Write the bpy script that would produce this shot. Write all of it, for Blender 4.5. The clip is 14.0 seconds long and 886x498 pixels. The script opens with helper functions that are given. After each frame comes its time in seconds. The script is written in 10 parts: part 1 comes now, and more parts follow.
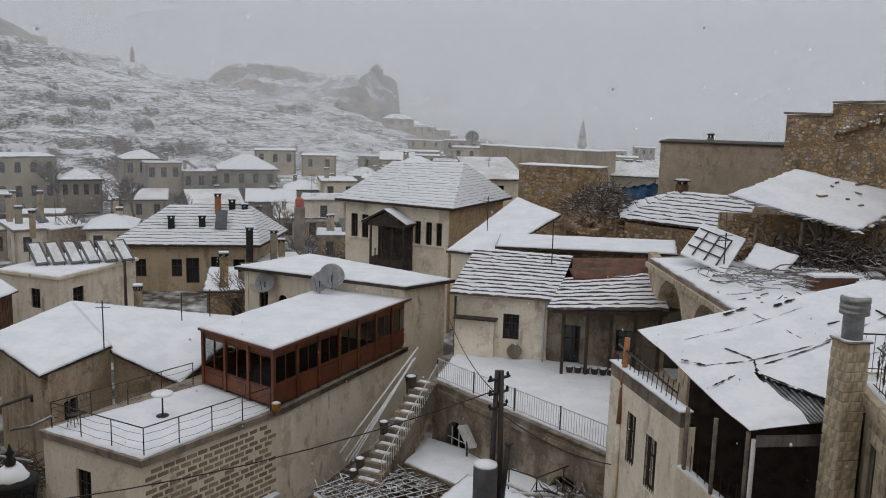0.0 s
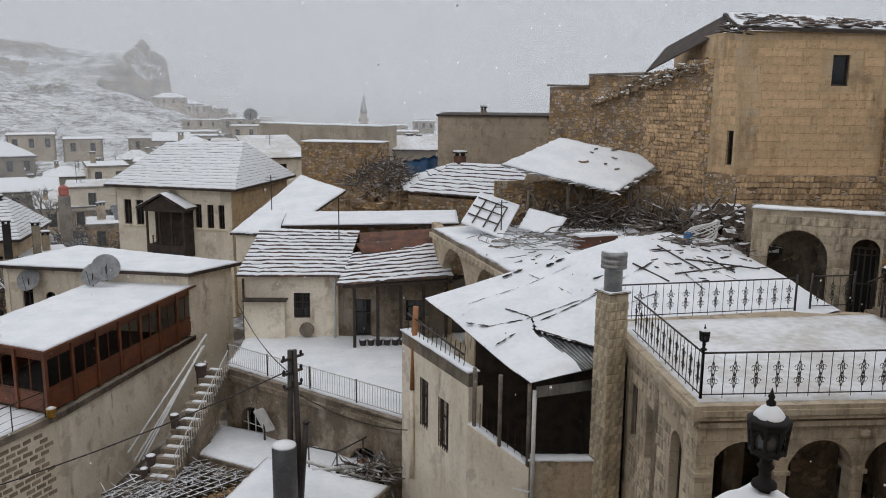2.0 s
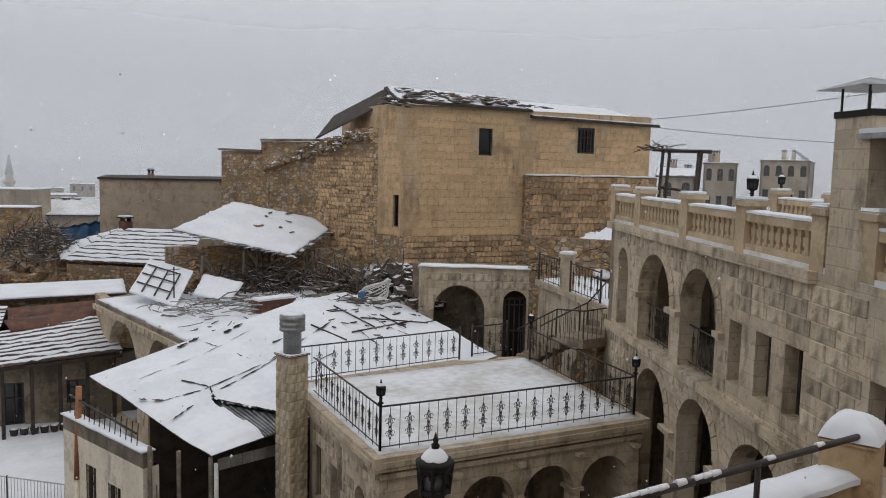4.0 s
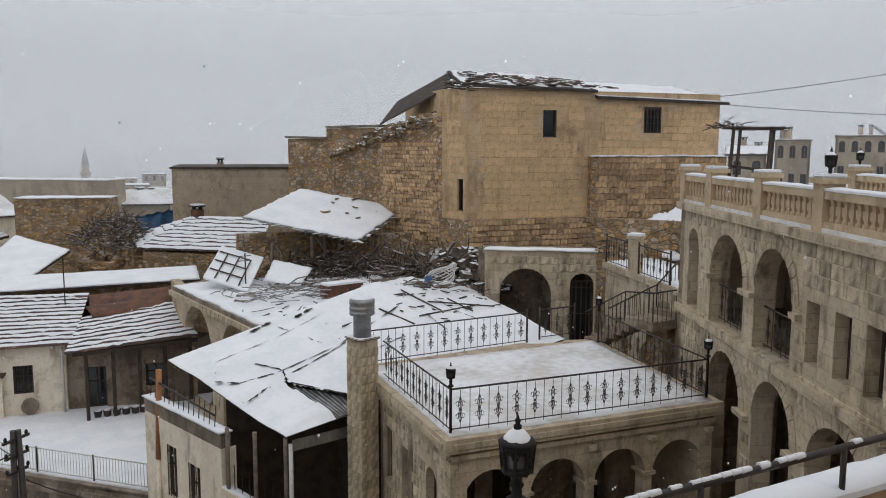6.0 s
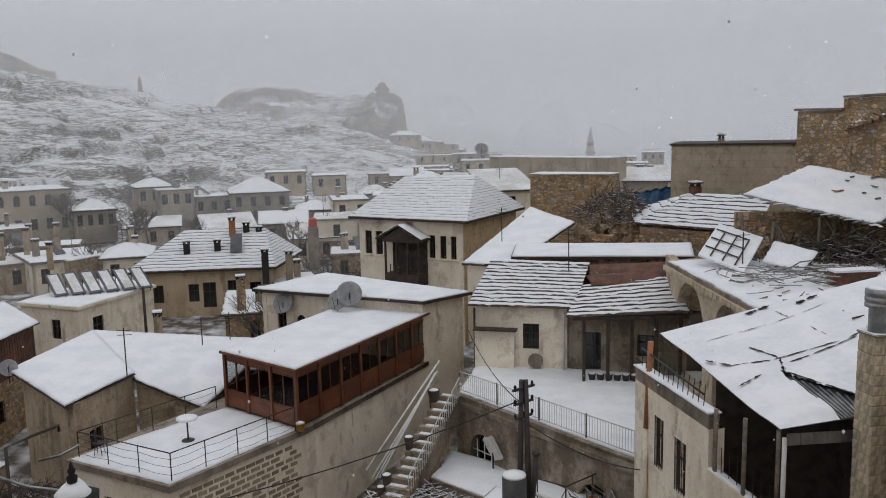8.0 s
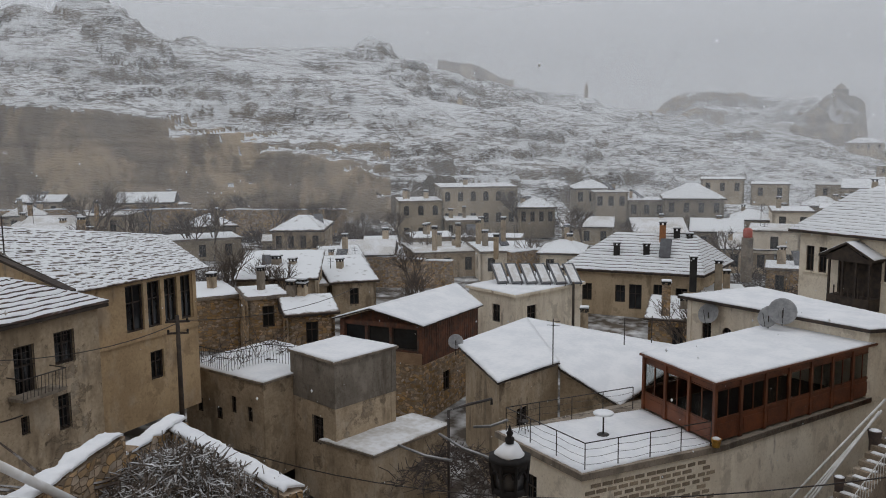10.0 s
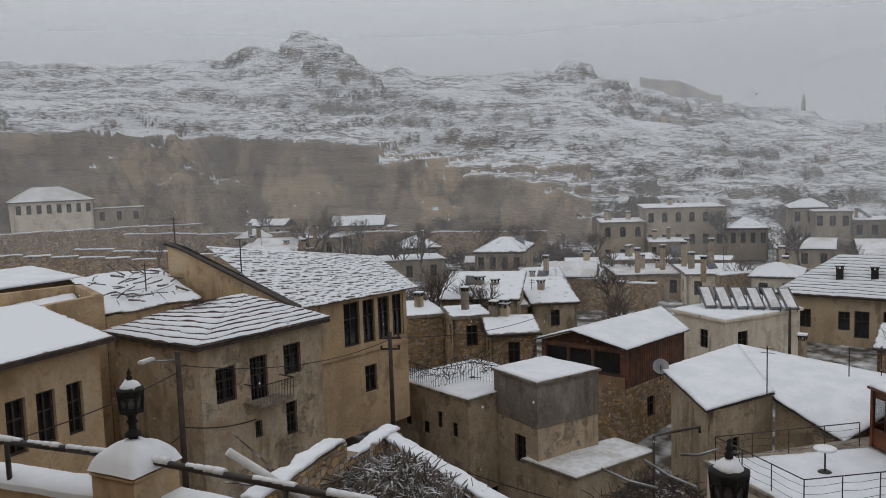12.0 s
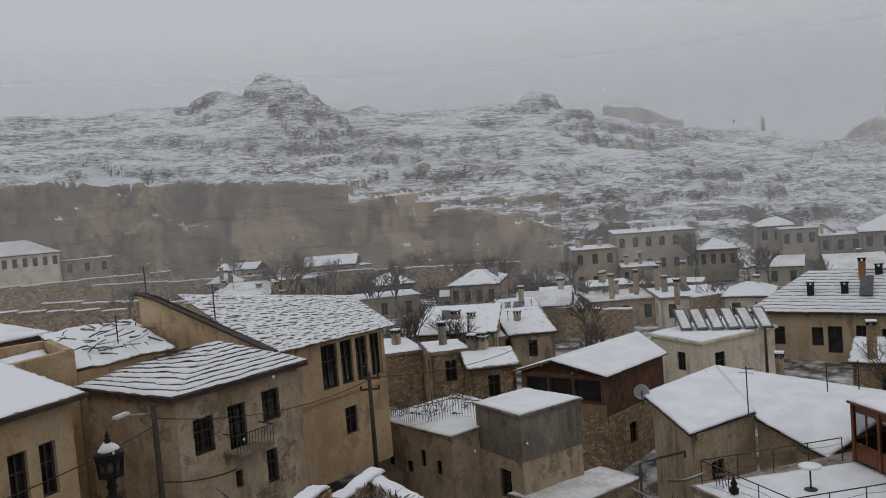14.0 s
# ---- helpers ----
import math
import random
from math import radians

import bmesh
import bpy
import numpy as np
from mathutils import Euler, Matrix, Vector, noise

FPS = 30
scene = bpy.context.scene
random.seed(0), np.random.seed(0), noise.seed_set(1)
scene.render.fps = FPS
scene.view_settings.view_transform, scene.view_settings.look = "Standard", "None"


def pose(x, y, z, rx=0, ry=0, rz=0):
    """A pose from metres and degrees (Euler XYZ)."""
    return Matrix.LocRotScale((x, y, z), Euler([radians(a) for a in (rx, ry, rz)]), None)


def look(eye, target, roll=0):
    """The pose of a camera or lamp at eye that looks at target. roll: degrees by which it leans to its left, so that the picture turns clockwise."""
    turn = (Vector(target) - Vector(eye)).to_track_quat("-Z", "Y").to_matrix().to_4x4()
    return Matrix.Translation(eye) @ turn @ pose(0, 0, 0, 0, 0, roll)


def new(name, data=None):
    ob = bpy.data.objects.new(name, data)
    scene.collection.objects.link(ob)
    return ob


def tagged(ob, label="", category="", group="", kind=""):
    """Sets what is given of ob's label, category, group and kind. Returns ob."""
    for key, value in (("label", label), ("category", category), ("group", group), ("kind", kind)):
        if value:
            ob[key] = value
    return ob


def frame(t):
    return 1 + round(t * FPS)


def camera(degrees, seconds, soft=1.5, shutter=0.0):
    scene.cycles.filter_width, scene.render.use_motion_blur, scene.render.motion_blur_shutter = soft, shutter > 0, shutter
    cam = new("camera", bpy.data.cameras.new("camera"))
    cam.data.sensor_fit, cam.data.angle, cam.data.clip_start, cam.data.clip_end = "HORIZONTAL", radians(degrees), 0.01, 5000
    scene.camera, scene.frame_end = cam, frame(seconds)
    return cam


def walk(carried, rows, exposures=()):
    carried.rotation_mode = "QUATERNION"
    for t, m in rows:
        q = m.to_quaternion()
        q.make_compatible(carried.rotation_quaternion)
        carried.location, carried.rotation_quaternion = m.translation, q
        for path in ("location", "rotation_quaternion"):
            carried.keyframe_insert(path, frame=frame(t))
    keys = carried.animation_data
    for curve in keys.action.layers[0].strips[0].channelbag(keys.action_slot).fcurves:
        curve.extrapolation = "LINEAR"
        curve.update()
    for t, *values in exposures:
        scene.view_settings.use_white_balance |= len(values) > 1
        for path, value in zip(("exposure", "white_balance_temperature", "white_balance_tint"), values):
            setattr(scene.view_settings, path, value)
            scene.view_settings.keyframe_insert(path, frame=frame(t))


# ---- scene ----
cam = camera(56.73, 14.0, soft=1.0)
PATH = [
    (0.0, pose(-0.06, 0.33, 19.94, 80.70, -1.49, 0.38)),
    (0.5, pose(-0.04, 0.35, 19.93, 79.77, -1.17, -1.90)),
    (1.0, pose(-0.02, 0.33, 19.93, 78.87, -1.00, -3.83)),
    (1.5, pose(0.00, 0.30, 19.94, 78.64, -0.85, -8.56)),
    (2.0, pose(0.03, 0.20, 19.94, 79.33, -0.51, -14.64)),
    (2.5, pose(0.08, 0.17, 19.96, 80.38, -0.65, -22.19)),
    (3.0, pose(0.04, 0.11, 19.99, 82.20, -1.43, -31.90)),
    (3.5, pose(0.00, -0.00, 20.00, 83.97, -1.49, -37.02)),
    (6.0, pose(-0.16, 0.02, 20.00, 82.88, -0.21, -32.68)),
    (6.5, pose(-0.09, 0.16, 19.92, 82.45, 0.74, -22.56)),
    (7.0, pose(-0.19, 0.17, 19.92, 82.00, 1.36, -13.25)),
    (7.5, pose(-0.18, 0.24, 19.90, 81.79, 1.55, -4.94)),
    (8.0, pose(-0.23, 0.29, 19.88, 81.70, 1.23, 0.84)),
    (8.5, pose(-0.27, 0.38, 19.85, 81.62, 0.71, 7.28)),
    (9.0, pose(-0.33, 0.36, 19.83, 81.48, 0.12, 14.49)),
    (11.5, pose(-0.03, -0.32, 19.97, 84.37, 1.60, 44.48)),
    (12.0, pose(-0.06, -0.36, 19.95, 84.26, 1.84, 44.26)),
    (12.5, pose(-0.16, -0.28, 19.97, 84.55, 2.34, 43.80)),
    (13.0, pose(-0.17, -0.29, 19.98, 86.10, 2.33, 43.50)),
    (13.5, pose(-0.20, -0.29, 19.98, 86.26, 2.18, 43.31)),
    (14.0, pose(-0.20, -0.33, 20.00, 86.55, 4.47, 42.13)),
]
EXPOSURES = [(0.0, -0.30), (0.6, -0.12), (1.5, -0.06), (2.6, -0.12), (3.6, -0.16), (6.2, -0.08), (7.5, -0.22), (8.5, -0.28), (11.5, -0.40), (12.5, -0.42), (13.5, -0.53), (14.0, -0.52)]
walk(cam, PATH, EXPOSURES)

# ---- light: overcast snow sky, soft light from above ----
world = bpy.data.worlds.new("overcast_sky")
scene.world = world
world.use_nodes = True
wn = world.node_tree.nodes
sky = wn.new("ShaderNodeTexSky")
sky.sky_type = "NISHITA"
sky.sun_disc = False
sky.sun_elevation, sky.sun_rotation = radians(80), radians(204)
cloud = wn.new("ShaderNodeMix")
cloud.data_type = "RGBA"
cloud.inputs[0].default_value = 0.97
cloud.inputs[7].default_value = (6.6, 6.83, 7.28, 1)
world.node_tree.links.new(sky.outputs[0], cloud.inputs[6])
world.node_tree.links.new(cloud.outputs[2], wn["Background"].inputs[0])
wn["Background"].inputs[1].default_value = 0.106
sun = new("sun", bpy.data.lights.new("sun", "SUN"))
sun.data.energy, sun.data.angle, sun.data.color = 0.5, radians(75), (1, 0.96, 0.92)
sun.matrix_world = look((0, 0, 60), (4, 9, 0))


# ---- materials ----
def shade(name, col, col2=None, scale=1.5, rough=0.85, bump=0.25, grain=14.0, metal=0.0, spots=0.0, spot_col=(0.1, 0.09, 0.08), vary=0.0):
    """Two colours mixed at two scales, with fine relief; spots: share of stains."""
    m = bpy.data.materials.new(name)
    m.use_nodes = True
    n, l = m.node_tree.nodes, m.node_tree.links
    bs = n["Principled BSDF"]
    bs.inputs["Roughness"].default_value, bs.inputs["Metallic"].default_value = rough, metal
    co = n.new("ShaderNodeTexCoord")
    big, fine = n.new("ShaderNodeTexNoise"), n.new("ShaderNodeTexNoise")
    for t, s, d in ((big, scale, 5), (fine, grain, 4)):
        t.inputs["Scale"].default_value, t.inputs["Detail"].default_value = s, d
        l.new(co.outputs["Object"], t.inputs["Vector"])
    col2 = col2 or tuple(c * 0.72 for c in col)
    ramp = n.new("ShaderNodeValToRGB")
    ramp.color_ramp.elements[0].position, ramp.color_ramp.elements[1].position = 0.36, 0.64
    ramp.color_ramp.elements[0].color, ramp.color_ramp.elements[1].color = (*col2, 1), (*col, 1)
    add = n.new("ShaderNodeMath")
    add.operation = "MULTIPLY_ADD"
    add.inputs[1].default_value = 0.5
    l.new(fine.outputs[0], add.inputs[0])
    sub = n.new("ShaderNodeMath")
    sub.operation = "SUBTRACT"
    sub.inputs[1].default_value = 0.25
    l.new(big.outputs[0], sub.inputs[0])
    l.new(sub.outputs[0], add.inputs[2])
    l.new(add.outputs[0], ramp.inputs[0])
    out = ramp.outputs[0]
    if spots:
        st = n.new("ShaderNodeTexNoise")
        st.inputs["Scale"].default_value, st.inputs["Detail"].default_value = scale * 2.3, 8
        mp = n.new("ShaderNodeMapping")
        mp.inputs["Scale"].default_value = (1, 1, 0.35)
        l.new(co.outputs["Object"], mp.inputs[0])
        l.new(mp.outputs[0], st.inputs["Vector"])
        th = n.new("ShaderNodeMapRange")
        th.inputs[1].default_value, th.inputs[2].default_value = 0.66 - 0.3 * spots, 0.74 - 0.2 * spots
        th.inputs[4].default_value = 0.75
        l.new(st.outputs[0], th.inputs[0])
        mx = n.new("ShaderNodeMix")
        mx.data_type = "RGBA"
        mx.inputs[7].default_value = (*spot_col, 1)
        l.new(th.outputs[0], mx.inputs[0])
        l.new(out, mx.inputs[6])
        out = mx.outputs[2]
        # flaked places where the coat has gone
        pn, pr, px_ = n.new("ShaderNodeTexNoise"), n.new("ShaderNodeMapRange"), n.new("ShaderNodeMix")
        pn.inputs["Scale"].default_value, pn.inputs["Detail"].default_value, pn.inputs["Roughness"].default_value = scale * 1.15, 10, 0.68
        pr.inputs[1].default_value, pr.inputs[2].default_value, pr.inputs[4].default_value = 0.545, 0.60, 0.5
        l.new(co.outputs["Object"], pn.inputs["Vector"])
        l.new(pn.outputs[0], pr.inputs[0])
        px_.data_type = "RGBA"
        px_.inputs[7].default_value = (col2[0] * 0.62, col2[1] * 0.60, col2[2] * 0.57, 1)
        l.new(pr.outputs[0], px_.inputs[0])
        l.new(out, px_.inputs[6])
        out = px_.outputs[2]
    if vary:
        oi, hs, ma = n.new("ShaderNodeObjectInfo"), n.new("ShaderNodeHueSaturation"), n.new("ShaderNodeMapRange")
        ma.inputs[3].default_value, ma.inputs[4].default_value = 1 - vary, 1 + vary
        l.new(oi.outputs["Random"], ma.inputs[0])
        l.new(ma.outputs[0], hs.inputs["Value"])
        l.new(out, hs.inputs["Color"])
        out = hs.outputs[0]
    l.new(out, bs.inputs["Base Color"])
    if bump:
        b = n.new("ShaderNodeBump")
        b.inputs["Strength"].default_value, b.inputs["Distance"].default_value = bump, 0.03
        l.new(add.outputs[0], b.inputs["Height"])
        l.new(b.outputs[0], bs.inputs["Normal"])
    return m


def wall_plane(n, l):
    """Coordinates that run along a wall and up it, in metres."""
    geo, sep, comb = n.new("ShaderNodeNewGeometry"), n.new("ShaderNodeSeparateXYZ"), n.new("ShaderNodeCombineXYZ")
    cr, dot = n.new("ShaderNodeVectorMath"), n.new("ShaderNodeVectorMath")
    cr.operation, dot.operation = "CROSS_PRODUCT", "DOT_PRODUCT"
    cr.inputs[1].default_value = (0, 0, 1)
    l.new(geo.outputs["True Normal"], cr.inputs[0])
    l.new(geo.outputs["Position"], dot.inputs[0])
    l.new(cr.outputs[0], dot.inputs[1])
    l.new(geo.outputs["Position"], sep.inputs[0])
    l.new(dot.outputs["Value"], comb.inputs[0])
    l.new(sep.outputs[2], comb.inputs[1])
    return geo, comb


def noise_node(n, l, vec, scale, detail=6, rough=0.55, stretch=(1, 1, 1)):
    mp, t = n.new("ShaderNodeMapping"), n.new("ShaderNodeTexNoise")
    mp.inputs["Scale"].default_value = stretch
    t.inputs["Scale"].default_value, t.inputs["Detail"].default_value, t.inputs["Roughness"].default_value = scale, detail, rough
    l.new(vec, mp.inputs[0])
    l.new(mp.outputs[0], t.inputs["Vector"])
    return t.outputs[0]


def span(n, l, src, a, b, lo=0.0, hi=1.0):
    r = n.new("ShaderNodeMapRange")
    for k, v in ((1, a), (2, b), (3, lo), (4, hi)):
        r.inputs[k].default_value = v
    l.new(src, r.inputs[0])
    return r.outputs[0]


def calc(n, l, op, a, b):
    m = n.new("ShaderNodeMath")
    m.operation = op
    for k, v in ((0, a), (1, b)):
        if isinstance(v, (int, float)):
            m.inputs[k].default_value = v
        else:
            l.new(v, m.inputs[k])
    return m.outputs[0]


def tint(n, l, fac, a, b, blend="MIX"):
    x = n.new("ShaderNodeMix")
    x.data_type, x.blend_type = "RGBA", blend
    for k, v in ((0, fac), (6, a), (7, b)):
        if isinstance(v, (int, float)):
            x.inputs[k].default_value = v
        elif isinstance(v, tuple):
            x.inputs[k].default_value = (*v, 1)
        else:
            l.new(v, x.inputs[k])
    return x.outputs[2]


def weather(m, streak=0.5, pits=0.35, grime=(0.30, 0.25, 0.20), pale=0.0, reveal=0.0):
    """Water streaks that run down a wall, pitted places, fallen plaster and pale worn patches over what the wall has."""
    n, l = m.node_tree.nodes, m.node_tree.links
    bs = n["Principled BSDF"]
    geo = n.new("ShaderNodeNewGeometry")
    pos = geo.outputs["Position"]
    col = bs.inputs["Base Color"].links[0].from_socket
    where = span(n, l, noise_node(n, l, pos, 0.33, 4), 0.44, 0.62)
    run = span(n, l, noise_node(n, l, pos, 1.0, 8, 0.68, (1.9, 1.9, 0.36)), 0.47, 0.68)
    col = tint(n, l, calc(n, l, "MULTIPLY", calc(n, l, "MULTIPLY", where, run), streak), col, grime, "MULTIPLY")
    pit = span(n, l, noise_node(n, l, pos, 7.0, 8, 0.72), 0.55, 0.66)
    col = tint(n, l, calc(n, l, "MULTIPLY", pit, pits), col, (0.38, 0.33, 0.28), "MULTIPLY")
    if reveal:
        geo2, comb = wall_plane(n, l)
        mp, wob, mv = n.new("ShaderNodeMapping"), n.new("ShaderNodeTexNoise"), n.new("ShaderNodeVectorMath")
        mp.inputs["Scale"].default_value = (3.6, 6.4, 1)
        wob.inputs["Scale"].default_value = 5.0
        mv.operation = "MULTIPLY_ADD"
        mv.inputs[1].default_value = (0.5, 0.5, 0)
        l.new(comb.outputs[0], mp.inputs[0])
        l.new(pos, wob.inputs["Vector"])
        l.new(wob.outputs["Color"], mv.inputs[0])
        l.new(mp.outputs[0], mv.inputs[2])
        cell, edge = n.new("ShaderNodeTexVoronoi"), n.new("ShaderNodeTexVoronoi")
        edge.feature = "DISTANCE_TO_EDGE"
        for t in (cell, edge):
            t.inputs["Scale"].default_value = 1.0
            l.new(mv.outputs[0], t.inputs["Vector"])
        sx = n.new("ShaderNodeSeparateXYZ")
        l.new(cell.outputs["Color"], sx.inputs[0])
        stone = tint(n, l, span(n, l, sx.outputs[0], 0, 1), (0.21, 0.162, 0.112), (0.42, 0.325, 0.22))
        stone = tint(n, l, span(n, l, edge.outputs["Distance"], 0.01, 0.09), (0.19, 0.148, 0.105), stone)
        gone = span(n, l, noise_node(n, l, pos, 0.55, 10, 0.70), 0.60 - 0.09 * reveal, 0.63 - 0.09 * reveal, 0.0, 0.85)
        col = tint(n, l, gone, col, stone)
        rim = n.new("ShaderNodeBump")
        rim.invert = True
        rim.inputs["Strength"].default_value, rim.inputs["Distance"].default_value = 0.8, 0.04
        l.new(gone, rim.inputs["Height"])
        l.new(bs.inputs["Normal"].links[0].from_socket, rim.inputs["Normal"])
        l.new(rim.outputs[0], bs.inputs["Normal"])
    if pale:
        wash = span(n, l, noise_node(n, l, pos, 0.8, 8, 0.66, (1, 1, 0.6)), 0.52, 0.62)
        col = tint(n, l, calc(n, l, "MULTIPLY", wash, pale), col, (0.66, 0.59, 0.49))
    l.new(col, bs.inputs["Base Color"])
    return m


def masonry(name, col, mortar, w=0.5, h=0.25, vary=0.35, spots=0.3, rough=0.9, gap=0.012, dark=(0.16, 0.13, 0.10), wobble=0.05, streak=0.55, pits=0.4, pale=0.0):
    """Coursed blocks for faces seen from afar: the block pattern runs along the wall and up it, each block of its own tone."""
    m = shade(name, col, tuple(c * 0.84 for c in col), 1.1, rough, 0.3, 12, spots=spots * 0.6, spot_col=dark)
    n, l = m.node_tree.nodes, m.node_tree.links
    bs = n["Principled BSDF"]
    geo, comb = wall_plane(n, l)
    br = n.new("ShaderNodeTexBrick")
    br.inputs["Color1"].default_value = (1, 1, 1, 1)
    br.inputs["Color2"].default_value = (1 - vary, 1 - vary * 1.08, 1 - vary * 1.15, 1)
    br.inputs["Mortar"].default_value = (*mortar, 1)
    for k, v in (("Scale", 1), ("Mortar Size", gap), ("Mortar Smooth", 0.4), ("Brick Width", w), ("Row Height", h), ("Bias", -0.2)):
        br.inputs[k].default_value = v
    vec = comb.outputs[0]
    for sc, amp in ((0.9, wobble), (9.0, 0.016)):
        wob, mixv = n.new("ShaderNodeTexNoise"), n.new("ShaderNodeVectorMath")
        wob.inputs["Scale"].default_value = sc
        l.new(geo.outputs["Position"], wob.inputs["Vector"])
        mixv.operation = "MULTIPLY_ADD"
        mixv.inputs[1].default_value = (amp, amp, amp)
        l.new(wob.outputs["Color"], mixv.inputs[0])
        l.new(vec, mixv.inputs[2])
        vec = mixv.outputs[0]
    l.new(vec, br.inputs["Vector"])
    fade = span(n, l, noise_node(n, l, geo.outputs["Position"], 1.3, 5), 0.36, 0.6, 0.35, 1.0)
    out = tint(n, l, fade, bs.inputs["Base Color"].links[0].from_socket, br.outputs["Color"], "MULTIPLY")
    l.new(out, bs.inputs["Base Color"])
    b2 = n.new("ShaderNodeBump")
    b2.invert = True
    b2.inputs["Strength"].default_value, b2.inputs["Distance"].default_value = 0.5, 0.03
    l.new(br.outputs["Fac"], b2.inputs["Height"])
    l.new(bs.inputs["Normal"].links[0].from_socket, b2.inputs["Normal"])
    l.new(b2.outputs[0], bs.inputs["Normal"])
    return weather(m, streak, pits, pale=pale)


def rubble(name, col, w=0.28, h=0.16, vary=0.5, gap=0.035, joint=(0.27, 0.195, 0.125), streak=0.45):
    """Irregular field stones bedded in earth mortar, each of its own tone."""
    m = shade(name, col, tuple(c * 0.8 for c in col), 0.8, 0.93, 0.3, 14, spots=0.2, spot_col=tuple(c * 0.3 for c in col))
    n, l = m.node_tree.nodes, m.node_tree.links
    bs = n["Principled BSDF"]
    geo, comb = wall_plane(n, l)
    mp = n.new("ShaderNodeMapping")
    mp.inputs["Scale"].default_value = (1 / w, 1 / h, 1)
    l.new(comb.outputs[0], mp.inputs[0])
    cell, edge = n.new("ShaderNodeTexVoronoi"), n.new("ShaderNodeTexVoronoi")
    edge.feature = "DISTANCE_TO_EDGE"
    wob, mixv = n.new("ShaderNodeTexNoise"), n.new("ShaderNodeVectorMath")
    wob.inputs["Scale"].default_value = 6.0
    l.new(geo.outputs["Position"], wob.inputs["Vector"])
    mixv.operation = "MULTIPLY_ADD"
    mixv.inputs[1].default_value = (0.5, 0.5, 0)
    l.new(wob.outputs["Color"], mixv.inputs[0])
    l.new(mp.outputs[0], mixv.inputs[2])
    for t in (cell, edge):
        t.inputs["Scale"].default_value, t.inputs["Randomness"].default_value = 1.0, 0.75
        l.new(mixv.outputs[0], t.inputs["Vector"])
    sep = n.new("ShaderNodeSeparateXYZ")
    l.new(cell.outputs["Color"], sep.inputs[0])
    tone = span(n, l, sep.outputs[0], 0, 1, 1 - vary, 1.15)
    hs = n.new("ShaderNodeHueSaturation")
    l.new(tone, hs.inputs["Value"])
    l.new(span(n, l, sep.outputs[1], 0, 1, 0.6, 1.25), hs.inputs["Saturation"])
    l.new(bs.inputs["Base Color"].links[0].from_socket, hs.inputs["Color"])
    body = span(n, l, edge.outputs["Distance"], gap * 0.4, gap * 2.2)
    l.new(tint(n, l, body, joint, hs.outputs[0]), bs.inputs["Base Color"])
    b2 = n.new("ShaderNodeBump")
    b2.inputs["Strength"].default_value, b2.inputs["Distance"].default_value = 0.9, 0.06
    l.new(calc(n, l, "MULTIPLY", body, tone), b2.inputs["Height"])
    l.new(bs.inputs["Normal"].links[0].from_socket, b2.inputs["Normal"])
    l.new(b2.outputs[0], bs.inputs["Normal"])
    return weather(m, streak, 0.45)


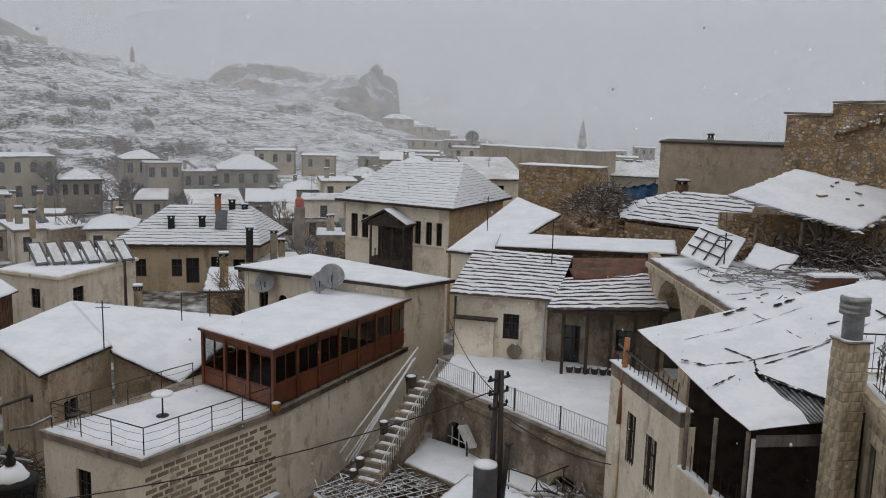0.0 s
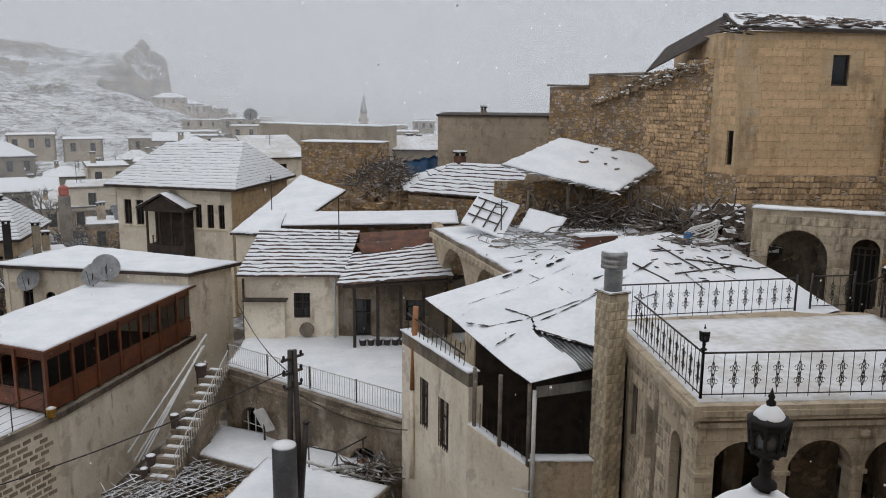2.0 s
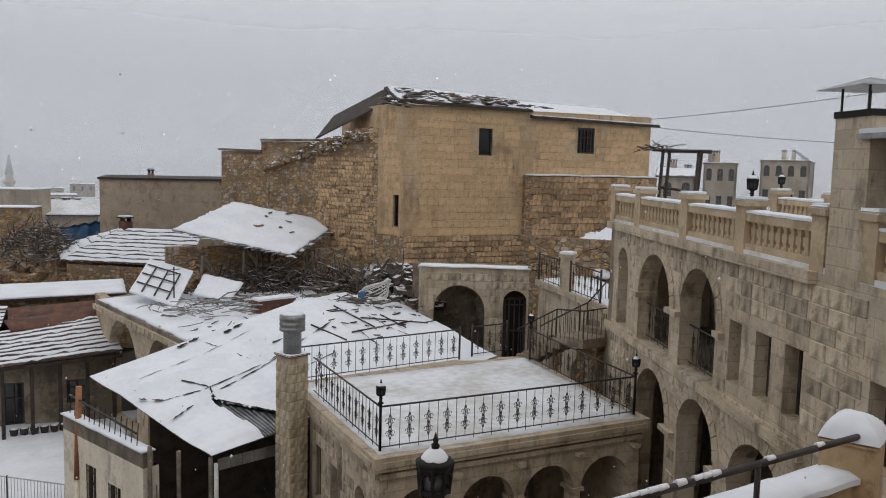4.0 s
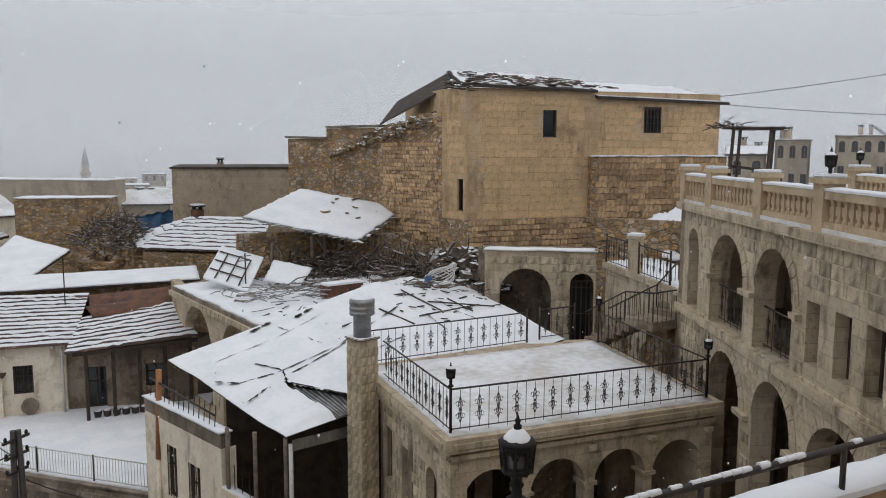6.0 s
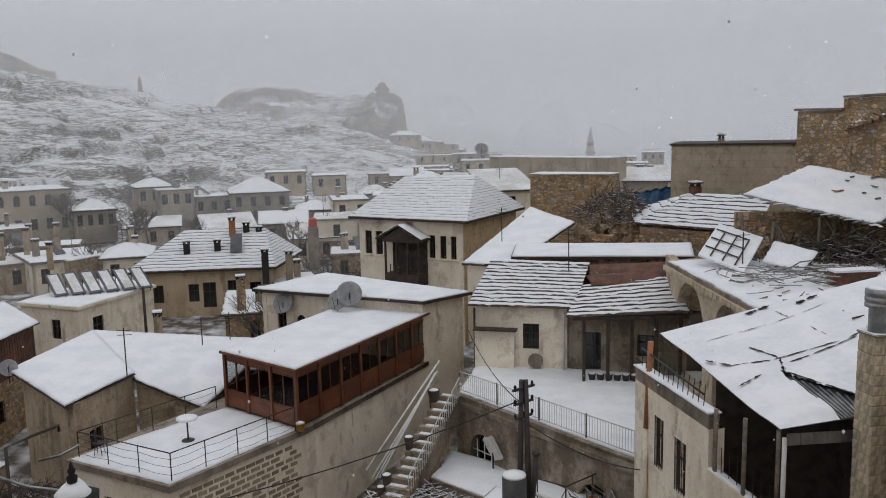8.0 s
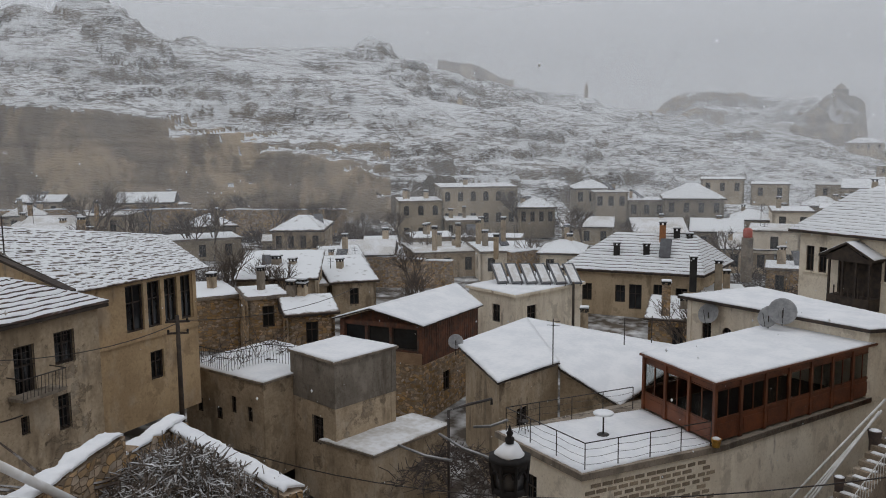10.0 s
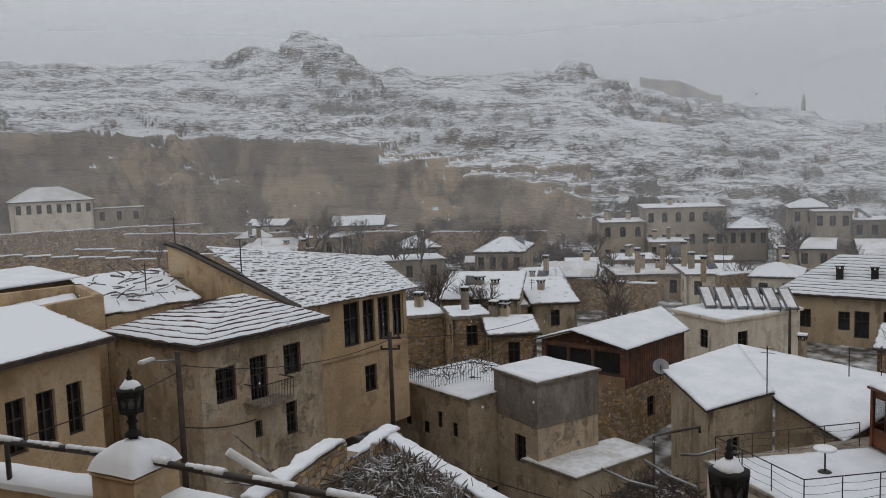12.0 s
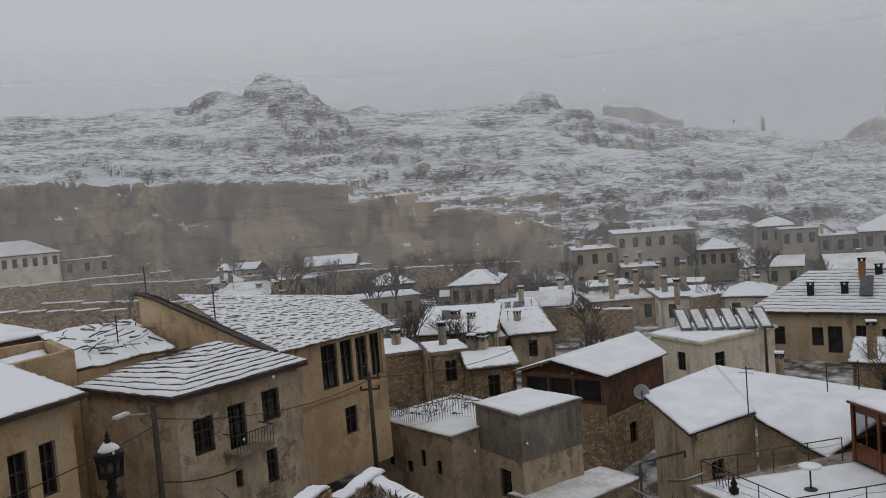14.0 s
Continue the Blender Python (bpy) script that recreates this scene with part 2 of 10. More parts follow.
def snow_over(name, under, cover=0.5, scale=2.2, lo=0.45, hi=0.8, snow_col=(0.84, 0.86, 0.88), bands=1.0, relief=0.06, patch=0.23, strata=0.0):
    """Snow lying on level faces of a darker ground: steep faces and thin places stay bare."""
    m = bpy.data.materials.new(name)
    m.use_nodes = True
    n, l = m.node_tree.nodes, m.node_tree.links
    bs = n["Principled BSDF"]
    bs.inputs["Roughness"].default_value = 0.8
    geo, sep = n.new("ShaderNodeNewGeometry"), n.new("ShaderNodeSeparateXYZ")
    l.new(geo.outputs["Normal"], sep.inputs[0])
    n1, n2 = n.new("ShaderNodeTexNoise"), n.new("ShaderNodeTexNoise")
    n1.inputs["Scale"].default_value, n1.inputs["Detail"].default_value = scale, 9
    n2.inputs["Scale"].default_value, n2.inputs["Detail"].default_value = scale * patch, 7
    mp = n.new("ShaderNodeMapping")
    mp.inputs["Scale"].default_value = (1, 1, bands)
    l.new(geo.outputs["Position"], mp.inputs[0])
    for t in (n1, n2):
        l.new(mp.outputs[0], t.inputs["Vector"])
    a = n.new("ShaderNodeMath")
    a.operation = "MULTIPLY_ADD"
    a.inputs[1].default_value = 0.9
    l.new(n1.outputs[0], a.inputs[0])
    l.new(sep.outputs[2], a.inputs[2])
    r = n.new("ShaderNodeMapRange")
    r.inputs[1].default_value, r.inputs[2].default_value = lo + 0.9 * (1 - cover), hi + 0.9 * (1 - cover)
    l.new(a.outputs[0], r.inputs[0])
    ramp = n.new("ShaderNodeValToRGB")
    ramp.color_ramp.elements[0].position, ramp.color_ramp.elements[1].position = 0.3, 0.7
    ramp.color_ramp.elements[0].color, ramp.color_ramp.elements[1].color = (*[c * 0.45 for c in under], 1), (*[c * 1.25 for c in under], 1)
    l.new(n2.outputs[0], ramp.inputs[0])
    rock = ramp.outputs[0]
    if relief > 0.5:
        n3, m3 = n.new("ShaderNodeTexNoise"), n.new("ShaderNodeMapping")
        m3.inputs["Scale"].default_value = (0.16, 0.16, 0.11)
        n3.inputs["Scale"].default_value, n3.inputs["Detail"].default_value, n3.inputs["Roughness"].default_value = 1.0, 9, 0.62
        l.new(geo.outputs["Position"], m3.inputs[0])
        l.new(m3.outputs[0], n3.inputs["Vector"])
        r3 = n.new("ShaderNodeValToRGB")
        r3.color_ramp.elements[0].position, r3.color_ramp.elements[1].position = 0.38, 0.62
        r3.color_ramp.elements[0].color, r3.color_ramp.elements[1].color = (0.07, 0.060, 0.050, 1), (0.27, 0.225, 0.178, 1)
        l.new(n3.outputs[0], r3.inputs[0])
        x3 = n.new("ShaderNodeMix")
        x3.data_type = "RGBA"
        x3.inputs[0].default_value = 0.7
        l.new(rock, x3.inputs[6])
        l.new(r3.outputs[0], x3.inputs[7])
        rock = x3.outputs[2]
    cover_out = r.outputs[0]
    if strata:
        # thin bare ledges that run level through the snow, in clusters
        for zs, hs, seed, wide in ((0.85, 0.10, 0.0, 0.030), (1.7, 0.22, 31.0, 0.034), (0.42, 0.055, 77.0, 0.022)):
            sh = n.new("ShaderNodeVectorMath")
            sh.inputs[1].default_value = (seed, seed * 2, seed * 3)
            l.new(geo.outputs["Position"], sh.inputs[0])
            line = calc(n, l, "ABSOLUTE", calc(n, l, "SUBTRACT", noise_node(n, l, sh.outputs[0], 1.0, 7, 0.62, (hs, hs, zs)), 0.5), 0)
            bare = span(n, l, line, wide * 0.5, wide * 1.3, strata, 0.0)
            group = span(n, l, noise_node(n, l, sh.outputs[0], 0.055, 5, 0.6, (1, 1, 2.5)), 0.45, 0.55)
            cover_out = calc(n, l, "MULTIPLY", cover_out, calc(n, l, "SUBTRACT", 1.0, calc(n, l, "MULTIPLY", bare, group)))
    mx = n.new("ShaderNodeMix")
    mx.data_type = "RGBA"
    mx.inputs[7].default_value = (*snow_col, 1)
    l.new(cover_out, mx.inputs[0])
    l.new(rock, mx.inputs[6])
    l.new(mx.outputs[2], bs.inputs["Base Color"])
    b = n.new("ShaderNodeBump")
    b.inputs["Strength"].default_value, b.inputs["Distance"].default_value = 0.4 if relief < 0.5 else 0.8, relief
    l.new(n1.outputs[0], b.inputs["Height"])
    l.new(b.outputs[0], bs.inputs["Normal"])
    return m


SNOW = shade("snow", (0.87, 0.88, 0.90), (0.77, 0.79, 0.82), 0.9, 0.75, 0.55, 6.0)
SNOW_THIN = shade("thin_snow", (0.82, 0.83, 0.85), (0.60, 0.58, 0.55), 0.5, 0.8, 0.3, 4.0)
TILE = shade("wet_clay_tile", (0.16, 0.11, 0.09), (0.07, 0.06, 0.055), 2.5, 0.8, 0.4, 20)
SNOW_TILE = snow_over("snowy_tile", (0.17, 0.10, 0.075), 0.9, 1.6, 0.35, 0.6)
PLASTER = weather(shade("cream_plaster", (0.62, 0.49, 0.335), (0.49, 0.38, 0.255), 0.6, 0.92, 0.3, 9, spots=0.2, spot_col=(0.25, 0.185, 0.12)), 0.4, 0.3, (0.42, 0.35, 0.28))
PLASTER_PALE = weather(shade("pale_plaster", (0.90, 0.81, 0.665), (0.78, 0.68, 0.535), 0.7, 0.92, 0.3, 9, spots=0.1, spot_col=(0.36, 0.28, 0.2)), 0.45, 0.3, (0.42, 0.34, 0.26))
PLASTER_GREY = weather(shade("grey_plaster", (0.54, 0.425, 0.295), (0.38, 0.292, 0.195), 0.55, 0.93, 0.4, 8, spots=0.3, spot_col=(0.16, 0.118, 0.078)), 0.5, 0.5, reveal=0.35, pale=0.25)
PLASTER_YEL = weather(shade("ochre_plaster", (0.56, 0.40, 0.232), (0.43, 0.30, 0.17), 0.6, 0.92, 0.35, 9, spots=0.25, spot_col=(0.22, 0.15, 0.09)), 0.45, 0.45, pale=0.2)
CONCRETE = weather(shade("grey_concrete", (0.316, 0.263, 0.207), (0.204, 0.168, 0.129), 0.8, 0.9, 0.35, 10, spots=0.45, spot_col=(0.102, 0.083, 0.064)), 0.6, 0.5, pale=0.12)
ASHLAR = masonry("pale_ashlar", (0.64, 0.53, 0.385), (0.70, 0.70, 0.65), 0.55, 0.30, 0.32, 0.45, streak=0.8, pits=0.6, pale=0.3)
ASHLAR_TAN = masonry("tan_ashlar", (0.62, 0.445, 0.262), (0.80, 0.76, 0.70), 0.8, 0.36, 0.17, 0.2, streak=0.6, pale=0.22)
RUBBLE = rubble("rubble_stone", (0.62, 0.42, 0.238))
BLOCKWALL = masonry("dark_block_wall", (0.33, 0.28, 0.22), (0.5, 0.45, 0.38), 0.4, 0.2, 0.2, 0.3)
FARWALL = weather(shade("far_stone", (0.42, 0.345, 0.25), (0.30, 0.25, 0.185), 0.5, 0.95, 0.1, 3, vary=0.3), 0.6, 0.5, pale=0.15)
# Wood tone, also used as painted shade in the gallery and arcade ceiling.
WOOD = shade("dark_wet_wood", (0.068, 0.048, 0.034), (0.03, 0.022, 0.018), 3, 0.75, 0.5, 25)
WOOD_GREY = shade("weathered_wood", (0.22, 0.18, 0.14), (0.10, 0.085, 0.07), 3, 0.85, 0.5, 25)
RED = shade("red_brown_cladding", (0.19, 0.062, 0.026), (0.115, 0.04, 0.02), 1.5, 0.45, 0.2, 12)
RUST = weather(shade("rust_sheet", (0.20, 0.082, 0.045), (0.10, 0.05, 0.034), 2, 0.8, 0.3, 14, spots=0.3), 0.7, 0.5)
IRON = shade("black_iron", (0.025, 0.022, 0.02), (0.05, 0.035, 0.028), 5, 0.55, 0.2, 30)
METAL = shade("grey_galvanised", (0.38, 0.38, 0.38), (0.24, 0.24, 0.24), 3, 0.42, 0.1, 20, metal=0.8)
PAINT_W = shade("white_paint", (0.68, 0.67, 0.65), (0.55, 0.53, 0.50), 3, 0.6, 0.1, 20)
# Near-black: shade in porch and vault put into colour, also caps and insulators.
DARK = shade("shade_and_dark_parts", (0.03, 0.027, 0.024), (0.018, 0.016, 0.015), 2, 0.9, 0.2, 9)
GLASS = shade("dark_glass", (0.022, 0.024, 0.026), (0.015, 0.015, 0.016), 1, 0.08, 0.0, 5)
CLEAR = bpy.data.materials.new("clear_window_glass")
CLEAR.use_nodes = True
CLEAR.node_tree.nodes["Principled BSDF"].inputs["Base Color"].default_value = (0.62, 0.64, 0.63, 1)
CLEAR.node_tree.nodes["Principled BSDF"].inputs["Transmission Weight"].default_value = 1.0
CLEAR.node_tree.nodes["Principled BSDF"].inputs["Roughness"].default_value = 0.03
CLEAR.node_tree.nodes["Principled BSDF"].inputs["IOR"].default_value = 1.1
BLUE = shade("blue_tarpaulin", (0.03, 0.13, 0.28), (0.02, 0.08, 0.18), 2, 0.5, 0.3, 9)
ORANGE = shade("orange_pipe", (0.42, 0.17, 0.06), (0.28, 0.12, 0.05), 3, 0.6, 0.2, 12)
TANK_RED = shade("red_plastic", (0.5, 0.07, 0.03), (0.36, 0.05, 0.03), 3, 0.5, 0.1, 12)
YELLOW = shade("yellow_plastic", (0.6, 0.33, 0.04), (0.4, 0.2, 0.03), 3, 0.5, 0.1, 12)
TWIG = snow_over("snowy_branches", (0.085, 0.065, 0.055), 0.55, 9, 0.9, 1.25)
BARK = shade("bare_bark", (0.17, 0.135, 0.11), (0.10, 0.08, 0.066), 4, 0.9, 0.4, 20)
DEBRIS = snow_over("snowy_debris", (0.105, 0.078, 0.058), 0.55, 3.0, 0.7, 1.1)
GROUND = snow_over("snowy_ground", (0.10, 0.08, 0.06), 0.24, 0.7, 0.7, 0.95)
HILL = snow_over("snowy_rock_hill", (0.150, 0.130, 0.11), 0.62, 1.15, 0.56, 0.84, bands=3.6, relief=0.9, patch=0.06, strata=0.8)


def cliff_rock():
    """Soft tan cliff: grey and brown beds, dark water streaks, pale scars and a little snow on its ledges."""
    m = snow_over("streaked_cliff", (0.27, 0.215, 0.155), 0.30, 1.1, 0.62, 0.86, bands=4.0, relief=0.5, patch=0.05)
    n, l = m.node_tree.nodes, m.node_tree.links
    bs = n["Principled BSDF"]
    pos = n.new("ShaderNodeNewGeometry").outputs["Position"]
    col = bs.inputs["Base Color"].links[0].from_socket
    pale = span(n, l, noise_node(n, l, pos, 1.0, 8, 0.64, (0.11, 0.11, 0.075)), 0.48, 0.58, 0, 0.8)
    col = tint(n, l, pale, col, (0.50, 0.385, 0.25))
    grey = span(n, l, noise_node(n, l, pos, 1.0, 6, 0.6, (0.05, 0.05, 0.05)), 0.50, 0.62, 0, 0.6)
    col = tint(n, l, grey, col, (0.25, 0.22, 0.185))
    run = span(n, l, noise_node(n, l, pos, 1.0, 7, 0.66, (0.30, 0.30, 0.06)), 0.50, 0.66, 0, 0.6)
    col = tint(n, l, run, col, (0.30, 0.27, 0.24), "MULTIPLY")
    bed = span(n, l, noise_node(n, l, pos, 1.0, 6, 0.66, (0.06, 0.06, 0.9)), 0.53, 0.63, 0, 0.45)
    col = tint(n, l, bed, col, (0.45, 0.42, 0.38), "MULTIPLY")
    l.new(col, bs.inputs["Base Color"])
    return m


CLIFF = cliff_rock()
PATCHY = snow_over("patchy_roof_snow", (0.15, 0.11, 0.085), 0.62, 1.6, 0.75, 1.0)
MOTTLED = snow_over("mottled_tile_snow", (0.19, 0.14, 0.10), 0.74, 5.0, 0.72, 0.95)
TWIG_DARK = snow_over("dark_twigs", (0.08, 0.06, 0.05), 0.35, 9, 0.95, 1.25)
COURT = shade("wet_brown_paving", (0.21, 0.13, 0.075), (0.12, 0.08, 0.05), 0.8, 0.5, 0.2, 8)
# Stained plaster; on gallery, arcade and eave walls its darkness imitates shade.
STAINED_AND_SHADED = weather(shade("stained_wet_plaster_and_shade", (0.30, 0.235, 0.17), (0.165, 0.13, 0.092), 0.5, 0.9, 0.4, 8, spots=0.4, spot_col=(0.09, 0.072, 0.055)), 0.55, 0.5, reveal=0.5, pale=0.3)
LANTERN = shade("black_lantern_iron", (0.008, 0.007, 0.007), (0.015, 0.012, 0.011), 9, 0.85, 0.2, 40)
LANTERN_GLASS = shade("lantern_glass", (0.13, 0.13, 0.135), (0.06, 0.06, 0.065), 4, 0.2, 0, 9)
POLE = snow_over("snowy_poles", (0.15, 0.12, 0.095), 0.55, 4.0, 0.6, 0.9)
DECK_SNOW = shade("trodden_thin_snow", (0.66, 0.66, 0.67), (0.34, 0.315, 0.285), 0.4, 0.7, 0.3, 4.0)
ORANGE_WOOD = shade("varnished_boards", (0.34, 0.22, 0.13), (0.24, 0.15, 0.085), 2, 0.6, 0.2, 14)
LEDGE = snow_over("snowy_ledge_stone", (0.26, 0.18, 0.105), 0.75, 3.0, 0.6, 0.9)
RIB = snow_over("snowy_ribs", (0.2, 0.17, 0.15), 0.85, 5.0, 0.75, 1.0)
PANEL = shade("solar_collector_glass", (0.10, 0.105, 0.115), (0.06, 0.06, 0.07), 1, 0.15, 0.0, 5)


# ---- building helpers ----
def part(name, bm, mat, parent=None, label=""):
    me = bpy.data.meshes.new(name)
    bm.to_mesh(me)
    bm.free()
    for m in (mat if isinstance(mat, (list, tuple)) else [mat]):
        me.materials.append(m)
    ob = new(name, me)
    if parent:
        ob.parent = parent
        ob.matrix_parent_inverse = Matrix.Translation(-parent.location) if parent.type == "EMPTY" else Matrix()
    return tagged(ob, label)


def thing(name, at, label, category, group="", kind=""):
    ob = new(name)
    ob.location = at
    return tagged(ob, label, category, group, kind)


def quad(bm, pts, mi=0):
    f = bm.faces.new([bm.verts.new(p) for p in pts])
    f.material_index = mi
    return f


def box(bm, c, s, rz=0.0, rx=0.0, ry=0.0, mi=0):
    m = Matrix.LocRotScale(c, Euler((rx, ry, rz)), None)
    v = [bm.verts.new(m @ Vector((x * s[0] / 2, y * s[1] / 2, z * s[2] / 2))) for z in (-1, 1) for y in (-1, 1) for x in (-1, 1)]
    for q in ((0, 2, 3, 1), (4, 5, 7, 6), (0, 1, 5, 4), (2, 6, 7, 3), (0, 4, 6, 2), (1, 3, 7, 5)):
        bm.faces.new([v[i] for i in q]).material_index = mi


def tube(bm, p, q, r, n=6, r2=None):
    p, q = Vector(p), Vector(q)
    d = q - p
    if d.length < 1e-5:
        return
    t = d.to_track_quat("Z", "Y").to_matrix()
    ra, rb = [], []
    for i in range(n):
        a = 2 * math.pi * i / n
        o = t @ Vector((math.cos(a), math.sin(a), 0))
        ra.append(bm.verts.new(p + o * r))
        rb.append(bm.verts.new(q + o * (r2 if r2 is not None else r)))
    for i in range(n):
        bm.faces.new((ra[i], ra[(i + 1) % n], rb[(i + 1) % n], rb[i])).smooth = n > 5
    bm.faces.new(ra[::-1])
    bm.faces.new(rb)


def path_tube(bm, pts, r, n=6):
    """One bent tube through the points."""
    pts = [Vector(p) for p in pts]
    rings = []
    side = None
    for i, p in enumerate(pts):
        d = (pts[min(i + 1, len(pts) - 1)] - pts[max(i - 1, 0)]).normalized()
        if side is None:
            side = d.orthogonal().normalized()
        side = (side - d * side.dot(d)).normalized()
        up = d.cross(side)
        rings.append([bm.verts.new(p + (side * math.cos(2 * math.pi * k / n) + up * math.sin(2 * math.pi * k / n)) * r) for k in range(n)])
    for a, b in zip(rings, rings[1:]):
        for k in range(n):
            bm.faces.new((a[k], a[(k + 1) % n], b[(k + 1) % n], b[k])).smooth = n > 4
    bm.faces.new(rings[0][::-1])
    bm.faces.new(rings[-1])


def lathe(bm, c, prof, n=12):
    rings = []
    for r, z in prof:
        rings.append([bm.verts.new((c[0] + r * math.cos(2 * math.pi * i / n), c[1] + r * math.sin(2 * math.pi * i / n), c[2] + z)) for i in range(n)])
    for a, b in zip(rings, rings[1:]):
        for i in range(n):
            bm.faces.new((a[i], a[(i + 1) % n], b[(i + 1) % n], b[i])).smooth = True
    bm.faces.new(rings[0][::-1])
    bm.faces.new(rings[-1])


def prism(bm, poly, z0, z1, mi=0):
    lo = [bm.verts.new((x, y, z0)) for x, y in poly]
    hi = [bm.verts.new((x, y, z1)) for x, y in poly]
    n = len(poly)
    bm.faces.new(lo[::-1]).material_index = mi
    bm.faces.new(hi).material_index = mi
    for i in range(n):
        bm.faces.new((lo[i], lo[(i + 1) % n], hi[(i + 1) % n], hi[i])).material_index = mi


def grow(poly, o):
    """Push the sides of a counter-clockwise footprint outwards by o."""
    out, n = [], len(poly)
    for i in range(n):
        a, b, c = Vector(poly[i - 1]), Vector(poly[i]), Vector(poly[(i + 1) % n])
        e, f = (b - a).normalized(), (c - b).normalized()
        ne, nf = Vector((e.y, -e.x)), Vector((f.y, -f.x))
        k = 1 + ne.dot(nf)
        out.append(tuple(b + (ne + nf) * (o / max(k, 0.3))))
    return out


def bump_xy(x, y, s=1.0, a=0.03):
    return a * (noise.noise((x * s, y * s, 3.1)) + 0.5 * noise.noise((x * s * 2.7, y * s * 2.7, 7.7)))


def lumpy(bm, quad4, thick, nu=14, nv=14, amp=0.03, edge=0.06, seed=0.0):
    """A snow blanket on four corners (eave left, eave right, back right, back left) with a thin, uneven rim."""
    a, b, c, d = [Vector(q) for q in quad4]
    thick *= 0.6
    amp *= 0.8
    la, lb = max((b - a).length, (c - d).length), max((d - a).length, (c - b).length)
    nu, nv = max(nu, min(60, int(la / 0.22))), max(nv, min(60, int(lb / 0.35)))
    ctr = (a + b + c + d) / 4
    g = {}
    for j in range(nv + 1):
        for i in range(nu + 1):
            u, v = i / nu, j / nv
            p = (a * (1 - u) + b * u) * (1 - v) + (d * (1 - u) + c * u) * v
            rim = i in (0, nu) or j in (0, nv)
            w = noise.noise((p.x * 0.7, p.y * 0.7, p.z + seed)) + 0.6 * noise.noise((p.x * 2.3, p.y * 2.3, p.z + seed))
            fine = noise.noise((p.x * 6.1, p.y * 6.1, p.z * 3 + seed))
            q = p + Vector((0, 0, max(thick * (0.45 if rim else 1) + amp * w + 0.012 * fine, 0.008)))
            if rim:
                q += (p - ctr).normalized() * (edge * (0.6 * noise.noise((p.x * 1.9, p.y * 1.9, seed)) + 0.8 * fine - 0.25))
            g[i, j] = bm.verts.new(q)
    for j in range(nv):
        for i in range(nu):
            bm.faces.new((g[i, j], g[i + 1, j], g[i + 1, j + 1], g[i, j + 1])).smooth = True
    rim = [(i, 0) for i in range(nu)] + [(nu, j) for j in range(nv)] + [(i, nv) for i in range(nu, 0, -1)] + [(0, j) for j in range(nv, 0, -1)]
    low = [bm.verts.new(g[k].co - Vector((0, 0, thick * 0.45 + 0.02))) for k in rim]
    for k in range(len(rim)):
        k2 = (k + 1) % len(rim)
        bm.faces.new((low[k], low[k2], g[rim[k2]], g[rim[k]]))


def slab(bm, pts, t, mi=0):
    """A plate under the given 3D corners, t thick, downwards."""
    hi = [bm.verts.new(p) for p in pts]
    lo = [bm.verts.new(Vector(p) - Vector((0, 0, t))) for p in pts]
    n = len(pts)
    bm.faces.new(hi).material_index = mi
    bm.faces.new(lo[::-1]).material_index = mi
    for i in range(n):
        bm.faces.new((lo[i], lo[(i + 1) % n], hi[(i + 1) % n], hi[i])).material_index = mi


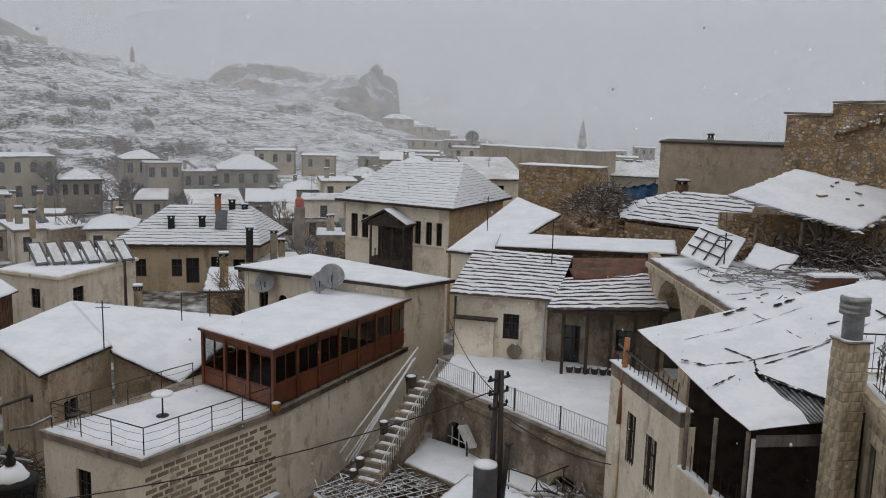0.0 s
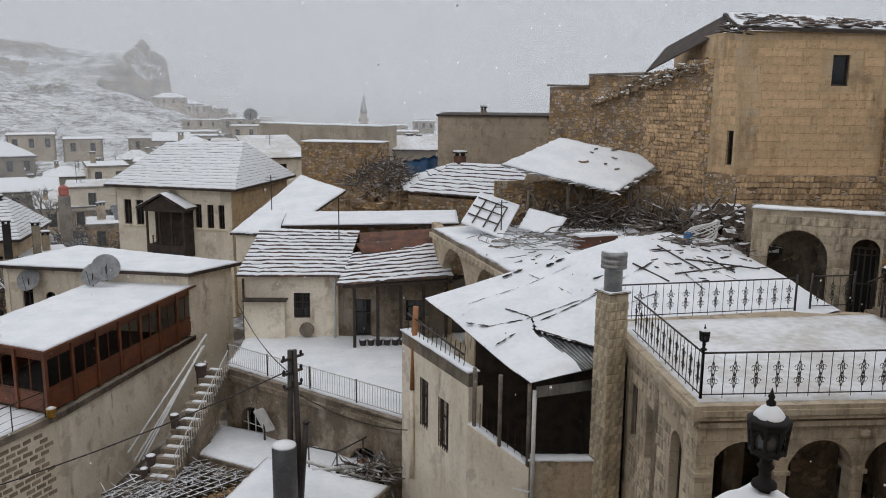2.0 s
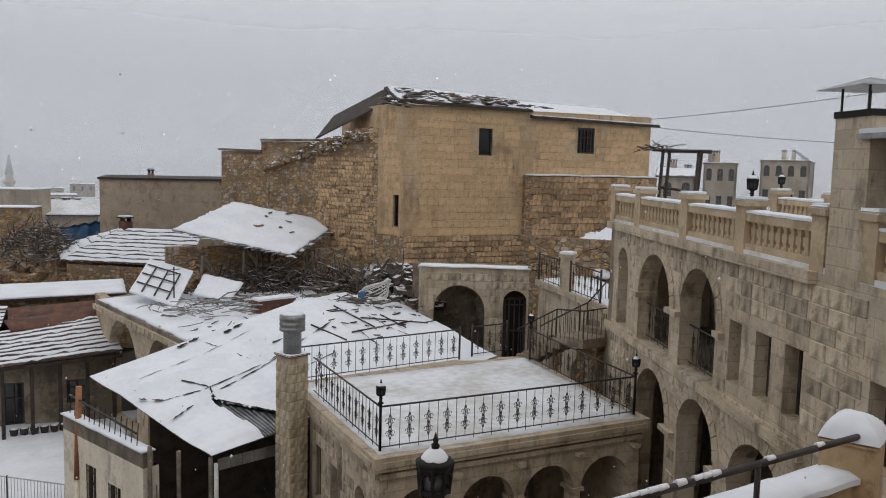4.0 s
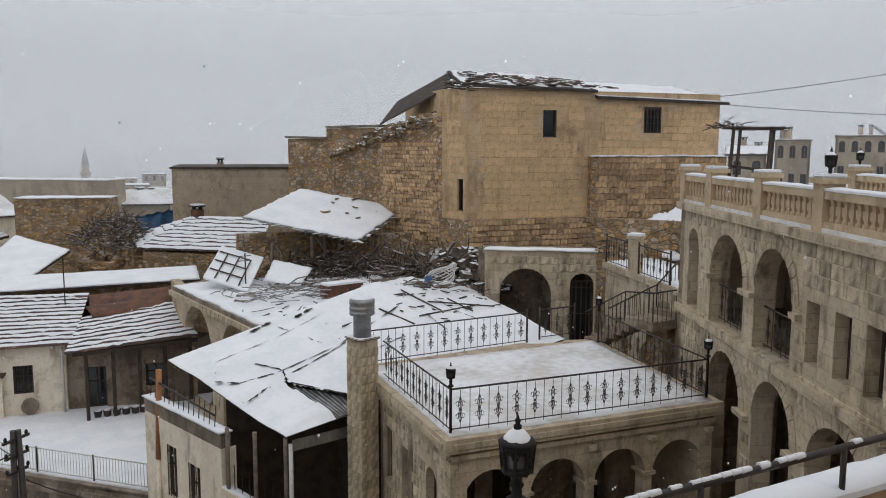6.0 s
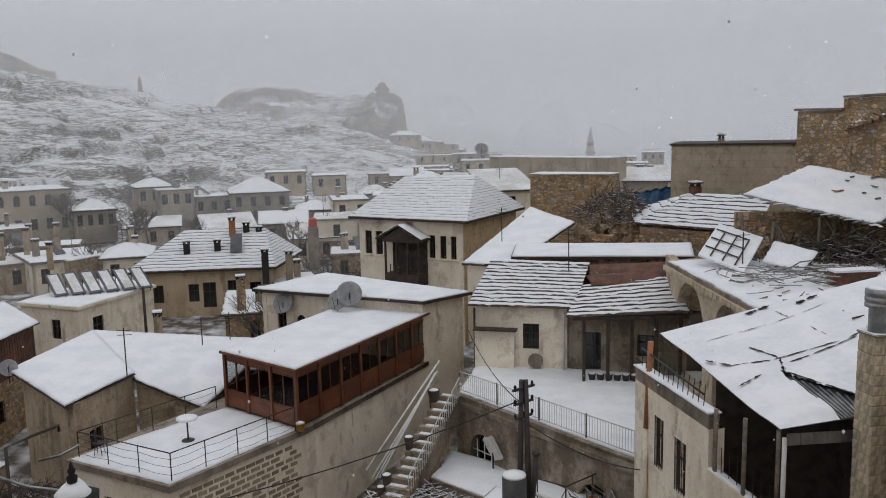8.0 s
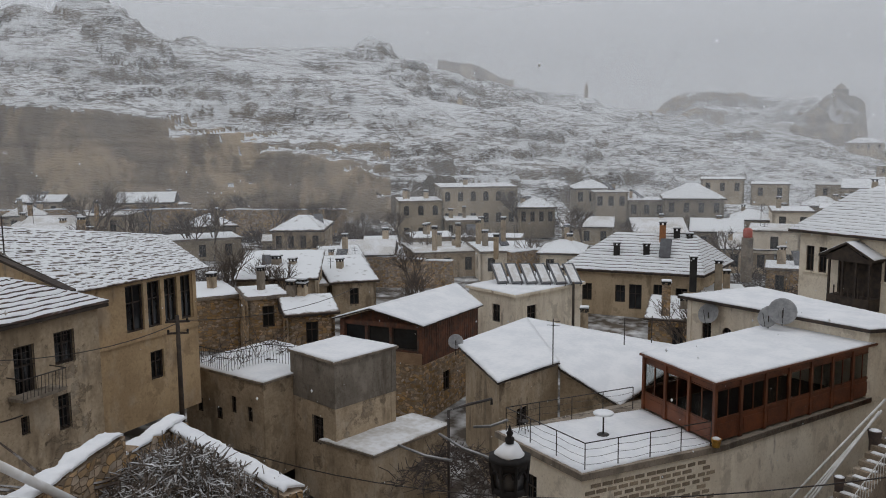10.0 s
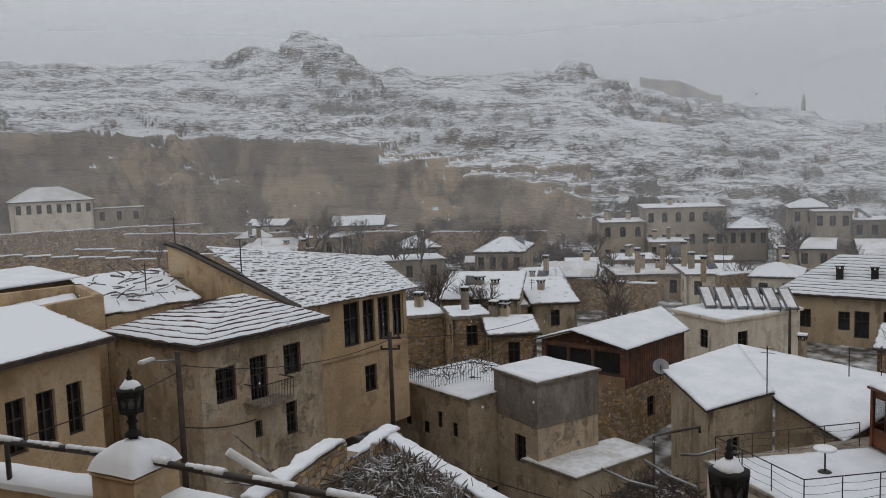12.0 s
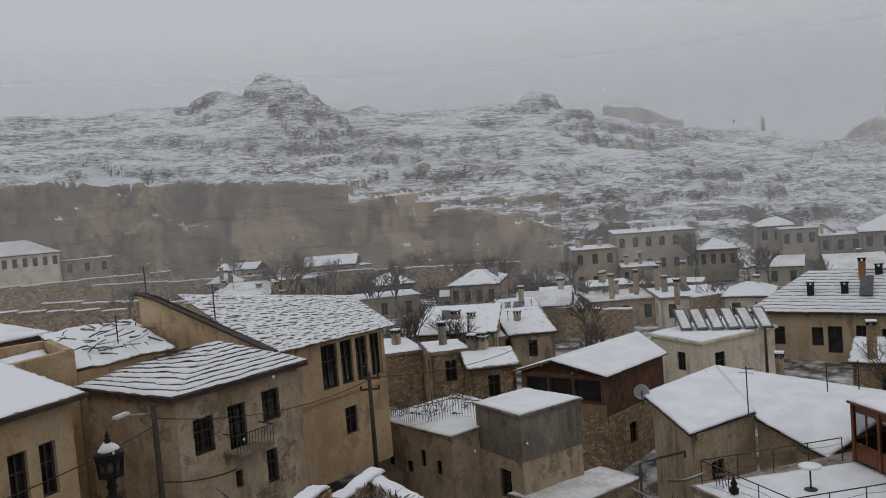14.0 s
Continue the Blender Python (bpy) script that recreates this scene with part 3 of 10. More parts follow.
def wall_bm(bm, p0, p1, z0, z1, th=0.35, holes=(), out=0.0):
    """A wall from p0 to p1 (left to right seen from outside). holes: (u0, u1, z0, z1, arch) with real reveals."""
    p0, p1 = Vector(p0[:2]), Vector(p1[:2])
    L = (p1 - p0).length
    e = (p1 - p0) / L
    nrm = Vector((e.y, -e.x))
    vs = {}

    def P(u, v, d):
        k = (round(u, 4), round(v, 4), round(d, 4))
        if k not in vs:
            q = p0 + e * u - nrm * (d - out)
            vs[k] = bm.verts.new((q.x, q.y, v))
        return vs[k]

    def face(*ks):
        try:
            bm.faces.new([P(*k) for k in ks])
        except ValueError:
            pass

    hs = [(max(h[0], 0.02), min(h[1], L - 0.02), max(h[2], z0 + 0.001), min(h[3], z1 - 0.02), h[4] if len(h) > 4 else 0) for h in holes]
    us = sorted({0, L, *[h[0] for h in hs], *[h[1] for h in hs]})
    zs = sorted({z0, z1, *[h[2] for h in hs], *[h[3] for h in hs]})
    for a, b in zip(us, us[1:]):
        for c, d in zip(zs, zs[1:]):
            m, k = (a + b) / 2, (c + d) / 2
            if any(h[0] < m < h[1] and h[2] < k < h[3] for h in hs):
                continue
            face((a, c, 0), (b, c, 0), (b, d, 0), (a, d, 0))
            face((b, c, th), (a, c, th), (a, d, th), (b, d, th))
    for a, b in zip(us, us[1:]):
        face((a, z1, 0), (b, z1, 0), (b, z1, th), (a, z1, th))
    for c, d in zip(zs, zs[1:]):
        face((0, c, th), (0, c, 0), (0, d, 0), (0, d, th))
        face((L, c, 0), (L, c, th), (L, d, th), (L, d, 0))
    for u0, u1, v0, v1, arch in hs:
        r = (u1 - u0) / 2
        rise = min(r * (arch if arch else 1), v1 - v0 - 0.05)
        sp = v1 - rise if arch else v1
        face((u0, v0, 0), (u0, v0, th), (u0, sp, th), (u0, sp, 0))
        face((u1, v0, th), (u1, v0, 0), (u1, sp, 0), (u1, sp, th))
        face((u0, v0, 0), (u1, v0, 0), (u1, v0, th), (u0, v0, th))
        if not arch:
            face((u0, v1, th), (u1, v1, th), (u1, v1, 0), (u0, v1, 0))
        else:
            N = 12
            arc = [((u0 + u1) / 2 - r * math.cos(math.pi * i / N), sp + rise * math.sin(math.pi * i / N)) for i in range(N + 1)]
            for (a, za), (b, zb) in zip(arc, arc[1:]):
                for d, s in ((0, 1), (th, -1)):
                    k = [(a, za, d), (b, zb, d), (b, v1, d), (a, v1, d)]
                    k = [q for i, q in enumerate(k) if i == 0 or (abs(q[0] - k[i - 1][0]) + abs(q[1] - k[i - 1][1])) > 1e-4]
                    if abs(k[0][1] - k[-1][1]) + abs(k[0][0] - k[-1][0]) < 1e-4:
                        k = k[:-1]
                    if len(k) > 2:
                        face(*(k if s > 0 else k[::-1]))
                face((a, za, th), (b, zb, th), (b, zb, 0), (a, za, 0))
    return P


def on_wall(p0, p1, u, z, d=0.0):
    p0, p1 = Vector(p0[:2]), Vector(p1[:2])
    e = (p1 - p0).normalized()
    q = p0 + e * u - Vector((e.y, -e.x)) * d
    return Vector((q.x, q.y, z))


def window(parent, p0, p1, h, depth=0.16, mat=WOOD, bars=(1, 1), sill=None, grid_iron=False, pane_mat=None, name="window"):
    """Frame with bars, a pane behind them, perhaps a sill and an iron grille, set into the hole h of a wall."""
    u0, u1, v0, v1 = h[:4]
    rz = math.atan2(p1[1] - p0[1], p1[0] - p0[0])
    bm = bmesh.new()
    t = min(0.07, (u1 - u0) * 0.12)
    mid, zc = (u0 + u1) / 2, (v0 + v1) / 2
    for u in (u0 + t / 2, u1 - t / 2):
        box(bm, on_wall(p0, p1, u, zc, depth), (t, 0.07, v1 - v0), rz)
    for z in (v0 + t / 2, v1 - t / 2):
        box(bm, on_wall(p0, p1, mid, z, depth), (u1 - u0 - 2 * t, 0.07, t), rz)
    for i in range(bars[0]):
        box(bm, on_wall(p0, p1, u0 + (u1 - u0) * (i + 1) / (bars[0] + 1), zc, depth), (t * 0.8, 0.05, v1 - v0 - 2 * t), rz)
    for i in range(bars[1]):
        box(bm, on_wall(p0, p1, mid, v0 + (v1 - v0) * (0.62 + 0.3 * i), depth), (u1 - u0 - 2 * t, 0.045, t * 0.7), rz)
    w = part(name, bm, mat, parent)
    bm = bmesh.new()
    box(bm, on_wall(p0, p1, mid, zc, depth + 0.045), (u1 - u0, 0.012, v1 - v0), rz)
    part("pane", bm, pane_mat or GLASS, w)
    if sill:
        bm = bmesh.new()
        box(bm, on_wall(p0, p1, mid, v0 - 0.05, -0.02), (u1 - u0 + 0.2, 0.22, 0.08), rz)
        part("sill", bm, sill, w)
    if grid_iron:
        bm = bmesh.new()
        k = max(2, int((u1 - u0) / 0.13))
        for i in range(k + 1):
            u = u0 + (u1 - u0) * i / k
            tube(bm, on_wall(p0, p1, u, v0, 0.02), on_wall(p0, p1, u, v1, 0.02), 0.012, 4)
        for i in range(4):
            z = v0 + (v1 - v0) * (i + 0.5) / 4
            tube(bm, on_wall(p0, p1, u0, z, 0.02), on_wall(p0, p1, u1, z, 0.02), 0.01, 4)
        part("grille", bm, IRON, w)
    return w


def walls_of(parent, foot, z0, z1, mat, holes=None, th=0.3, bars=(1, 1), wmat=WOOD, sill=None, grilles=False, close=True):
    """All sides of a footprint as wall parts; holes: {side: [hole, ...]} each filled with a window."""
    holes = holes or {}
    n = len(foot)
    for i in range(n):
        a, b = foot[i], foot[(i + 1) % n]
        bm = bmesh.new()
        wall_bm(bm, a, b, z0, z1, th, holes.get(i, ()))
        part("wall", bm, mat, parent)
        for h in holes.get(i, ()):
            window(parent, a, b, h, 0.14, wmat, bars, sill, grilles)


def flat_roof(parent, foot, z, over=0.25, th=0.14, snow=0.14, mat=CONCRETE, snow_mat=None):
    bm = bmesh.new()
    prism(bm, grow(foot, over), z, z + th)
    part("roof", bm, mat, parent)
    bm = bmesh.new()
    g = grow(foot, over - 0.03)
    if len(g) == 4:
        lumpy(bm, [(x, y, z + th + 0.004) for x, y in g], snow)
    else:
        prism(bm, g, z + th + 0.004, z + th + snow)
    part("roof_snow", bm, snow_mat or SNOW, parent, "fresh snow blanket on the roof")


def courses(parent, e0, e1, r1, r0, n, mat=None, lift=0.085, nu=30, name="tile_course", amp=0.02):
    """Stepped rows of tiles from the eave e0-e1 up to r0-r1, each row with its snow."""
    e0, e1, r0, r1 = Vector(e0), Vector(e1), Vector(r0), Vector(r1)
    for k in range(n):
        a, b = k / n, (k + 1) / n + 0.01
        bm = bmesh.new()
        lo, hi, ft = [], [], []
        for i in range(nu + 1):
            u = i / nu
            e, r = e0.lerp(e1, u), r0.lerp(r1, u)
            sh = 0.32 / n * noise.noise((u * 7 + e0.x, k * 0.9, e0.y)) if 0 < k else 0.0
            p, q = e.lerp(r, a + sh), e.lerp(r, min(b, 1))
            j = amp * (1.3 * noise.noise((p.x * 3, p.y * 3, p.z * 3 + k)) + noise.noise((p.x * 11, p.y * 11, k)))
            lo.append(bm.verts.new(p + Vector((0, 0, lift + j)) - (r - e).normalized() * abs(j) * 2))
            ft.append(bm.verts.new(p + Vector((0, 0, -0.03))))
            hi.append(bm.verts.new(q + Vector((0, 0, 0.012 + j * 0.4))))
        for i in range(nu):
            bm.faces.new((lo[i], lo[i + 1], hi[i + 1], hi[i])).smooth = True
            bm.faces.new((ft[i], ft[i + 1], lo[i + 1], lo[i])).material_index = 1 if noise.noise((k * 3.7 + e0.x, i * 0.31, e0.y)) + 0.6 * noise.noise((k * 5.1, i * 1.3, e0.x)) > -0.22 else 0
        part(name, bm, [mat or SNOW_TILE, TILE], parent)


def hip_roof(parent, foot, z, ridge, over=0.5, n=14, mat=None, nu=34, lift=0.06):
    """ridge: two 3D points over the first and second pair of corners (sides 3 and 1 are the hips)."""
    g = [(x, y, z) for x, y in grow(foot, over)]
    bm = bmesh.new()
    prism(bm, grow(foot, over), z - 0.16, z - 0.05)
    part("eave_board", bm, WOOD, parent)
    r0, r1 = ridge
    courses(parent, g[0], g[1], r1, r0, n, mat, lift, nu)
    courses(parent, g[1], g[2], r1, r1, n, mat, lift, nu)
    courses(parent, g[2], g[3], r0, r1, n, mat, lift, nu)
    courses(parent, g[3], g[0], r0, r0, n, mat, lift, nu)


def chimney(x, y, z0, z1, s=0.5, mat=None, label="square plastered chimney with a dark cap", pots=True):
    c = thing("chimney", (x, y, z0), label, "chimney", "roof chimneys")
    bm = bmesh.new()
    box(bm, (x, y, (z0 + z1) / 2), (s, s, z1 - z0), 0.3)
    part("shaft", bm, mat or CONCRETE, c)
    bm = bmesh.new()
    for dx in (-1, 1):
        for dy in (-1, 1):
            box(bm, (x + dx * s * 0.35, y + dy * s * 0.35, z1 + 0.1), (s * 0.2, s * 0.2, 0.2), 0.3)
    box(bm, (x, y, z1 + 0.22), (s * 1.25, s * 1.25, 0.07), 0.3)
    part("cap", bm, DARK, c)
    bm = bmesh.new()
    box(bm, (x, y, z1 + 0.30), (s * 1.15, s * 1.15, 0.08), 0.3)
    part("snow_cap", bm, SNOW, c)
    return c


# ---- ground: one sheet from the yards below to the hill and the plain ----
def vnoise(x, y, seed):
    xi, yi = np.floor(x).astype(np.int64), np.floor(y).astype(np.int64)
    fx, fy = x - xi, y - yi
    fx, fy = fx * fx * (3 - 2 * fx), fy * fy * (3 - 2 * fy)

    def h(a, b):
        n = (a * 374761393 + b * 668265263 + seed * 982451653) & 0x7FFFFFFF
        n = ((n ^ (n >> 13)) * 1274126177) & 0x7FFFFFFF
        return ((n ^ (n >> 16)) & 0xFFFF) / 65535.0

    return (h(xi, yi) * (1 - fx) + h(xi + 1, yi) * fx) * (1 - fy) + (h(xi, yi + 1) * (1 - fx) + h(xi + 1, yi + 1) * fx) * fy


def fbm(x, y, seed, o=4):
    s, a, t = 0, 1, 0
    for k in range(o):
        s, t = s + a * (vnoise(x * 2**k, y * 2**k, seed + k) - 0.5), t + a
        a *= 0.5
    return s / t * 2


def sstep(a, b, x):
    t = np.clip((x - a) / (b - a), 0, 1)
    return t * t * (3 - 2 * t)


def terrain(az, r):
    """Height of the ground; az in degrees to the left of ahead, r metres."""
    x, y = -np.sin(np.radians(az)) * r, np.cos(np.radians(az)) * r
    town = np.interp(r, [0, 12, 22, 30, 45, 70, 110, 150, 300, 800, 4500], [6.0, 5.0, 3.6, 2.6, 4.2, 6.0, 6.4, 7, 4, -12, -70])
    right = np.interp(r, [0, 12, 24, 30, 40, 60, 120, 300, 800, 4500], [9, 9, 8.6, 9.5, 13.5, 12.5, 7, 2, -12, -70])
    k = sstep(-6, -26, az)
    z = town * (1 - k) + right * k
    left = np.interp(r, [0, 15, 25, 40, 80, 140, 5000], [9, 9.2, 8.6, 7.4, 7.6, 9, 9])
    k2 = sstep(36, 56, az)
    z = z * (1 - k2) + left * k2
    # cliffed hill on the far side of the town
    wob = fbm(x / 26, y / 26, 5) * 9
    foot = np.interp(az, [-12, 0, 8, 16, 26, 33, 41, 50, 62, 75, 110], [330, 255, 205, 165, 132, 132, 140, 146, 146, 140, 140]) + wob * 0.8
    foot = foot + fbm(x / 7, y / 7, 91, 4) * 3.0 * sstep(8, 26, az)
    cliff = np.interp(az, [0, 24, 30, 37, 44, 52, 60, 75, 110], [1.5, 4, 5, 7, 10, 13.8, 15.5, 16, 16])
    crest_r = np.interp(az, [0, 8, 16, 24, 32, 41, 53, 64, 75, 110], [300, 300, 310, 300, 270, 245, 232, 235, 235, 240])
    crest_z = np.interp(az, [-4, 0.5, 3, 7, 12, 16, 21, 27, 31, 34, 38, 44, 49, 51.5, 54, 56.5, 59, 63, 68, 75, 110],
                        [1, 9, 13, 20, 25, 29, 35, 40, 44, 47.5, 47, 47, 49, 52, 53.2, 52, 49.5, 50, 50, 51, 54])
    s = np.clip((r - foot - 2) / np.maximum(crest_r - foot, 20), 0, 1.6)
    up = np.where(s < 1, s ** 0.85, 1 - 0.25 * (s - 1))
    base = z + 0
    ledge = 0.5 + 0.3 * fbm(x / 14, y / 14, 93, 3)
    h = base + cliff * (ledge * sstep(0, 3.5, r - foot) + (1 - ledge) * sstep(3.6, 7.2, r - foot + 1.5 * fbm(x / 5, y / 5, 95, 3))) + (crest_z - base - cliff) * up * (r > foot)
    rough = sstep(0, 12, r - foot) * (az > -8) * (1 - sstep(520, 800, r))
    h = h + rough * (fbm(x / 34, y / 34, 11, 3) * 3.6 + fbm(x / 9, y / 9, 21, 4) * 1.1)
    mask = sstep(-0.25, 0.3, fbm(x / 24, y / 24, 41, 3))
    for step, share, sd, sc in ((5.0, 0.7, 31, 60.0), (2.1, 0.85, 33, 30.0), (0.9, 0.8, 35, 22.0)):
        q = h / step + fbm(x / sc, y / sc, sd, 4) * 1.9
        fr = q - np.floor(q)
        h = h + (sstep(0.62, 0.86, fr) - fr) * step * share * rough * (0.3 + 0.7 * mask)
    h = h + rough * (fbm(x / 3.2, y / 3.2, 51, 3) * 0.45 + fbm(x / 1.3, y / 1.3, 57, 2) * 0.3)
    face = sstep(-1, 2, r - foot) * sstep(9, 4, r - foot)
    h = h + face * (az > 20) * (fbm(x / 6, y / 6, 55, 4) * 3.0 + fbm(x / 16, y / 16, 56, 2) * 4.0)
    # outcrops on the crest
    for a0, r0, wa, hh in ((52.6, 228, 2.4, 4.2), (50.8, 205, 2.6, 4.4), (34.8, 264, 1.6, 3.6), (31.0, 240, 3.0, 2.6), (47.2, 238, 1.0, 2), (57.0, 232, 1.4, 1.6), (26.5, 262, 2.2, 3.0)):
        d = np.hypot((az - a0) / wa, (r - r0) / 13) + 0.45 * fbm(x / 6, y / 6, 61, 3)
        h = h + hh * 0.6 * sstep(1.0, 0.9, d) + hh * 0.4 * sstep(0.66, 0.58, d)
    # castle rock far behind, sheer towards the plain
    top = np.interp(az, [2.9, 3.3, 3.55, 4.2, 5.5, 7, 9, 11, 13, 15, 17, 19.5, 24], [0, 18, 36, 40, 40, 38, 38, 40, 42, 38, 31, 25, 12])
    wid = np.interp(az, [3, 6.2, 7.6, 10, 12.5, 15, 24], [26, 30, 130, 120, 60, 50, 60])
    q = np.clip((r + fbm(x / 18, y / 18, 71, 3) * 16 - (430 - wid)) / wid, 0, 1)
    st_ = q * 5 + 0.9 * fbm(x / 30, y / 30, 73, 3) * (1 - q)
    q = np.clip(0.45 * q + 0.55 * (np.floor(st_) + sstep(0.55, 0.95, st_ - np.floor(st_))) / 5, 0, 1)
    m = q * (1 - sstep(520, 640, r))
    h = np.maximum(h, base + m * (top + (3 * fbm(x / 20, y / 20, 81, 4) + 3.2 * fbm(x / 7, y / 7, 83, 4)) * (top > 8)))
    # hazy table rocks behind the crest
    far = np.interp(az, [25.3, 25.5, 26.4, 27.5, 28.6, 30.8, 31.0, 38.2, 38.6, 40, 43.4, 44], [0, 48, 50, 54, 56, 58, 0, 0, 59, 61, 60, 0])
    h = np.maximum(h, (far + 2.5 * fbm(x / 9, y / 9, 87, 4)) * sstep(396, 403, r + 6 * fbm(x / 12, y / 12, 88, 3)) * (1 - sstep(450, 480, r)) * (far > 1))
    return h


radii = np.concatenate([np.linspace(1.5, 24, 24), np.linspace(26, 120, 62)[1:], np.geomspace(121, 520, 330), np.geomspace(530, 4600, 34)])
azs = np.concatenate([np.arange(-70, -12, 1.0), np.arange(-12, 84, 0.2), np.arange(84, 290, 4.0)])
A, R = np.meshgrid(azs, radii)
H = terrain(A, R)
nr, na = A.shape
co = np.stack([-np.sin(np.radians(A)) * R, np.cos(np.radians(A)) * R, H], -1).reshape(-1, 3)
i, j = np.meshgrid(np.arange(nr - 1), np.arange(na), indexing="ij")
j2 = (j + 1) % na
faces = np.stack([i * na + j, (i + 1) * na + j, (i + 1) * na + j2, i * na + j2], -1).reshape(-1, 4)[:, ::-1]
me = bpy.data.meshes.new("ground")
me.from_pydata(co.tolist(), [], faces.tolist())
me.materials.append(GROUND)
me.materials.append(HILL)
me.materials.append(CLIFF)
# steep faces low on the left of the hill are bare cliff
steep = np.hypot(np.gradient(H, axis=0) / np.gradient(R, axis=0), np.gradient(H, axis=1) / (np.radians(np.gradient(A, axis=1)) * R))
low_edge = np.interp(A, [18, 24, 37, 44, 52, 60, 75], [13, 17, 20, 22, 24.5, 26, 27])
is_cliff = (R > 118) & (A > 34) & (R < 175) & (H < low_edge) & (steep > 0.55)
is_cliff |= (R > 290) & (R < 470) & (A > 2) & (A < 46) & (steep > 1.6)
me.polygons.foreach_set("material_index", np.where(is_cliff[:-1], 2, np.where(R[:-1] > 137, 1, 0)).reshape(-1).astype(np.int32))
me.polygons.foreach_set("use_smooth", np.ones(len(me.polygons), bool))
tagged(new("ground", me), "snow-dusted town ground, rocky hill and far plain", "ground", kind="structure")


def ground_z(x, y):
    return float(terrain(np.array([math.degrees(math.atan2(-x, y))]), np.array([math.hypot(x, y)]))[0])


# ---- haze: see-through sheets added far out stand in for snowfall and mist ----
def curtain(r, dens, z0, z1, seed):
    m = bpy.data.materials.new("haze_veil")
    m.use_nodes = True
    n, l = m.node_tree.nodes, m.node_tree.links
    n.remove(n["Principled BSDF"])
    tr, df, tl, mx, mx2 = n.new("ShaderNodeBsdfTransparent"), n.new("ShaderNodeBsdfDiffuse"), n.new("ShaderNodeBsdfTranslucent"), n.new("ShaderNodeMixShader"), n.new("ShaderNodeMixShader")
    df.inputs[0].default_value = tl.inputs[0].default_value = (0.93, 0.945, 0.96, 1)
    geo, tx, mr = n.new("ShaderNodeNewGeometry"), n.new("ShaderNodeTexNoise"), n.new("ShaderNodeMapRange")
    tx.inputs["Scale"].default_value, tx.inputs["Detail"].default_value = 0.012, 1
    mr.inputs[1].default_value, mr.inputs[2].default_value = 0.0, 1.0
    mr.inputs[3].default_value, mr.inputs[4].default_value = dens * 0.75, dens * 1.25
    l.new(geo.outputs["Position"], tx.inputs["Vector"])
    l.new(tx.outputs[0], mr.inputs[0])
    l.new(df.outputs[0], mx2.inputs[1])
    l.new(tl.outputs[0], mx2.inputs[2])
    # thinner towards the top
    sp, fd, ml = n.new("ShaderNodeSeparateXYZ"), n.new("ShaderNodeMapRange"), n.new("ShaderNodeMath")
    ml.operation = "MULTIPLY"
    fd.inputs[1].default_value, fd.inputs[2].default_value = 20 + 0.10 * r, z1
    fd.inputs[3].default_value, fd.inputs[4].default_value = 1, 0
    l.new(geo.outputs["Position"], sp.inputs[0])
    l.new(sp.outputs[2], fd.inputs[0])
    l.new(mr.outputs[0], ml.inputs[0])
    l.new(fd.outputs[0], ml.inputs[1])
    l.new(ml.outputs[0], mx.inputs[0])
    l.new(tr.outputs[0], mx.inputs[1])
    l.new(mx2.outputs[0], mx.inputs[2])
    l.new(mx.outputs[0], n["Material Output"].inputs[0])
    bm = bmesh.new()
    a = np.radians(np.arange(-70, 100, 3.0))
    lo = [bm.verts.new((-math.sin(t) * r, math.cos(t) * r, z0)) for t in a]
    hi = [bm.verts.new((-math.sin(t) * r, math.cos(t) * r, z1)) for t in a]
    for k in range(len(a) - 1):
        bm.faces.new((lo[k], lo[k + 1], hi[k + 1], hi[k])).smooth = True
    ob = part("snowfall_curtain", bm, m)
    tagged(ob, "added see-through sheet standing in for haze of snowfall and mist", "snowfall", "snowfall", "stuff")


for r, d, z1 in ((74, 0.11, 34), (112, 0.13, 44), (180, 0.15, 60), (285, 0.20, 84), (388, 0.22, 110), (478, 0.25, 125), (700, 0.6, 160)):
    curtain(r, d, -60, z1, r)


# ---- glazed roof terrace house ----
def rail_run(parent, pts, h, post_r=0.02, wires=3, step=1.6, mat=IRON, sag=0.05):
    """Posts, a top bar and drooping wires along a line of points: one thing's parts."""
    for a, b in zip(pts, pts[1:]):
        a, b = Vector(a), Vector(b)
        n = max(1, round((b - a).length / step))
        for i in range(n + 1):
            p = a.lerp(b, i / n)
            bm = bmesh.new()
            tube(bm, p, p + Vector((0, 0, h)), post_r, 6)
            part("post", bm, mat, parent)
        bm = bmesh.new()
        tube(bm, a + Vector((0, 0, h)), b + Vector((0, 0, h)), post_r, 6)
        part("top_bar", bm, mat, parent)
        for w in range(wires):
            bm = bmesh.new()
            for i in range(n):
                p, q = a.lerp(b, i / n), a.lerp(b, (i + 1) / n)
                z = h * (w + 0.6) / (wires + 0.4)
                m = (p + q) / 2 + Vector((0, 0, z - sag))
                path_tube(bm, [p + Vector((0, 0, z)), m, q + Vector((0, 0, z))], 0.008, 4)
            part("wire", bm, mat, parent)


TL, TF, TR = (-15.0, 29.6), (-10.4, 27.2), (-1.9, 42.3)   # terrace left, front corner, far end of the long wall
GA, GB, GC, GD = (-10.6, 35.3), (-6.9, 32.4), (-1.95, 42.2), (-6.2, 44.9)
th_z = 7.85
lower = thing("terrace_house", (-9, 34, 5), "cream plastered house with a snowy terrace and patched block wall", "house")
LF = [TL, TF, (-6.65, 32.6), TR, (-6.2, 45.0)]
walls_of(lower, LF, 2.5, th_z - 0.25, PLASTER_PALE, {0: [(1.75, 2.55, 5.3, 6.75)]}, sill=PLASTER)
bm = bmesh.new()
prism(bm, grow(LF, 0.12), th_z - 0.25, th_z)
part("terrace_slab", bm, CONCRETE, lower)
bm = bmesh.new()
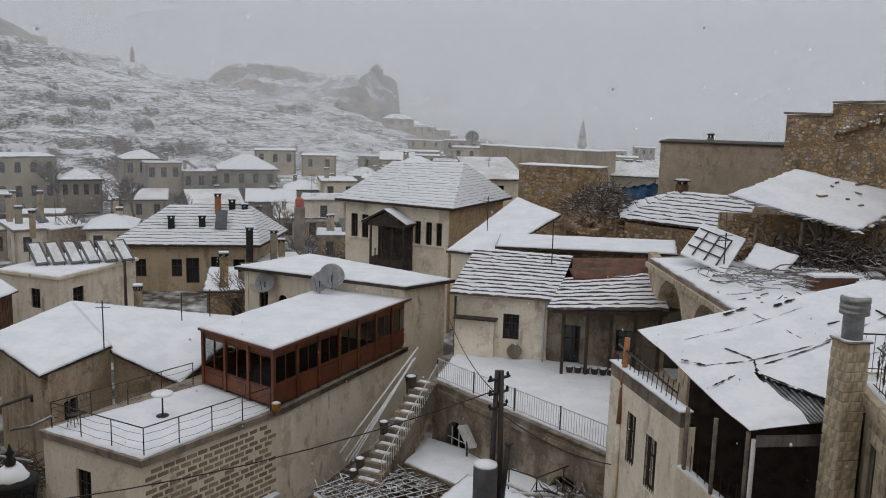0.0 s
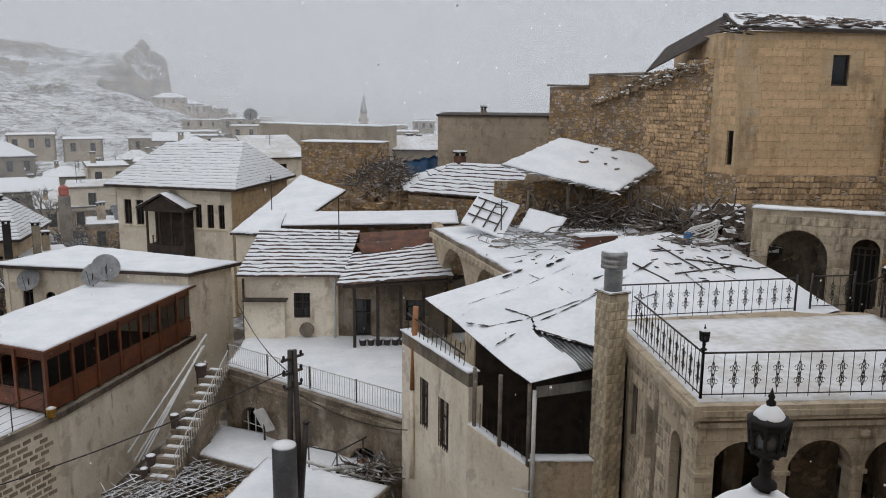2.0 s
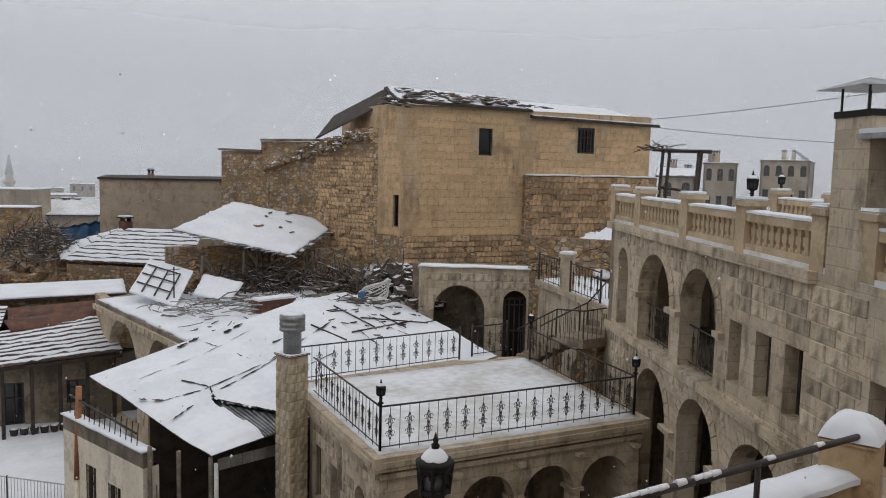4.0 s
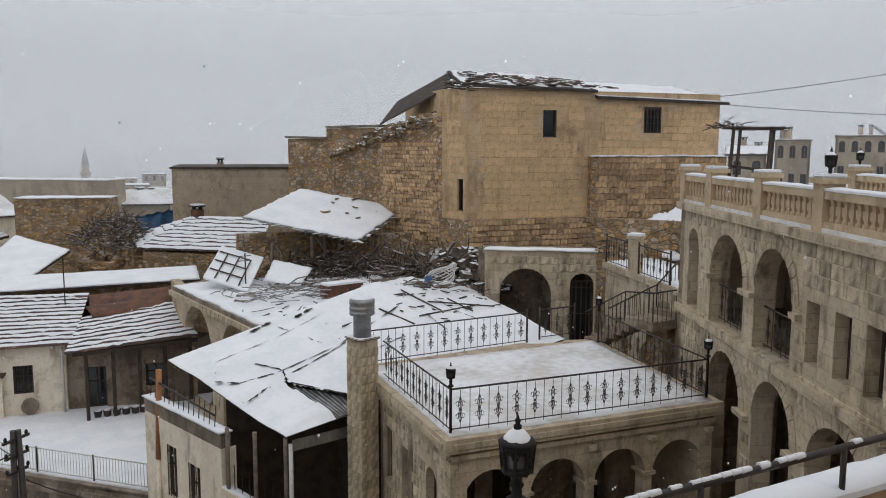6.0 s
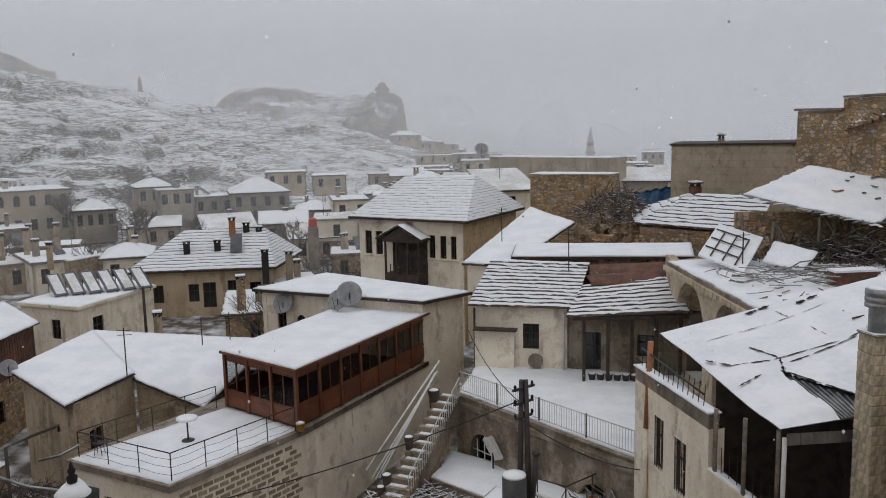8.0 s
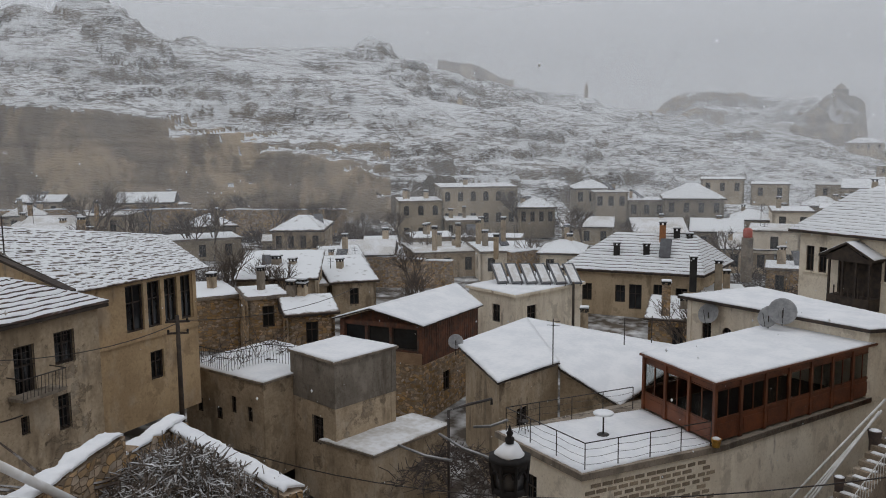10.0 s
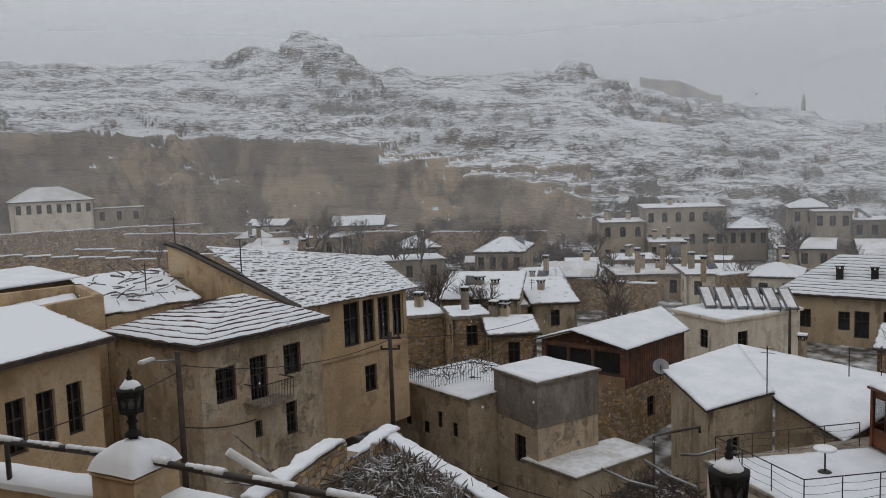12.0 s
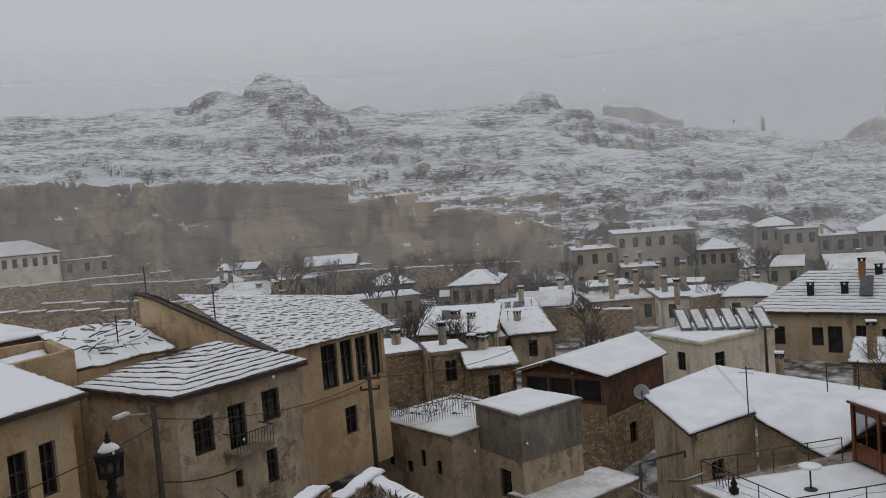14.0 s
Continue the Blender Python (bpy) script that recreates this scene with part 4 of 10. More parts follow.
lumpy(bm, [(*TL, th_z), (*TF, th_z), (*GB, th_z), (*GA, th_z)], 0.09, 16, 16, 0.02)
part("terrace_snow", bm, SNOW, lower)
glass = thing("glazed_room", (-6.5, 38, th_z), "glazed terrace room with red-brown panels under a snowy flat roof", "glazed room")
gz = 10.35
for a, b, n in ((GA, GB, 3), (GB, GC, 7), (GC, GD, 3), (GD, GA, 7)):
    va, vb = Vector(a), Vector(b)
    rz = math.atan2(vb.y - va.y, vb.x - va.x)
    sill_z = th_z + (0.78 if n == 3 else 0.95)
    bm = bmesh.new()
    wall_bm(bm, a, b, th_z + 0.1, sill_z - 0.05, 0.08)
    part("lower_panel", bm, RED, glass)
    bm = bmesh.new()
    wall_bm(bm, a, b, sill_z - 0.05, sill_z + 0.03, 0.12, (), 0.02)
    part("sill", bm, RED, glass)
    for k in range(n):
        p, q = va.lerp(vb, (k + 0.05) / n), va.lerp(vb, (k + 0.95) / n)
        m = p.lerp(q, 0.5)
        bm = bmesh.new()
        wall_bm(bm, p, q, sill_z + 0.03, gz - 0.3, 0.012)
        pane = part("glass_pane", bm, CLEAR, glass)
        pane.visible_shadow = False
        bm = bmesh.new()
        box(bm, (m.x, m.y, (sill_z + gz - 0.27) / 2), (0.032, 0.05, gz - 0.3 - sill_z), rz)
        part("mullion", bm, RED, glass)
        for z in (sill_z + 0.07, gz - 0.34):
            bm = bmesh.new()
            wall_bm(bm, p, q, z - 0.02, z + 0.02, 0.05, (), 0.01)
            part("sash_rail", bm, RED, glass)
        # raised field of the panel below
        bm = bmesh.new()
        wall_bm(bm, va.lerp(vb, (k + 0.14) / n), va.lerp(vb, (k + 0.86) / n), th_z + 0.22, sill_z - 0.16, 0.03, (), 0.018)
        part("panel_field", bm, RED, glass)
    for k in range(n + 1):
        p = va.lerp(vb, k / n)
        bm = bmesh.new()
        box(bm, (p.x, p.y, (th_z + gz) / 2), (0.14, 0.14, gz - th_z - 0.1), rz)
        part("post", bm, RED, glass)
    bm = bmesh.new()
    wall_bm(bm, a, b, gz - 0.3, gz - 0.12, 0.1)
    part("header", bm, RED, glass)
bm = bmesh.new()
slab(bm, [(*p, th_z + 0.1) for p in grow([GA, GB, GC, GD], -0.1)], 0.06)
part("floor", bm, WOOD, glass)
bm = bmesh.new()
slab(bm, [(*GA, gz), (*GB, gz), (*GC, gz), (*GD, gz)], 0.12)
part("roof", bm, WOOD, glass)
bm = bmesh.new()
g = grow([GA, GB, GC, GD], 0.18)
slab(bm, [(x, y, gz + 0.08) for x, y in g], 0.1)
part("roof_edge", bm, RED, glass)
bm = bmesh.new()
lumpy(bm, [(x, y, gz + 0.085) for x, y in grow([GA, GB, GC, GD], 0.14)], 0.12, 20, 20, 0.015, 0.03)
part("roof_snow", bm, SNOW, glass)

# upper storey behind with the two dishes
UP = [(-11.4, 46.0), (-2.1, 41.9), (0.0, 43.8), (-8.4, 50.2)]
upper = thing("upper_house", (-5, 46, 5), "cream house with dark timber eaves under a snowy flat roof", "house")
walls_of(upper, UP, 3, 11.0, PLASTER_PALE, {0: [(1.0, 1.6, 8.9, 10.2, 1), (2.3, 2.9, 8.9, 9.8, 1)]})
flat_roof(upper, UP, 11.0, 0.35, 0.16, 0.14, WOOD)

# ---- long low house with two snowy roof planes ----
lr = thing("low_house", (-15, 36, 6), "low stained house under a wide snow-covered sheet roof", "house")
walls_of(lr, [(-20.6, 36.9), (-15.9, 32.0), (-15.1, 36.2), (-20.0, 42.6)], 3.0, 9.2, PLASTER_GREY, {1: [(0.9, 1.8, 6.6, 7.7)]}, grilles=True)
walls_of(lr, [(-15.0, 36.3), (-11.9, 35.9), (-10.2, 41.5), (-15.0, 42.3)], 3.0, 7.7, PLASTER_GREY, {})
bm = bmesh.new()
for d in (0.0, 0.25):
    quad(bm, [(-15.0, 36.25 + d, 3.0), (-11.85, 35.85 + d, 3.0), (-11.85, 35.85 + d, 7.75), (-15.0, 36.25 + d, 8.92)][:: 1 if d == 0 else -1])
part("wall", bm, PLASTER_GREY, lr)
zr = 9.3
for q in ([(-21.1, 36.7, zr), (-16.0, 31.5, zr), (-14.9, 36.0, zr), (-19.9, 43.0, zr + 0.3)], [(-14.9, 35.9, 9.0), (-11.7, 35.4, 7.8), (-9.8, 41.9, 9.2), (-19.9, 43.0, zr + 0.3)]):
    bm = bmesh.new()
    lumpy(bm, [(a, b, c - 0.1) for a, b, c in q], 0.03, 8, 8, 0.0, 0.0)
    part("roof", bm, WOOD, lr)
    bm = bmesh.new()
    lumpy(bm, [(a, b, c + 0.005) for a, b, c in q], 0.13, 16, 16, 0.03)
    part("roof_snow", bm, SNOW, lr)

# ---- rust-clad hut ----
HUT = [(-29.0, 37.1), (-23.8, 37.7), (-23.7, 44.1), (-28.5, 47.5)]
hut = thing("rust_hut", (-26, 42, 7), "hut of rusty boards, glazed front, snowy gable roof", "hut")
walls_of(hut, grow(HUT, 0.06), 3.0, 7.5, RUBBLE, {1: [(2.2, 3.0, 5.4, 6.6)]})
walls_of(hut, HUT, 7.5, 9.75, RUST, {0: [(0.25, 1.65, 8.25, 9.5), (1.8, 3.2, 8.25, 9.5), (3.35, 4.95, 8.25, 9.5)]}, bars=(0, 0))
h0, h1, h2, h3 = [Vector((*p, 9.8)) for p in grow(HUT, 0.3)]
ra_, rb_ = h0.lerp(h1, 0.42) + Vector((0, 0, 0.75)), h3.lerp(h2, 0.42) + Vector((0, 0, 0.75))
bm = bmesh.new()
w0, w1 = Vector((*HUT[0], 9.75)), Vector((*HUT[1], 9.75))
quad(bm, [w0, w1, w0.lerp(w1, 0.42) + Vector((0, 0, 0.68))])
bmesh.ops.solidify(bm, geom=bm.faces[:], thickness=0.08)
part("gable_board", bm, RUST, hut)
for q in ((h1, h2, rb_, ra_), (h3, h0, ra_, rb_)):
    bm = bmesh.new()
    slab(bm, [tuple(p) for p in q], 0.07)
    part("roof", bm, WOOD, hut)
    bm = bmesh.new()
    lumpy(bm, [tuple(p + Vector((0, 0, 0.005))) for p in q], 0.11, 18, 14, 0.02, 0.04)
    part("roof_snow", bm, SNOW, hut)
for k in range(26):
    bm = bmesh.new()
    p = on_wall(HUT[1], HUT[2], 0.12 + 0.245 * k, 8.62, -0.015)
    box(bm, p, (0.2, 0.03, 2.2), math.atan2(HUT[2][1] - HUT[1][1], HUT[2][0] - HUT[1][0]))
    part("board", bm, RUST, hut)

bm = bmesh.new()
wall_bm(bm, HUT[0], HUT[1], 7.5, 8.15, 0.08, (), 0.05)
part("board_strip", bm, ORANGE_WOOD, hut, "pale varnished boards below the windows")

# ---- grey block house and its lower wing ----
BLK = [(-24.6, 27.8), (-21.5, 27.0), (-20.75, 30.5), (-24.1, 30.9)]
blk = thing("block_house", (-23, 29, 5), "unplastered grey block building with a flat snowy roof", "house")
BLOCKS = masonry("dark_wet_blocks", (0.25, 0.215, 0.175), (0.82, 0.80, 0.78), 0.42, 0.22, 0.16, 0.5, streak=0.8, pits=0.6, pale=0.2)
walls_of(blk, BLK, 4.0, 8.5, PLASTER_GREY, {0: [(1.5, 2.3, 6.6, 7.9)]}, grilles=True)
walls_of(blk, grow(BLK, 0.03), 8.5, 10.5, BLOCKS, {})
flat_roof(blk, BLK, 10.5, 0.12, 0.1, 0.1)
LOW = [(-30.2, 26.6), (-24.65, 26.0), (-24.15, 31.0), (-29.5, 32.0)]
low = thing("low_wing", (-27, 28, 5), "low stained house with small windows and a railed flat roof", "house")
walls_of(low, LOW, 5.0, 9.4, PLASTER_GREY, {0: [(0.8, 1.3, 7.3, 8.0), (2.2, 2.7, 7.2, 7.8), (3.3, 3.7, 7.7, 8.5), (4.4, 4.8, 7.5, 8.2)]})
flat_roof(low, LOW, 9.4, 0.1, 0.1, 0.08)
YARD = [(-22.3, 27.0), (-19.3, 26.7), (-18.5, 31.4), (-20.7, 31.8)]
yard = thing("lean_to", (-20, 29, 5), "low lean-to shed with a flat snow-covered roof", "shed")
walls_of(yard, YARD, 3.5, 6.9, PLASTER_GREY, {})
flat_roof(yard, YARD, 6.9, 0.1, 0.1, 0.1, snow_mat=SNOW_THIN)

# ---- hipped house in the middle distance ----
HIP = [(-25.2, 62.6), (-15.0, 63.9), (-14.6, 71.5), (-25.0, 70.5)]
hip = thing("hipped_house", (-21, 67, 5), "cream house under a snow-covered hipped tile roof", "house")
walls_of(hip, HIP, 4, 9.4, PLASTER, {0: [(1.2, 2.0, 6.9, 8.3), (3.9, 4.7, 6.9, 8.3), (5.0, 6.0, 6.4, 8.4), (6.9, 7.7, 6.4, 8.5), (8.6, 9.5, 6.9, 8.3)], 1: [(1.5, 2.4, 6.9, 8.2), (4.2, 5.3, 6.9, 8.2)]})
hip_roof(hip, HIP, 9.5, ((-22.6, 66.9, 12.1), (-16.2, 67.7, 12.1)), 0.6, 13)

# ---- solar roof house ----
SOL = [(-29.2, 53.0), (-24.5, 51.2), (-22.3, 58.3), (-27.2, 62.3)]
sol = thing("solar_house", (-26, 56, 5), "pale flat-roofed house with solar collectors on its snowy roof", "house")
walls_of(sol, SOL, 4, 9.0, PLASTER_PALE, {0: [(2.6, 3.4, 6.9, 8.2)], 1: [(1.2, 2.2, 6.6, 8.2)]})
flat_roof(sol, SOL, 9.0, 0.2, 0.18, 0.1, PLASTER_PALE)

# ---- house with the timber bay ----
BAY = [(-7.4, 60.0), (0.2, 55.6), (4.3, 63.8), (-3.4, 68.2)]
bay = thing("bay_house", (-2, 61, 8), "cream plastered house with a timber bay under a snowy hipped roof", "house")
walls_of(bay, BAY, 5, 13.6, PLASTER_PALE, {0: [(0.5, 1.1, 11.0, 12.7), (1.45, 2.05, 11.0, 12.7), (6.0, 6.5, 11.0, 12.6), (6.9, 7.4, 11.0, 12.6), (7.75, 8.2, 11.0, 12.6)]}, sill=PLASTER_PALE)
bm = bmesh.new()
wall_bm(bm, BAY[1], BAY[2], 5, 13.55, 0.1, (), 0.05)
part("stone_facing", bm, ASHLAR_TAN, bay)
hip_roof(bay, BAY, 13.75, ((-4.1, 62.4, 16.4), (1.2, 61.2, 16.5)), 0.6, 16, lift=0.03)

# ---- tile-roofed houses round the snowy court ----
T1 = [(0.6, 38.0), (4.7, 37.0), (6.3, 41.0), (1.6, 41.6)]
tile1 = thing("tile_house", (3, 39, 7), "whitewashed old house under snowy clay tile rows", "house")
walls_of(tile1, T1, 6.5, 11.7, PLASTER_PALE, {0: [(2.2, 2.95, 9.7, 10.9)]}, grilles=True)
courses(tile1, (0.2, 37.7, 11.75), (5.0, 36.6, 11.75), (6.4, 41.0, 13.1), (1.5, 41.5, 13.3), 13, nu=26, amp=0.035)
T2 = [(4.7, 37.2), (9.6, 35.6), (10.5, 38.6), (5.6, 39.4)]
tile2 = thing("tile_shed", (7, 37, 7), "old lean-to with rusty ridge under snowy tile rows", "house")
# Darker plaster here paints in the shade below the eave.
walls_of(tile2, T2, 6.5, 11.8, STAINED_AND_SHADED, {0: [(0.8, 1.6, 8.8, 10.6), (3.2, 4.0, 9.6, 10.6)]})
courses(tile2, (4.4, 35.0, 11.75), (9.7, 35.0, 11.9), (9.6, 38.1, 12.9), (5.7, 38.8, 12.4), 9, nu=26, amp=0.035)
BLD = [(3.0, 43.0), (11.5, 42.0), (12.5, 46.0), (3.5, 47.0)]
back = thing("long_house", (7, 44, 8), "long low dark house under a flat snowy roof", "house")
walls_of(back, BLD, 8, 13.1, RUBBLE, {0: [(0.4, 1.0, 11.9, 12.8), (1.3, 1.9, 11.9, 12.8)]})
bm = bmesh.new()
slab(bm, [(6.1, 39.3, 12.75), (9.6, 38.4, 13.0), (9.9, 39.4, 13.35), (6.3, 40.4, 13.1)], 0.08)
part("rust_ridge", bm, RUST, tile2, "rusty sheet along the ridge")
bm = bmesh.new()
wall_bm(bm, (5.7, 40.6), (10.2, 39.6), 11.0, 13.05, 0.3)
part("brick_wall", bm, RUST, tile2, "reddish broken brick wall")
flat_roof(back, BLD, 13.1, 0.4, 0.12, 0.15, WOOD)

# ---- snowy court with white railing, arched retaining wall ----
CW = [(-0.4, 33.9), (5.7, 26.4)]
court = thing("court_terrace", (4, 32, 7), "snow-covered court terrace on a stained arched retaining wall", "terrace")
bm = bmesh.new()
wall_bm(bm, CW[0], CW[1], 3.0, 8.7, 0.5, [(0.9, 2.4, 4.8, 7.4, 1), (6.9, 8.6, 3.5, 7.3, 1)])
part("retaining_wall", bm, STAINED_AND_SHADED, court)
bm = bmesh.new()
prism(bm, [(-0.4, 33.9), (5.7, 26.4), (9.5, 27.5), (11.0, 36.5), (4.5, 37.3), (0.5, 38.2)], 8.62, 8.75)
part("deck", bm, CONCRETE, court)
bm = bmesh.new()
lumpy(bm, [(-0.3, 34.1, 8.76), (5.8, 26.6, 8.76), (11.0, 36.4, 8.76), (0.6, 38.1, 8.76)], 0.1, 18, 18, 0.03)
part("deck_snow", bm, SNOW, court)

# ---- white house with the sagging sheet roof ----
WH = [(5.35, 25.6), (6.3, 21.1), (6.75, 21.2), (5.8, 25.75)]
wh = thing("white_house", (8, 24, 8), "whitewashed house with a stone parapet below a sheet roof", "house")
walls_of(wh, WH, 5.0, 11.9, PLASTER_PALE, {0: [(1.4, 2.0, 9.6, 11.2), (2.7, 3.4, 9.4, 11.0)]}, grilles=True)
for a, b, z0, z1, m in ((WH[0], WH[1], 11.9, 12.35, CONCRETE), ((6.3, 21.1), (7.65, 19.75), 5.0, 9.3, PLASTER_PALE), ((7.65, 19.75), (9.6, 19.3), 5.0, 10.2, PLASTER_GREY)):
    bm = bmesh.new()
    wall_bm(bm, a, b, z0, z1, 0.3)
    part("wall", bm, m, wh)
    bm = bmesh.new()
    e0, e1 = on_wall(a, b, -0.05, z1 + 0.004, -0.06), on_wall(a, b, (Vector(b) - Vector(a)).length + 0.05, z1 + 0.004, -0.06)
    e2, e3 = on_wall(a, b, (Vector(b) - Vector(a)).length + 0.05, z1 + 0.004, 0.34), on_wall(a, b, -0.05, z1 + 0.004, 0.34)
    lumpy(bm, [e0, e1, e2, e3], 0.07, 14, 2, 0.02, 0.02)
    part("coping_snow", bm, SNOW, wh)
# Dark-coloured walls stand in for the deep shade inside the gallery.
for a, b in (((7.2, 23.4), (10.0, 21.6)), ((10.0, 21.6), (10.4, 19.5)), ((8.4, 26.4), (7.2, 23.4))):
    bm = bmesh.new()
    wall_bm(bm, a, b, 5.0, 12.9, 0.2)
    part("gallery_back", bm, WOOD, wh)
# sloping breast wall of the gallery with its strip of snow
ga, gb_ = (6.28, 21.08), (7.66, 19.74)
bm = bmesh.new()
slab(bm, [on_wall(ga, gb_, 0, 10.85, -0.05), on_wall(ga, gb_, 1.92, 9.98, -0.05), on_wall(ga, gb_, 1.92, 9.98, 0.3), on_wall(ga, gb_, 0, 10.85, 0.3)], 1.9)
part("breast_wall", bm, PLASTER_PALE, wh)
bm = bmesh.new()
lumpy(bm, [on_wall(ga, gb_, 0.02, 10.86, -0.02), on_wall(ga, gb_, 1.9, 9.99, -0.02), on_wall(ga, gb_, 1.9, 9.99, 0.28), on_wall(ga, gb_, 0.02, 10.86, 0.28)], 0.05, 16, 4, 0.03, 0.03)
part("coping_snow", bm, SNOW, wh)
bm = bmesh.new()
tube(bm, (7.72, 19.68, 8.5), (7.72, 19.68, 12.2), 0.06, 10)
part("down_pipe", bm, PAINT_W, wh)
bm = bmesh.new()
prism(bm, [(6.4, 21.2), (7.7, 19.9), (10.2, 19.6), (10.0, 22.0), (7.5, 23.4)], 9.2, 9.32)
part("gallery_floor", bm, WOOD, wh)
for x, y, zt in ((6.45, 21.0, 12.5), (7.0, 20.4, 12.45), (7.62, 19.8, 12.35)):
    bm = bmesh.new()
    tube(bm, (x, y, 9.4), (x, y, zt), 0.06, 8)
    part("gallery_post", bm, WOOD_GREY, wh)
for k in range(9):
    bm = bmesh.new()
    p = Vector((6.45, 21.1, 10.8)).lerp(Vector((7.7, 19.9, 10.0)), k / 8)
    tube(bm, p, p + Vector((0, 0, 0.75)), 0.012, 4)
    part("gallery_bar", bm, IRON, wh)
for k in range(14):
    bm = bmesh.new()
    p = Vector((5.5, 25.4, 12.35)).lerp(Vector((6.3, 21.6, 12.35)), k / 13)
    tube(bm, p, p + Vector((0.05, 0, 0.62)), 0.014, 4)
    part("parapet_bar", bm, IRON, wh)
bm = bmesh.new()
tube(bm, (5.5, 25.4, 12.95), (6.3, 21.6, 12.7), 0.03, 6)
part("parapet_rail", bm, IRON, wh)
for k in range(7):
    bm = bmesh.new()
    p = Vector((7.75, 19.62, 12.2)).lerp(Vector((10.2, 19.9, 12.3)), k / 7)
    q = Vector((7.75, 19.62, 12.2)).lerp(Vector((10.2, 19.9, 12.3)), (k + 0.97) / 7)
    wall_bm(bm, p, q, 12.02, 12.32, 0.03)
    part("fascia_sheet", bm, METAL, wh)
shed = thing("sheet_roof", (11, 24, 12), "wide sagging sheet-metal roof buried in snow", "roof")
SH_BACK = [Vector((6.3, 26.4, 13.15)), Vector((13.9, 26.6, 15.0)), Vector((19.2, 26.95, 13.9))]
SH_FRONT = [Vector((7.6, 19.7, 12.4)), Vector((17.35, 19.9, 13.78))]


def on_sheet(u, v, lift=0.1):
    """u from the back edge to the front eave, v along the roof; a low ridge runs down from the back."""
    b = SH_BACK[0].lerp(SH_BACK[1], v / 0.55) if v < 0.55 else SH_BACK[1].lerp(SH_BACK[2], (v - 0.55) / 0.45)
    p = b.lerp(SH_FRONT[0].lerp(SH_FRONT[1], v), u)
    sag = 0.10 * noise.noise((u * 3.1, v * 4.3, 1.7)) * min(1, 8 * u * (1 - u) + 0.15)
    return p + Vector((0, 0, lift + sag))


def inside(poly, u, v):
    hit = False
    for (a, b), (c, d) in zip(poly, poly[1:] + poly[:1]):
        if (b > v) != (d > v) and u < (c - a) * (v - b) / (d - b) + a:
            hit = not hit
    return hit


BREAK = [(0.60, 0.135), (0.90, 0.24), (1.01, 0.23), (1.01, 0.155), (0.93, 0.15)]
bm = bmesh.new()
NU, NV = 24, 36
g = [[bm.verts.new(on_sheet(i / NU, j / NV, 0)) for j in range(NV + 1)] for i in range(NU + 1)]
for i in range(NU):
    for j in range(NV):
        bm.faces.new((g[i][j], g[i + 1][j], g[i + 1][j + 1], g[i][j + 1]))
bmesh.ops.solidify(bm, geom=bm.faces[:], thickness=0.05)
part("sheet", bm, METAL, shed)
# snow in overlapping sheets: each bay steps a little over the next and thins out at the laps
bm = bmesh.new()
NU, NV = 84, 126
g = []
for i in range(NU + 1):
    row = []
    for j in range(NV + 1):
        u, v = i / NU, j / NV
        lap = (u * 3.02 + 0.25 * noise.noise((v * 5, 0.3, 0))) % 1
        bay = (v * 6.3 + 0.12 * noise.noise((u * 7, 2.1, 0))) % 1
        t = 0.075 + 0.03 * lap + 0.015 * bay + 0.02 * noise.noise((u * 22, v * 34, 0.4)) + 0.012 * noise.noise((u * 60, v * 90, 3.4))
        edge = min(u, 1 - u, v, 1 - v)
        t *= min(1, 0.25 + edge * 14)
        row.append(bm.verts.new(on_sheet(u, v, max(0.012, t))))
    g.append(row)
for i in range(NU):
    for j in range(NV):
        if not inside(BREAK, (i + 0.5) / NU, (j + 0.5) / NV):
            bm.faces.new((g[i][j], g[i + 1][j], g[i + 1][j + 1], g[i][j + 1])).smooth = True
bmesh.ops.delete(bm, geom=[v for v in bm.verts if not v.link_faces], context="VERTS")
part("snow", bm, SNOW, shed)
srnd = random.Random(19)


def seam(line, w=0.03, gaps=0.25):
    """Ragged dark gap along a lap where the snow has slid, in short runs."""
    for (u0, v0), (u1, v1) in zip(line, line[1:]):
        n = max(2, round(math.hypot((u1 - u0) * 7, (v1 - v0) * 11) / 0.9))
        for k in range(n):
            if srnd.random() < gaps:
                continue
            a, b = (k + srnd.uniform(0, 0.1)) / n, (k + srnd.uniform(0.8, 1.05)) / n
            bm = bmesh.new()
            ls, rs = [], []
            for i in range(7):
                f = a + (b - a) * i / 6
                c = on_sheet(u0 + (u1 - u0) * f, v0 + (v1 - v0) * f, 0.118)
                e = on_sheet(u0 + (u1 - u0) * (f + 0.02), v0 + (v1 - v0) * (f + 0.02), 0.118) - c
                side = Vector((-e.y, e.x, 0)).normalized()
                ww = 1.35 * w * srnd.uniform(0.3, 1.2) * (0.35 + math.sin(math.pi * i / 6))
                c += side * srnd.gauss(0, 0.012)
                ls.append(bm.verts.new(c + side * ww))
                rs.append(bm.verts.new(c - side * ww))
            for i in range(6):
                bm.faces.new((ls[i], rs[i], rs[i + 1], ls[i + 1]))
            bmesh.ops.solidify(bm, geom=bm.faces[:], thickness=0.06)
            part("seam", bm, WOOD, shed)


